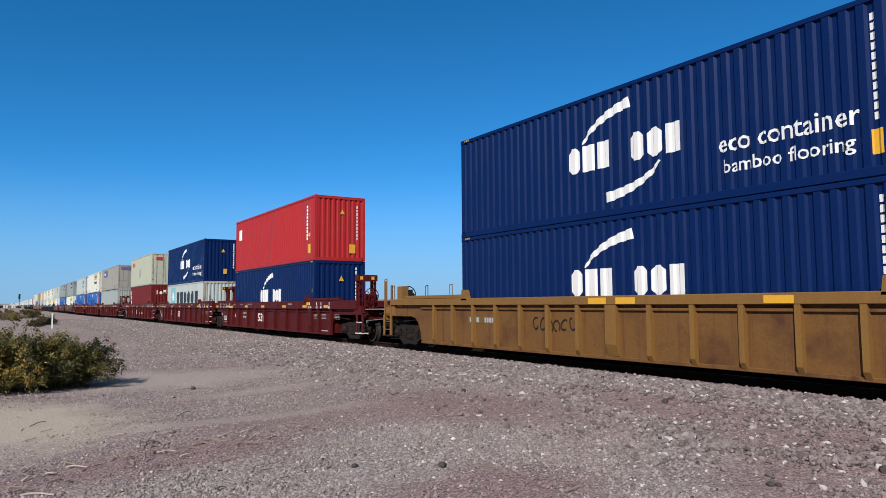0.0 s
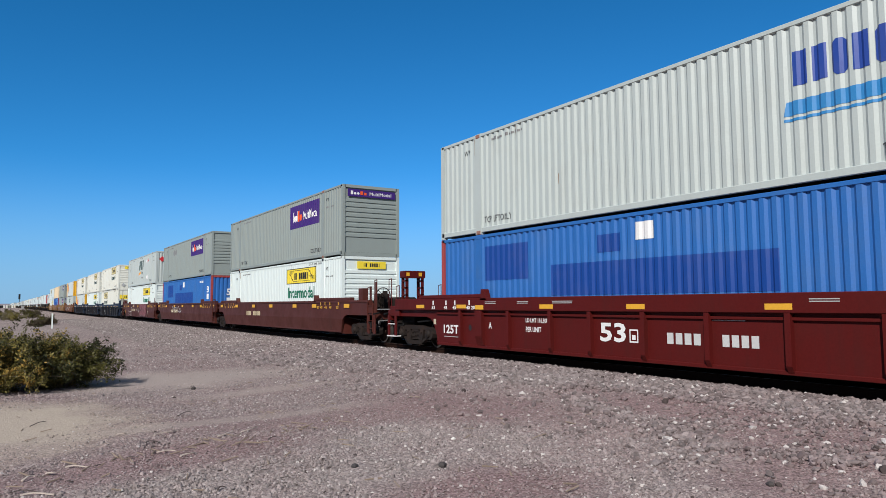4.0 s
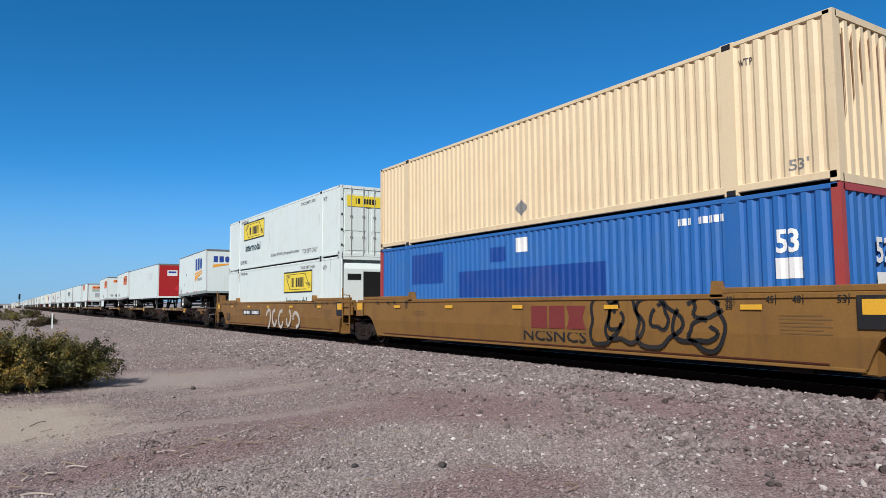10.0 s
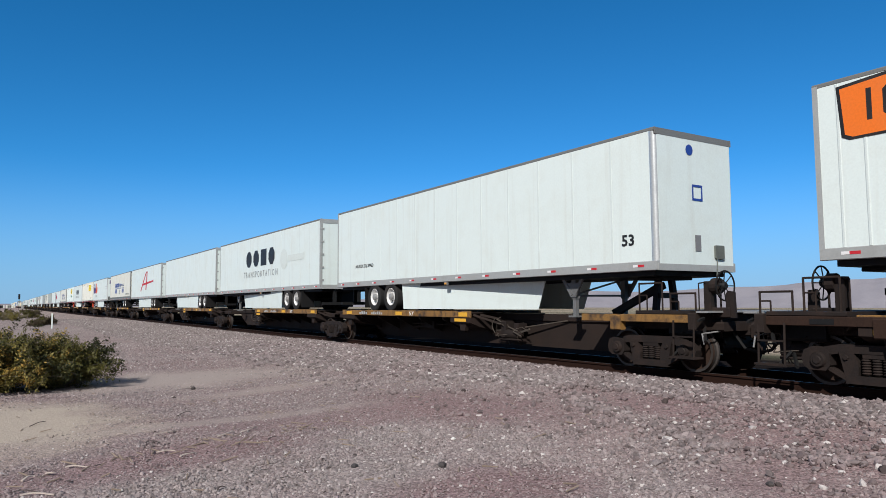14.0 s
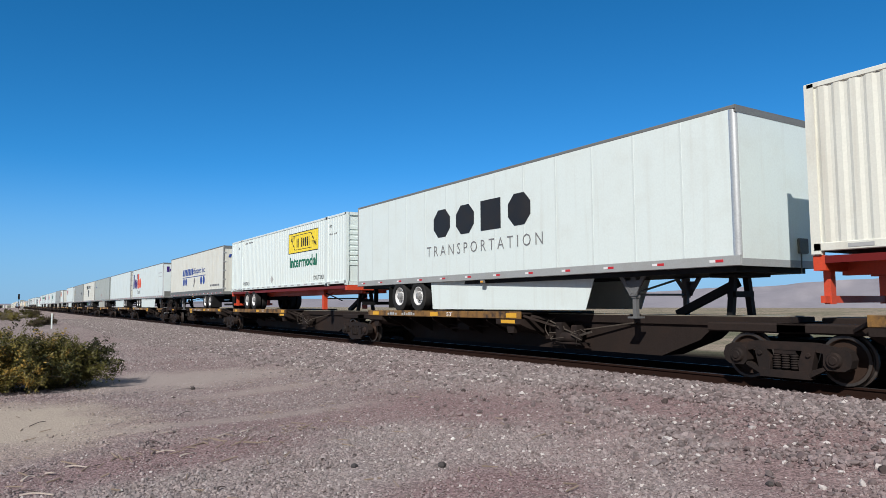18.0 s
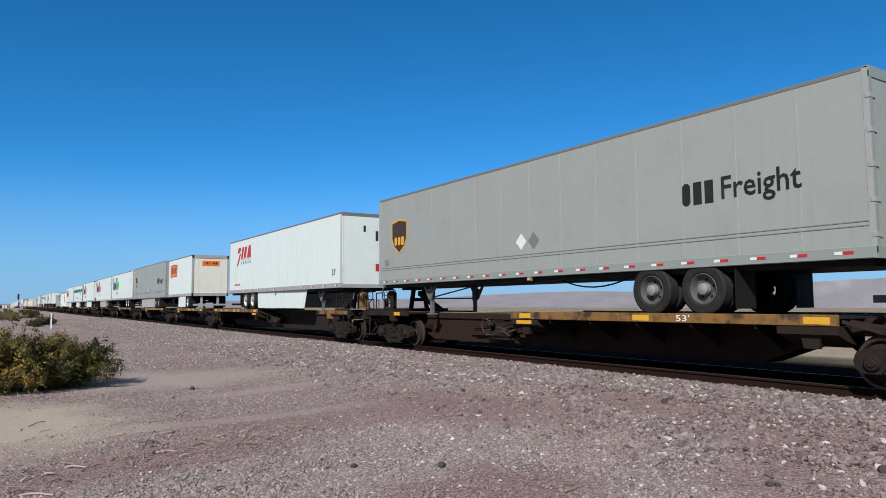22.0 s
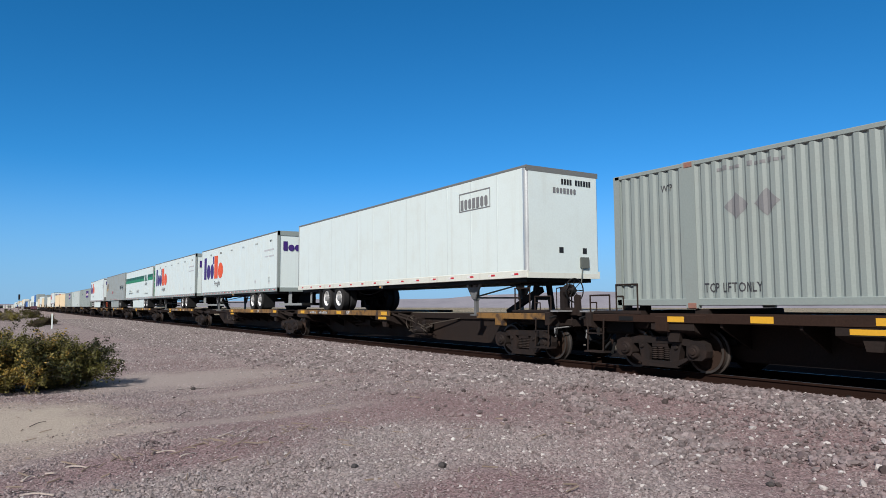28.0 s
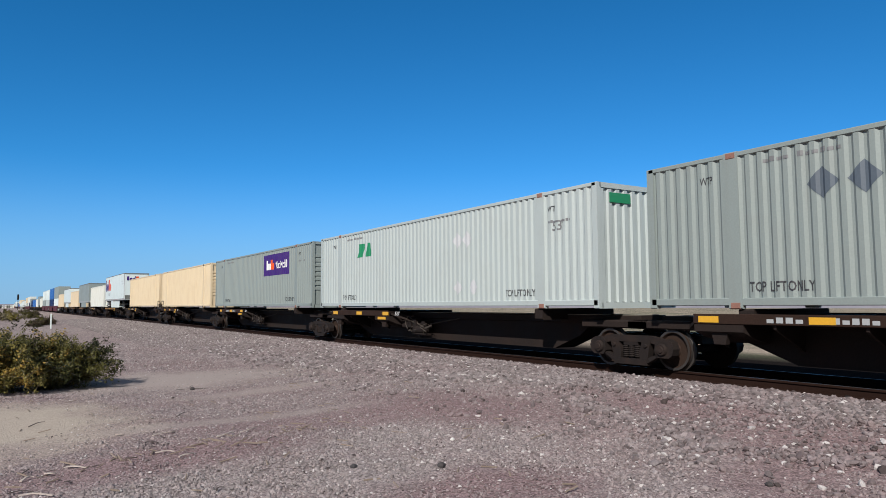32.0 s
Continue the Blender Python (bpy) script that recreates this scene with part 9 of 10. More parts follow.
    tanb = container("tan 53-foot container with rust runs at its front", L53, TAN, end="corr")
    words(tanb, "WTP", 14.4, 2.38, 0.28, 0.14, P_STENCIL, L53), words(tanb, "53'", 15.3, 0.3, 0.34, 0.2, P_GREY, L53)
    hazard(tanb, L53, (7.98,), 0.55, 0.24, P_GREY)
    decal(tanb, "rust_run", [[(0.25 + 0.29 * k, 2.6 - 0.1 * (k % 3)), (0.3 + 0.29 * k, 2.6), (0.30 + 0.29 * k, 1.2 + 0.3 * (k % 4)), (0.28 + 0.29 * k, 1.1 + 0.3 * (k % 4))] for k in range(6)], flat("orange_rust", (0.42, 0.22, 0.09)), proud=0.004, label="rust runs")
    stack(322.69, blue_box(4), tanb)

    def reefer_box(label, end, u0, v0, low):
        c = container(label, L53, WHITE, end=end, smooth=True)
        scroll_panel(c, L53, u0, v0, 3.62, 1.0, plain=True, word=False)
        words(c, "Intermodal", u0 + 0.4, v0 - 0.62, 2.6, 0.42, P_DKGREEN, L53)
        words(c, "TOP LIFT ONLY", 12.0, 0.35, 1.8, 0.2, P_GREY, L53), words(c, "STACK LIMIT 3 HIGH", 11.8, 2.55, 1.7, 0.14, P_GREY, L53), words(c, "WTP", 14.4, 2.4, 0.4, 0.2, P_GREY, L53)
        words(c, "TOP LIFT ONLY", 2.3, 0.33, 1.3, 0.2, P_STENCIL, L53), words(c, "STACK LIMIT 5 HIGH", 2.4, 2.62, 1.3, 0.13, P_STENCIL, L53)
        if not low:
            words(c, "30 Pallets (48''X40'') | Refrigerated Container", 7.6, 0.42, 4.0, 0.2, P_GREY, L53)
        return c
    up = reefer_box("smooth white 53-foot refrigerated container with hinged doors", "doors", 2.87, 1.62, False)
    scroll_end(up, 2.05, 1.7, 0.3, 0.45)
    stack(342.39, reefer_box("smooth white 53-foot refrigerated container with a cooling unit", "reefer", 9.58, 1.5, True), up)


# each trailer's or box's leading end up the line, and its length
def place(t, s, up=0.0, span=1.0):
    """Stands a trailer on its deck, its leading end raised by up over its wheels span metres behind."""
    roll(t, s, up, 0.0, -math.degrees(math.atan2(up, span)))
    return t


def sign_panel(t, L, u0, v0=3.64, w=2.45, h=0.98, end_v=4.3, end=True):
    """An orange panel with black blocks, bowed along its top."""
    bow = [(u0, v0 + 0.04), (u0 + 0.12, v0 - 0.02), (u0 + w - 0.12, v0 - 0.02), (u0 + w, v0 + 0.04), (u0 + w + 0.06, v0 + h * 0.9), (u0 + w / 2, v0 + h), (u0 - 0.06, v0 + h * 0.9)]
    mid = (sum(p[0] for p in bow) / 7, sum(p[1] for p in bow) / 7)
    decal(t, "panel_border", [bow], P_BLACK, L, proud=0.005)
    decal(t, "panel", [[(mid[0] + (a - mid[0]) * 0.955, mid[1] + (b - mid[1]) * 0.9) for a, b in bow]], P_SIGN, L, proud=0.009, label="orange panel")
    decal(t, "mark", blocks(u0 + 0.28, v0 + 0.24, u0 + w - 0.24, v0 + h * 0.76, "|O||OH", 0.34), P_BLACK, L, proud=0.012)
    if end:
        decal(t, "panel", [rect(0.7, end_v, 1.9, end_v + 0.36)], P_SIGN, proud=0.02, label="small orange panel")
        decal(t, "mark", blocks(0.82, end_v + 0.1, 1.78, end_v + 0.27, "|O||OH", 0.34), P_BLACK, proud=0.024)


def shield(t, L, u=0.95, v0=3.1, w=1.08, h=1.2):
    pts = lambda k: [(u + w / 2 + (a - 0.5) * w * k, v0 + h / 2 + (b - 0.5) * h * k) for a, b in ((0.5, 0.0), (0.85, 0.2), (1.0, 0.45), (1.0, 0.93), (0.5, 1.0), (0.0, 0.93), (0.0, 0.45), (0.15, 0.2))]
    decal(t, "badge", [pts(1.0)], P_GOLD, L, proud=0.005, label="gold shield badge")
    decal(t, "badge", [pts(0.9)], P_BROWN, L, proud=0.008)
    decal(t, "badge", blocks(u + 0.18, v0 + 0.3, u + w - 0.18, v0 + 0.72, "ooL", 0.3), P_GOLD, L, proud=0.011)


def freight_words(t, L, u=12.55):
    decal(t, "mark", blocks(u, 3.3, u + 0.78, 3.74, "OHH", 0.26), P_BLACK, L)
    words(t, "Freight", u + 0.92, 3.2, 1.55, 0.56, P_BLACK, L)


def build_trailers():
    units = []          # leading end, length, wheels' end: what each spine unit carries

    def van(s, L, label, **kw):
        t = trailer(label, L, **kw)
        place(t, s, 0.14 if L < 9 and kw.get("wheels", "rear") == "rear" else 0.0, 7.2)
        units.append((s, L, kw.get("wheels", "rear"), "van"))
        return t

    def box(s, c, L=L53):
        roll(c, s, 1.284)
        units.append((s, L, "rear", "box"))
        return c

    # first spine car
    t = van(363.99, PUP, "short white trailer with a blue and orange mark", axles=1, skirt=False, tape=0, rail=GREY)
    decal(t, "mark", blocks(5.3, 3.75, 7.3, 4.55, "HHO", 0.3), P_BLUE, PUP, label="blue block mark")
    decal(t, "swoosh", [[(5.2, 3.45), (7.2, 3.6), (7.25, 3.7), (5.2, 3.58)], [(5.2, 2.95), (6.2, 3.25), (7.2, 3.45), (7.2, 3.55), (5.2, 3.38)]], P_AMBER, PUP, label="orange swoosh")
    words(t, "FREIGHT", 6.1, 3.0, 1.2, 0.2, P_GREY, PUP)
    decal(t, "mark", blocks(0.4, 4.15, 1.55, 4.55, "HHO", 0.3), P_BLUE, proud=0.02)
    decal(t, "swoosh", [[(0.4, 3.78), (1.5, 4.0), (1.5, 4.08), (0.4, 3.98)]], P_AMBER, proud=0.02)
    decal(t, "tape", [rect(u, 2.26, u + 0.3, 2.32) for u in (0.3, 0.9, 2.6, 3.0, 5.0, 5.6)], P_RED, PUP)
    decal(t, "placard_holder", diamond(0.35, 2.75, 0.16) + diamond(0.5, 2.45, 0.14) + diamond(0.95, 2.5, 0.16), P_PALE, PUP)
    decal(t, "vent", [rect(2.4, 3.55, 2.6, 3.7), rect(1.8, 2.85, 1.95, 2.95)], P_GREY, PUP)
    t = van(381.19, L53, "long white trailer with a red front wall", skirt=False, end_paint=RED, tape=1.4, seam=1.22, rail=WHITE)
    decal(t, "sign", [rect(0.75, 4.0, 1.6, 4.5)], P_WHITE, proud=0.02, label="white sign"), decal(t, "sign", [rect(0.85, 4.25, 1.5, 4.4)], P_BLUE, proud=0.024)
    decal(t, "placard_holder", diamond(1.6, 2.9, 0.25), P_RED, proud=0.02)
    decal(t, "repaint", [rect(11.3, 3.75, 13.3, 4.4)], flat("off_white", (0.67, 0.735, 0.69)), L53)
    for s, u in ((398.42, 5.1), (416.14, 5.3)):
        t = van(s, PUP, "short white trailer with an orange panel", axles=1, skirt=s > 400, seam=0.41 if s < 400 else 1.2, ribbed=s < 400, tape=0.8)
        sign_panel(t, PUP, u)
        decal(t, "vent", disc(3.4, 4.62, 0.06, 0.06, 10) + disc(3.6, 4.62, 0.06, 0.06, 10) + disc(1.6, 4.62, 0.06, 0.06, 10), P_BLACK, PUP)
        decal(t, "placard_holder", diamond(1.5 if s < 400 else 4.05, 2.62, 0.25), P_PALE, PUP), decal(t, "placard_holder", diamond(2.0 if s < 400 else 4.6, 2.62, 0.25), P_GREY, PUP)
        decal(t, "placard_holder", diamond(0.55, 2.6, 0.22), P_PALE, proud=0.02), decal(t, "placard_holder", diamond(1.1, 2.6, 0.22), P_GREY, proud=0.02)
    t = van(441.71, 7.65, "short white trailer with an orange panel and a roll-up door", axles=1, end="rollup", wheels="lead", seam=0.41, ribbed=True, tape=0.8)
    sign_panel(t, 7.65, 0.45, v0=4.0, end_v=4.2)
    decal(t, "sign", [rect(0.7, 3.7, 2.1, 4.14)], flat("pale_green_grey", (0.42, 0.46, 0.40)), proud=0.016)
    decal(t, "sign", [rect(1.1, 3.28, 1.8, 3.4)], P_BLUE, proud=0.02), decal(t, "sign", [rect(1.1, 2.8, 1.8, 3.24)], P_PALE, proud=0.02)
    decal(t, "tail_light", disc(0.2, 2.16, 0.07, 0.07, 10) + disc(0.38, 2.16, 0.07, 0.07, 10) + disc(2.2, 2.16, 0.07, 0.07, 10) + disc(2.38, 2.16, 0.07, 0.07, 10), P_RED, proud=0.04)

    # second spine car
    t = van(452.71, L53, "long white panelled trailer with a chrome-edged front", tape=1.3, skirt_in=0.45)
    words(t, "53", 15.2, 2.62, 0.35, 0.25, P_BLACK, L53)
    decal(t, "badge", ring(1.15, 3.6, 1.5, 3.95, 0.05) + disc(1.1, 4.7, 0.12, 0.12, 12), P_BLUE, proud=0.02)
    words(t, "AIR-RIDE EQUIPPED", 1.7, 2.75, 1.5, 0.14, P_BLACK, L53)
    decal(t, "vent", [rect(1.2, 2.5, 1.4, 2.85)], P_GREY, proud=0.02)

    def bold(s, doors):
        t = van(s, L53, "long white trailer with a heavy black mark", end="doors" if doors else "front", wheels="lead" if doors else "rear", tape=1.3, skirt_in=0.3)
        decal(t, "mark", blocks(5.35, 3.45, 10.4, 4.3, "OO#O", 0.34), P_BLACK, L53, label="heavy black block mark")
        words(t, "T R A N S P O R T A T I O N", 5.1, 2.88, 5.6, 0.32, P_GREY, L53)
        return t
    t = bold(470.68, True)
    decal(t, "ghost_mark", disc(11.6, 3.6, 0.5, 0.5) + [rect(12.2, 3.45, 14.3, 3.75)], flat("off_white", (0.735, 0.75, 0.645)), L53)
    van(487.88, L53, "long plain white trailer with hinged doors", end="doors", wheels="lead", tape=1.3)
    t = van(506.0, L53, "long white trailer with a slanted maroon mark", end="doors", wheels="lead", tape=1.3)
    decal(t, "mark", [[(5.6, 2.8), (6.1, 2.8), (9.0, 4.6), (8.6, 4.6)], [(8.5, 2.9), (9.0, 2.9), (9.4, 4.6), (9.0, 4.6)]], P_RED, L53, label="slanted maroon mark")
    decal(t, "mark", [[(6.5, 3.3), (12.5, 3.55), (12.5, 3.7), (6.6, 3.5)]], P_RED, L53, proud=0.012, label="maroon cross stroke")

    def dots(s, L):
        t = van(s, L, "long cream trailer with blue lettering and blue discs", end="doors", wheels="lead", skirt=False, paint=WHITE_OLD, rail=ALU_DARK, end_paint=WHITE_OLD, tape=1.0, axle_in=3.25)
        k = L / L53
        decal(t, "mark", [[(u, 3.55), (u + 0.36, 3.55), (u + 0.5, 4.02), (u + 0.14, 4.02)] for u in [4.5 * k + 0.48 * i for i in range(7)]], P_BLUE, L, label="blue slanted block mark")
        words(t, "shippers inc.", 8.0 * k, 3.5, 3.5 * k, 0.52, P_BLUE, L)
        decal(t, "underline", [rect(4.5 * k, 3.4, 11.6 * k, 3.45)], P_BLUE, L)
        decal(t, "disc", disc(4.95 * k, 3.1, 0.28, 0.28) + disc(5.7 * k, 3.1, 0.28, 0.28) + disc(10.4 * k, 3.1, 0.28, 0.28) + disc(11.15 * k, 3.1, 0.28, 0.28), P_BLUE, L, label="blue discs")
        decal(t, "placard_holder", diamond(8.4 * k, 3.12, 0.24), P_GREY, L)
        words(t, "53'", 8.0 * k, 2.72, 0.4, 0.22, P_GREY, L)
        decal(t, "grey_band", [rect(0.05, 2.1, L - 0.05, 2.42)], flat("lower_grey", (0.15, 0.16, 0.15)), L, proud=0.008, label="dark grey lower band")
        decal(t, "faint_words", blocks(12.9 * k, 2.62, 12.9 * k + 2.3, 2.8, "LLL_LLLLLLLL_LLL"), P_GREY, L)
        decal(t, "mark", [[(0.3 + 0.2 * i, 4.35), (0.44 + 0.2 * i, 4.35), (0.5 + 0.2 * i, 4.55), (0.36 + 0.2 * i, 4.55)] for i in range(7)], P_BLUE, proud=0.03)
        return t
    dots(523.16, L53)

    def parcel(s, label, L=L53, axle_in=None, bowed=False, z1=None, drop=0.0, low=0.0, second=P_ORANGE, end="front", wheels="rear", sub="Ground", skirt=True, cap=None, rail=None, u=0.5, dots_=False, skirt_paint=None, tape=1.0):
        t = van(s, L, label, end=end, wheels=wheels, skirt=skirt, cap=cap, rail=rail, seam=1.25, tape=tape, skirt_paint=skirt_paint, axle_in=axle_in, z1=z1)
        parcel_mark(t, L, second, z=-drop, u=u, sub=sub)
        if bowed:
            part("upper_wall", Shape().prism([(0.0, 4.9), (0.0, 5.12), (0.5 * L, 5.06), (0.62 * L, 4.9)], "x", -1.298, 1.298), WHITE, t, "white upper edge bowed up towards the front")
            part("roof_bow", Shape().prism([(0.01, 5.1), (0.01, 5.15), (0.5 * L, 5.085), (0.62 * L, 5.02), (0.62 * L, 4.99), (0.5 * L, 5.04)], "x", -1.3, 1.3), ALU_DARK, t, "dark roof edge")
        end_mark(t, 4.25 if end == "front" else 4.1, second=second)
        faint = [(2.05, 4.17, 1.2, 4.25), (1.14, 4.17, 0.55, 4.25), (2.0, 3.86, 1.96, 3.93), (1.88, 3.86, 1.44, 3.93), (1.36, 3.86, 0.55, 3.93)]
        decal(t, "faint_words", [rect(L - p + low, q - low, L - r + low, w - low) for p, q, r, w in faint], flat("faint_grey", (0.55, 0.56, 0.56)), L)
        words(t, "LIFT", 14.1, 2.72, 0.2, 0.11, P_GREY, L), words(t, "HERE", 14.1, 2.58, 0.2, 0.11, P_GREY, L)
        decal(t, "arrow", [[(14.13, 2.54), (14.2, 2.47), (14.27, 2.54)]], P_RED, L, label="small red arrow")
        if end == "front":
            decal(t, "document_frame", ring(1.9, 2.9, 2.2, 3.2, 0.03), P_BLACK, proud=0.016, label="small black document frame")
            # shade of the recess painted as a flat grey patch on the wall
            decal(t, "recess", [rect(0.1, 2.12, 2.5, 2.6)], flat("shadow_grey_paint", (0.17, 0.175, 0.155)), proud=0.016, label="flat grey patch behind the lattice, painted as recess shade")
            part("vent_frame", sum_boxes([(-1.2, 1.2, -0.03, 0.0, 2.1, 2.14), (-1.2, 1.2, -0.03, 0.0, 2.58, 2.62)] + [(-1.2 + 0.6 * i, -1.14 + 0.6 * i, -0.05, 0.0, 2.1, 2.62) for i in range(5)]), ALU, t, "grey lattice frame")
            decal(t, "number_mark", [rect(L - 0.1, 3.85 + 0.155 * i, L - 0.015, 3.96 + 0.155 * i) for i in range(7)], P_GREY, L)
        if dots_:
            decal(t, "vent", [p for k in range(6) for p in disc(2.35 + 2.4 * k, 4.66, 0.06, 0.06, 10) + disc(2.55 + 2.4 * k, 4.66, 0.06, 0.06, 10)], P_BLACK, L, label="round roof vents")
            decal(t, "placard_holder", diamond(11.9, 2.66, 0.14), flat("faint_grey", (0.55, 0.56, 0.56)), L)
        return t

    # third spine car
    parcel(542.65, "long white trailer with a purple and orange block mark", sub="Ground", drop=0.08, low=0.27)
    for s, L, old in ((559.54, L53, True), (594.22, L53, False)):
        ch = chassis(L, 2.165)
        roll(ch, s)
        c = container("aged white 53-foot container on an orange-red chassis" if old else "white 53-foot container on an orange-red chassis", L, WHITE_OLD if old else WHITE)
        scroll_panel(c, L, 9.55, 1.55 if old else 1.6, 3.7, 0.95, old=False, word=not old)
        lift_words(c, L), scroll_end(c)
        decal(c, "rail_tape", [rect(0.6 + 0.85 * i, 0.1, 1.0 + 0.85 * i, 0.16) for i in range(18)], P_PALE, L, proud=0.008)
        hazard(c, L, (7.2,), 0.5, 0.22)
        if old:
            decal(c, "repair_patch", [rect(8.0, 2.3, 8.65, 2.65)], P_RUST, L, label="rusty repair patch")
        roll(c, s, 2.17)
        units.append((s, L, "rear", "van"))
    units.sort()
    bold(577.01, False)
    dots(612.28, 15.71)

    # fourth spine car
    parcel(631.28, "long white trailer with a purple and orange block mark", sub="Ground", z1=5.05, drop=0.16)
    van(649.01, L53, "long plain white ribbed trailer with hinged doors", end="doors", wheels="lead", end_paint=WHITE_OLD, tape=1.0, ribbed=True)
    t = van(666.34, L53, "long pale grey trailer with a small blue mark", end="doors", wheels="lead", paint=VAN_PALE, rim=RIM_GREY, tape=0.75, rail=GREY, skirt_paint=SKIRT)
    decal(t, "mark", blocks(1.1, 3.98, 2.0, 4.16, "HHOHOO", 0.3), P_BLUE, L53, label="small blue mark")
    decal(t, "lower_band", [rect(0.05, 2.5, L53 - 0.05, 2.56), rect(0.05, 2.4, L53 - 0.05, 2.43)], P_PALE, L53)
    decal(t, "placard", diamond(7.85, 2.88, 0.2), flat("placard_red", (0.5, 0.2, 0.2)), L53, label="faded red placard"), decal(t, "placard_holder", diamond(8.4, 2.88, 0.2), P_GREY, L53)
    t = van(683.44, L53, "long cream trailer with a dark shield badge", end="doors", wheels="lead", paint=WHITE_OLD, skirt=False, tape=1.6)
    decal(t, "mark", blocks(5.3, 4.05, 7.0, 4.6, "HOHHO", 0.3), P_BLACK, L53, label="black block mark")
    words(t, "INTERMODAL", 7.25, 4.1, 3.3, 0.45, P_BLACK, L53)
    decal(t, "badge", [[(7.9, 2.75), (8.5, 3.0), (8.78, 3.65), (8.6, 3.8), (7.9, 3.95), (7.2, 3.8), (7.0, 3.65), (7.3, 3.0)]], P_BLACK, L53, label="dark shield badge")
    decal(t, "badge", [[(7.55, 3.0), (7.65, 3.0), (7.85, 3.8), (7.8, 3.8)], [(8.15, 3.0), (8.25, 3.0), (8.0, 3.8), (7.95, 3.8)], rect(7.7, 3.2, 8.1, 3.26), rect(7.75, 3.45, 8.05, 3.5)], P_PALE, L53, proud=0.01)
    decal(t, "grid_line", [rect(0.1, 2.55 + 0.37 * k, L53 - 0.1, 2.565 + 0.37 * k) for k in range(6)], flat("faint_cream", (0.62, 0.60, 0.48)), L53, proud=0.004)
    words(t, "LIFT HERE", 14.0, 2.75, 0.4, 0.25, P_TAPE, L53)
    part("battery_box", Shape().cbox(-1.27, -0.7, 5.2, 9.8, 1.28, 1.98, 0.05), flat("slate_box", (0.04, 0.05, 0.06)), t, "dark slate box under the floor")
    decal(t, "placard_holder", diamond(8.9, 1.68, 0.2) + diamond(9.35, 1.68, 0.2), P_WHITE, L53, half=1.275)
    words(t, "eco", 6.6, 1.6, 0.5, 0.2, P_GREEN, L53, half=1.275)
    t = van(700.91, L53 + 0.55, "long grey trailer with a gold shield badge", end="doors", wheels="lead", paint=VAN_GREY, rim=RIM_GREY, skirt=False, tape=0.75, rail=GREY, axle_in=3.2, z1=5.13)
    decal(t, "bead", [rect(-0.45, 2.58, L53 - 0.1, 2.594), rect(-0.45, 2.65, L53 - 0.1, 2.664)], P_GREY, L53, label="pressed beads along the lower edge")
    shield(t, L53 + 0.55), freight_words(t, L53, 12.55), hazard(t, L53, (7.5,), 3.0, 0.22, P_WHITE), hazard(t, L53, (8.0,), 3.0, 0.22, P_GREY), words(t, "53", 0.45, 2.74, 0.28, 0.2, P_GREY, L53 + 0.55)

    # fifth spine car
    t = van(720.87, L53, "long white trailer with a red slanted mark", tape=1.2, z1=5.12)
    decal(t, "mark", [[(1.5, 3.62), (1.75, 3.62), (2.3, 4.3), (2.05, 4.3)], [(1.62, 4.36), (2.12, 4.36), (2.32, 4.66), (1.82, 4.66)], [(2.3, 4.02), (2.62, 4.02), (2.9, 4.66), (2.58, 4.66)], [(2.8, 4.02), (3.2, 4.02), (3.45, 4.65), (3.05, 4.65)], [(3.42, 4.02), (4.15, 4.02), (4.1, 4.68), (3.75, 4.68)]], P_RED, L53, label="red slanted block mark")
    decal(t, "underline", [rect(2.2, 3.94, 4.2, 3.975)], P_TAPE, L53)
    words(t, "L E A S E", 2.35, 3.7, 1.8, 0.17, P_GREY, L53)
    decal(t, "number_mark", blocks(1.1, 2.5, 2.2, 2.66, "LLLLL_LLL", 0.3), flat("faded_red", (0.5, 0.16, 0.14)), L53)
    words(t, "53'", 15.2, 2.6, 0.35, 0.25, P_BLACK, L53)
    decal(t, "sign", [rect(1.5, 2.75, 2.2, 3.05)], P_RED, proud=0.02, label="red label"), decal(t, "vent", [rect(0.95, 4.35, 1.05, 4.6), rect(1.5, 4.0, 1.62, 4.4)], P_BLACK, proud=0.02)
    t = van(746.75, 8.2, "short white trailer with an orange panel and a dirty roll-up door", axles=1, end="rollup", wheels="lead", seam=0.41, ribbed=True, tape=0.9, end_paint=WHITE_OLD)
    sign_panel(t, 8.2, 0.73, end_v=4.25)
    t = van(756.3, L53, "long grey trailer with a gold shield badge and a pale skirt", end="doors", wheels="lead", z1=5.14, paint=VAN_GREY, rim=RIM_GREY, tape=0.75, rail=GREY, skirt_paint=SKIRT)
    decal(t, "bead", [rect(0.1, 2.52, L53 - 0.1, 2.545), rect(0.1, 2.6, L53 - 0.1, 2.62)], P_GREY, L53, label="pressed beads along the lower edge")
    shield(t, L53), freight_words(t, L53), hazard(t, L53, (8.28,), 2.8, 0.22, P_WHITE), hazard(t, L53, (8.75,), 2.8, 0.2, P_GREY)
    words(t, "53", 0.3, 2.72, 0.25, 0.2, P_BLACK, L53)
    parcel(773.32, "long white trailer with a purple and green block mark", second=P_GREEN, end="doors", wheels="lead", skirt=False, u=1.1)
    parcel(790.34, "long white trailer with a purple and orange mark", end="doors", wheels="lead", skirt_paint=SKIRT_CREAM, rail=SILVER)

    # sixth spine car
    parcel(809.57, "long white trailer with a purple and orange block mark", sub="Ground")

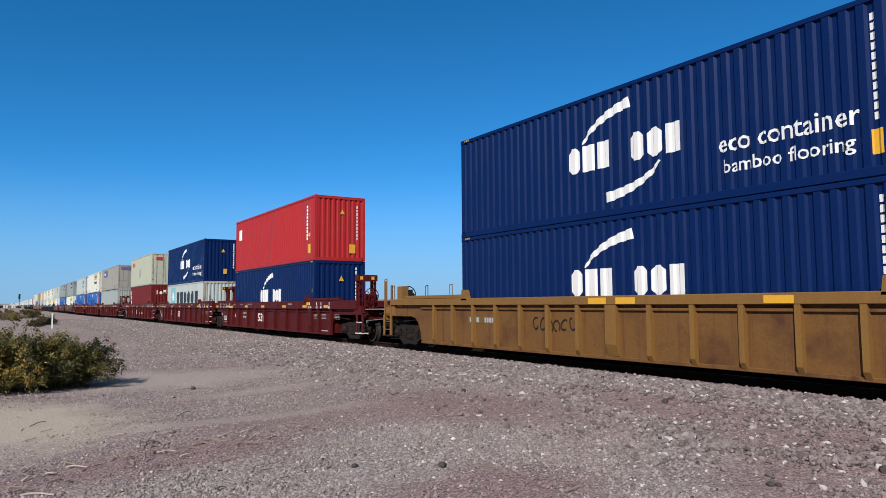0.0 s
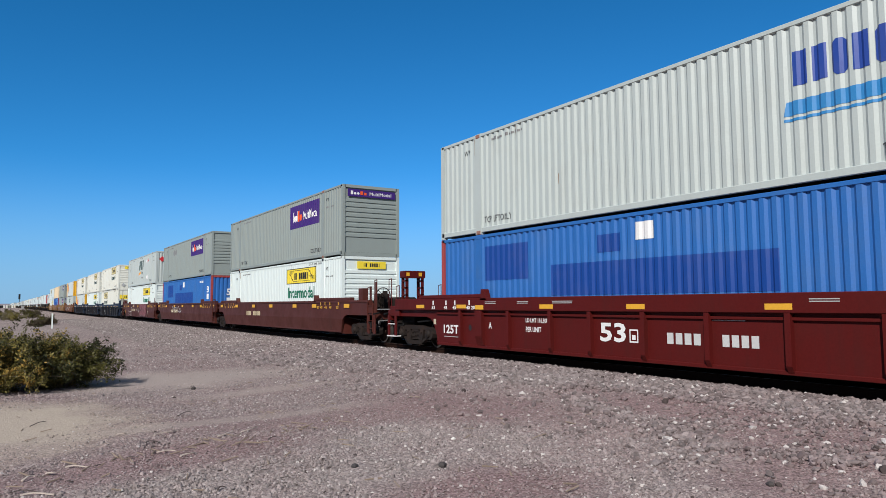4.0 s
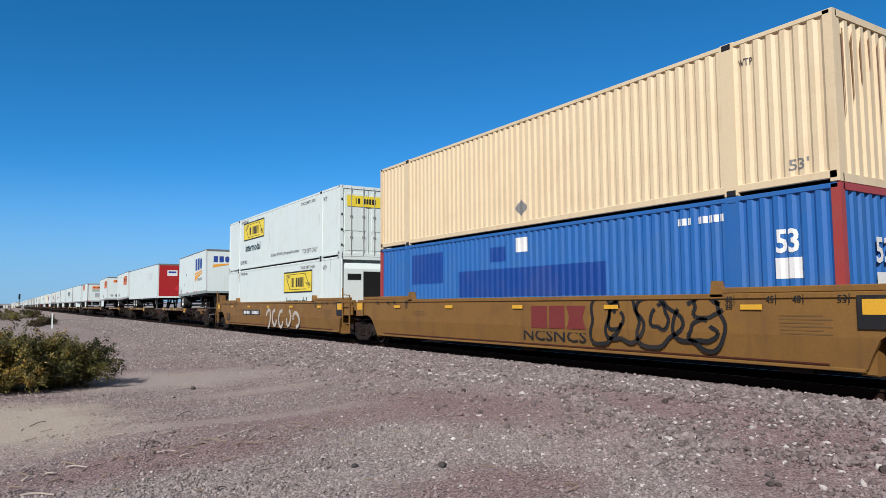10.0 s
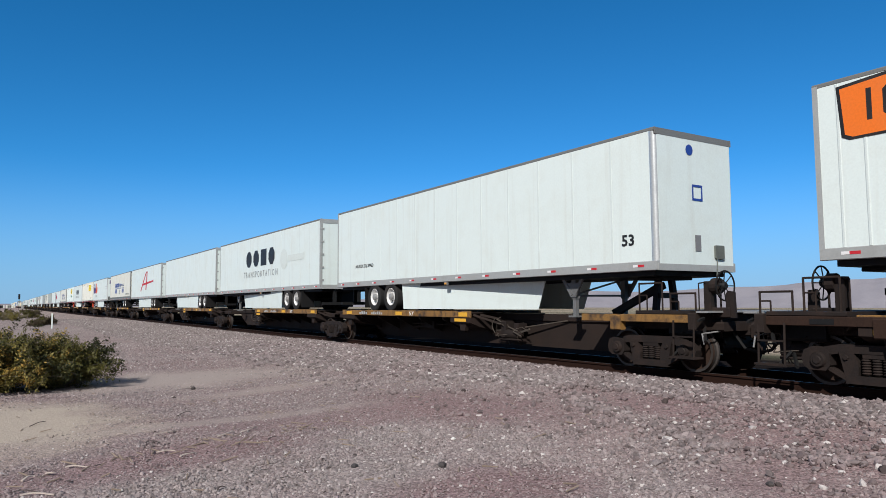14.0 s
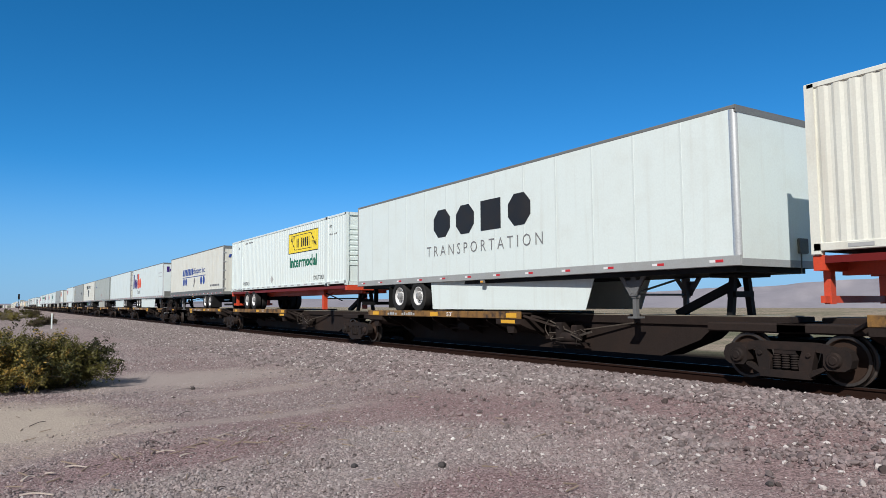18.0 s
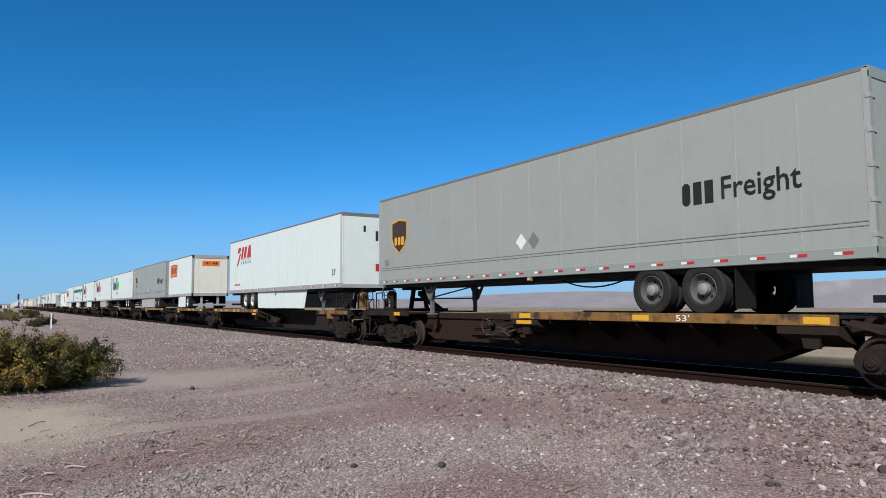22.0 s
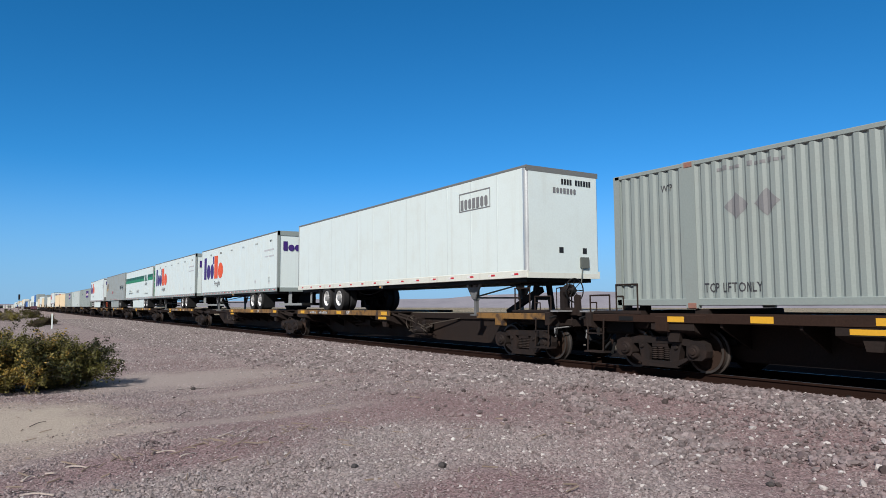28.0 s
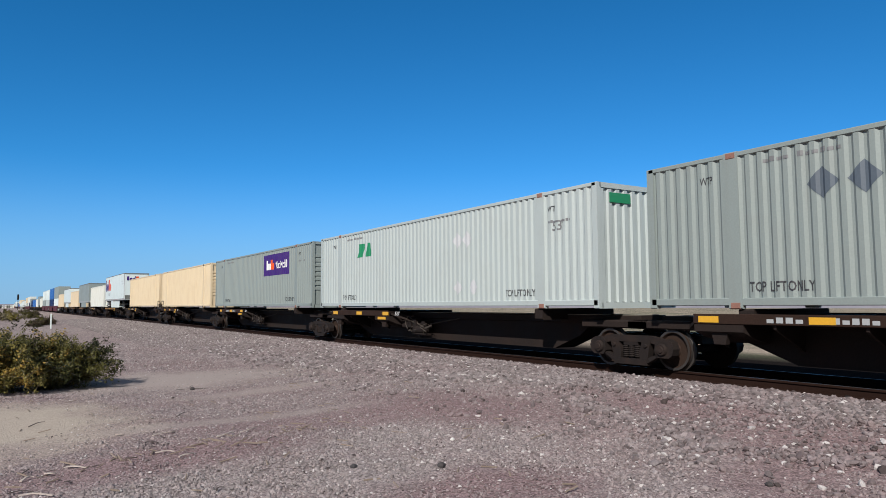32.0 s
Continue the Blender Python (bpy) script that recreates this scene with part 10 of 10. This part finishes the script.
    def banded(s):
        t = van(s, L53, "long white trailer with a broad green band", z1=5.04, end="doors", wheels="lead", tape=1.4, end_paint=P_GREEN2)
        for u0, u1 in ((0.0, 11.6), (13.55, L53)):
            decal(t, "band", [rect(u0 + 0.02, 4.05, u1 - 0.02, 4.32)], P_GREEN3, L53, label="dark green band")
            decal(t, "band", [rect(u0 + 0.02, 3.78, u1 - 0.02, 4.05)], P_GREEN2, L53, label="green band")
        decal(t, "chevron", [[(11.35, 4.05), (11.75, 3.74), (11.82, 3.74), (11.45, 4.05), (11.82, 4.36), (11.75, 4.36)]], P_GREEN3, L53, proud=0.009)
        decal(t, "chevron", [[(13.8, 4.05), (13.4, 3.74), (13.33, 3.74), (13.7, 4.05), (13.33, 4.36), (13.4, 4.36)]], P_GREEN3, L53, proud=0.009)
        decal(t, "mark", [[(12.0, 3.75), (12.45, 3.75), (12.65, 4.35), (12.1, 4.35)], [(12.72, 3.75), (13.1, 3.75), (13.2, 4.05), (12.98, 4.35), (12.85, 4.35)]], P_GREEN3, L53, label="dark green block mark")
        words(t, "CARRIERS", 12.0, 3.35, 1.2, 0.26, P_BLACK, L53)
        words(t, "Available", 2.6, 2.88, 1.2, 0.18, P_BLACK, L53), words(t, "Liftgate Service", 2.2, 2.6, 2.5, 0.22, P_BLACK, L53)
        hazard(t, L53, (7.4,), 2.82, 0.2, P_GREY), hazard(t, L53, (7.95,), 2.84, 0.2, P_BLACK), hazard(t, L53, (8.45,), 2.86, 0.22, P_PALE)
        decal(t, "number_mark", blocks(12.0, 2.5, 13.55, 2.68, "LLL_HLL_LLL", 0.3), P_STENCIL, L53)
        words(t, "53", 0.1, 2.55, 0.2, 0.16, P_BLACK, L53)
        words(t, "Any", 0.5, 3.9, 0.7, 0.25, P_YELLOW, proud=0.03), words(t, "Any", 0.5, 3.5, 0.7, 0.25, P_YELLOW, proud=0.03), words(t, "Any", 0.5, 3.1, 0.7, 0.25, P_YELLOW, proud=0.03)
        return t
    banded(827.43)
    parcel(844.82, "long white trailer with a purple and orange block mark", end="doors", wheels="lead")
    c = container("white 53-foot container with a round red badge", L53, WHITE, end="corr")
    decal(c, "badge", disc(11.5, 1.7, 1.0, 1.0), P_RED, L53, label="red disc of a round badge")
    decal(c, "badge", [rect(11.2, 1.1, 11.9, 1.35), rect(11.2, 1.6, 11.8, 1.85), rect(11.25, 2.1, 12.0, 2.3)], P_GOLD, L53, proud=0.01)
    words(c, "53'", 0.7, 2.3, 0.42, 0.26, P_GREY, L53), words(c, "TOP LIFT ONLY", 3.0, 0.35, 1.6, 0.22, P_GREY, L53), words(c, "WTP", 1.6, 2.35, 0.36, 0.2, P_GREY, L53)
    decal(c, "sign", [rect(4.0, 1.72, 5.6, 2.3)], P_PALE, L53)
    box(862.58, c)
    c = container("grey 53-foot container with purple panels", L53, GREY)
    multi_panel(c, L53, 10.06, 1.5), multi_end(c), lift_words(c, L53), hazard(c, L53, (3.0, 3.6), 1.9, 0.25, P_GREY)
    decal(c, "placard_holder", diamond(0.8, 1.7, 0.28), P_GREY, proud=0.012)
    box(879.91, c)

    # seventh spine car
    t = van(899.11, L53 + 0.2, "long white trailer with a small black mark", z1=5.03, skirt=False, tape=1.0, rail=WHITE_OLD)
    decal(t, "mark", blocks(13.1, 4.15, 14.5, 4.45, "HOOHHOO", 0.3) + ring(13.05, 4.1, 14.6, 4.65, 0.03), P_GREY, L53, label="small dark mark")
    decal(t, "mark", blocks(0.9, 4.35, 1.75, 4.5, "HOOHHOO", 0.3), P_GREY, proud=0.02), decal(t, "number_mark", blocks(1.2, 4.6, 2.3, 4.75, "####_######"), P_BLACK, proud=0.02)
    decal(t, "vent", [rect(1.1, 2.75, 1.25, 2.9), rect(1.95, 2.75, 2.1, 2.9)], P_BLACK, proud=0.02)
    for s in (918.35, 935.67):
        parcel(s, "long white freight trailer with a purple and orange block mark", L=15.45, drop=0.16, end="rollup", wheels="lead", sub="Freight", skirt=False, u=0.72, dots_=True, tape=0.75, rail=GREY)
    banded(952.07)
    t = van(969.27, L53, "long grey trailer with a gold shield badge and grey skirt", end="doors", wheels="lead", z1=5.14, paint=VAN_GREY, rim=RIM_GREY, tape=0.75, rail=GREY)
    shield(t, L53), freight_words(t, L53), hazard(t, L53, (6.55,), 3.05, 0.25, P_GREY)
    decal(t, "placard", diamond(6.0, 3.05, 0.24), P_RED, L53, label="red placard")

    # eighth spine car
    parcel(988.73, "long white trailer with a two-colour block mark and bowed roof", sub="Ground", axle_in=2.75, bowed=True)
    c = container("grey 53-foot container with purple panels", L53, GREY)
    multi_panel(c, L53, 10.06, 1.5), multi_end(c), lift_words(c, L53), hazard(c, L53, (3.65, 4.32), 2.1, 0.27, flat("slate_grey", (0.10, 0.125, 0.15)))
    decal(c, "placard_holder", diamond(0.8, 1.7, 0.28), P_GREY, proud=0.012)
    box(1005.87, c)
    c = container("pale 53-foot container with a green mark", L53, SILVER, end="corr")
    decal(c, "mark", [[(3.55, 1.9), (4.0, 1.9), (4.15, 2.4), (3.7, 2.4)], [(4.25, 1.9), (4.7, 1.9), (4.72, 2.1), (4.55, 2.4), (4.35, 2.4)]], P_GREEN2, L53, label="green block mark")
    lift_words(c, L53), hazard(c, L53, (10.4, 10.9), 2.0, 0.25, flat("faint_grey", (0.55, 0.56, 0.56))), hazard(c, L53, (10.4, 11.2), 0.6, 0.22, flat("faint_grey", (0.55, 0.56, 0.56)))
    words(c, "53'", 14.6, 1.9, 0.4, 0.26, P_GREY, L53)
    decal(c, "panel", [rect(0.4, 2.45, 1.1, 2.68)], P_GREEN2, proud=0.004)
    box(1023.48, c)
    c = container("plain grey 53-foot container with a purple panel", L53, GREY)
    multi_panel(c, L53, 9.5, 1.6), lift_words(c, L53)
    box(1040.6, c)
    tan1 = container("plain cream 53-foot corrugated container", L53, TAN, end="ribs")
    box(1058.0, tan1)
    tan2 = container("plain cream 53-foot corrugated container", L53, TAN, end="corr")
    box(1075.4, tan2)
    far_van = parcel(1096.0, "long white trailer with a purple and orange block mark", end="front", sub="Ground")
    cream = container("plain cream 53-foot corrugated container", L53, WHITE_OLD, end="corr")
    box(1114.0, cream)
    return units


def build_spines(units):
    """Five-unit spine cars under the trailers; pins lie midway between loads."""
    units.sort()
    starts = {363.99, 452.71, 542.65, 631.28, 720.87, 809.57, 899.11, 988.73, 1075.4}
    for i, (s, L, wheels, kind) in enumerate(units):
        first = s in starts
        nxt = units[i + 1] if i + 1 < len(units) else None
        last = nxt is None or nxt[0] in starts
        prev = units[i - 1] if i else None
        pup = L < 10
        if first:
            a = s - 0.95
        else:
            a = (prev[0] + prev[1] + s) / 2 if prev[1] > 10 else s - 0.65
        if last:
            b = (nxt[0] - 2.2 if nxt else s + L + 0.9)
            b = max(b, s + L + 0.75)
        else:
            b = (s + L + nxt[0]) / 2 if not pup else nxt[0] - 0.65
        n = b - a
        if kind == "box":
            deck = (n - 6.6, n - 1.8)
        elif wheels == "lead" and not pup:
            deck = (1.3, 9.75)
        elif wheels == "lead":
            deck = (1.6 if s > 700 else n - 9.5, n - 1.7 if s < 700 else 9.5)
        elif pup:
            deck = (s - a + L - 2.6, n - 1.7)
        else:
            deck = (n - 10.3, n - 1.5)
        car = spine_car(a, n, first, last, deck=deck, steel=SPINE_BROWN if i < 5 else SPINE_RUST if s in (666.34, 683.44, 700.91) else None, worn=SPINE_RUST if s == 790.34 or kind == "box" else DECK_YELLOW, ochre=DECK_YELLOW if s == 720.87 else None, cover=s == 988.73, tapes=() if s == 790.34 else (0.04, 0.48, 0.93), rusty_end=nxt is None or nxt[0] != 988.73)
        if (first or i % 2 == 0) and i not in (3, 9, 15) and s != 790.34:
            decal(car, "number_mark", blocks(n - deck[1] + 1.5, 1.04, n - deck[1] + 2.2, 1.14, "LHHL", 0.3) + blocks(n - deck[1] + 2.5, 1.04, n - deck[1] + 3.4, 1.14, "LHLHHL", 0.3), P_PALE, n, half=1.332, proud=0.008)
        words(car, "53'", n - deck[1] + 5.3, 1.03, 0.32, 0.13, P_WHITE, n, half=1.332, proud=0.008)
        if i in (3, 9, 15):
            words(car, "ALL PURPOSE SPINE CAR", n - deck[1] + 1.6, 1.035, 2.2, 0.12, P_WHITE, n, half=1.332, proud=0.012)
        if i in (1, 7, 8, 14, 22):
            tag_scrawl(car, n * 0.55 + 0.3, n * 0.55 + 1.7, 0.45, 0.88, flat("pale_aqua_spray", (0.23, 0.38, 0.37)), 90 + i, 9, 0.03, n, 0.362)
        if s == 790.34:
            words(car, "474", n - (s - a) - L + 7.37, 0.97, 0.8, 0.19, flat("tan_spray", (0.24, 0.15, 0.085)), n, half=1.332, proud=0.012)
            tag_scrawl(car, n - (s - a) - L + 9.23, n - (s - a) - L + 9.5, 1.02, 1.16, flat("sky_blue_spray", (0.16, 0.32, 0.42)), 77, 4, 0.02, n, 1.345)
        if kind == "van":
            hitch(s, 0.9 if wheels == "rear" else L - 0.6, 1 if wheels == "rear" else -1)
        elif kind == "box":
            pad = thing("container_pedestal", "sooty steel container pedestals on the spine car", "pedestal", "pedestals")
            part("saddle", Shape().cbox(-1.25, 1.25, 2.0, 2.3, 1.0, 1.28, 0.03).cbox(-1.25, 1.25, L - 2.3, L - 2.0, 1.0, 1.28, 0.03), SPINE, pad)
            roll(pad, s)


def build_far():
    """The rest of the train, seen only far up the line: plainer boxes and trailers."""
    r = random.Random(4)
    s = 1133.0
    kinds = [("white", WHITE), ("white", WHITE), ("pale grey", SILVER), ("grey", GREY), ("aged white", WHITE_OLD), ("mid blue", BLUE), ("tan", TAN), ("white", WHITE), ("navy blue", NAVY)]
    n = 0
    while s < 1980:
        word, paint = kinds[r.randrange(len(kinds))]
        if n % 11 in (4, 5, 6, 7):
            far_well(s - 1.8, UNIT)
            for z in (LOW, MID + 0.012):
                word2, paint2 = kinds[r.randrange(len(kinds))]
                roll(far_container("%s 53-foot container far up the train" % word2, paint2), s, z)
            s += UNIT
        else:
            far_spine(s - 0.6, 17.5)
            if r.random() < 0.55 and paint not in (NAVY, BLUE, TAN):
                roll(far_trailer("long %s trailer far up the train" % word, paint), s)
            else:
                roll(far_container("%s 53-foot container far up the train" % word, paint), s, 1.284)
            s += 17.5
        n += 1


build_wells()
UNITS = build_trailers()
build_spines(UNITS)
build_far()
motions()
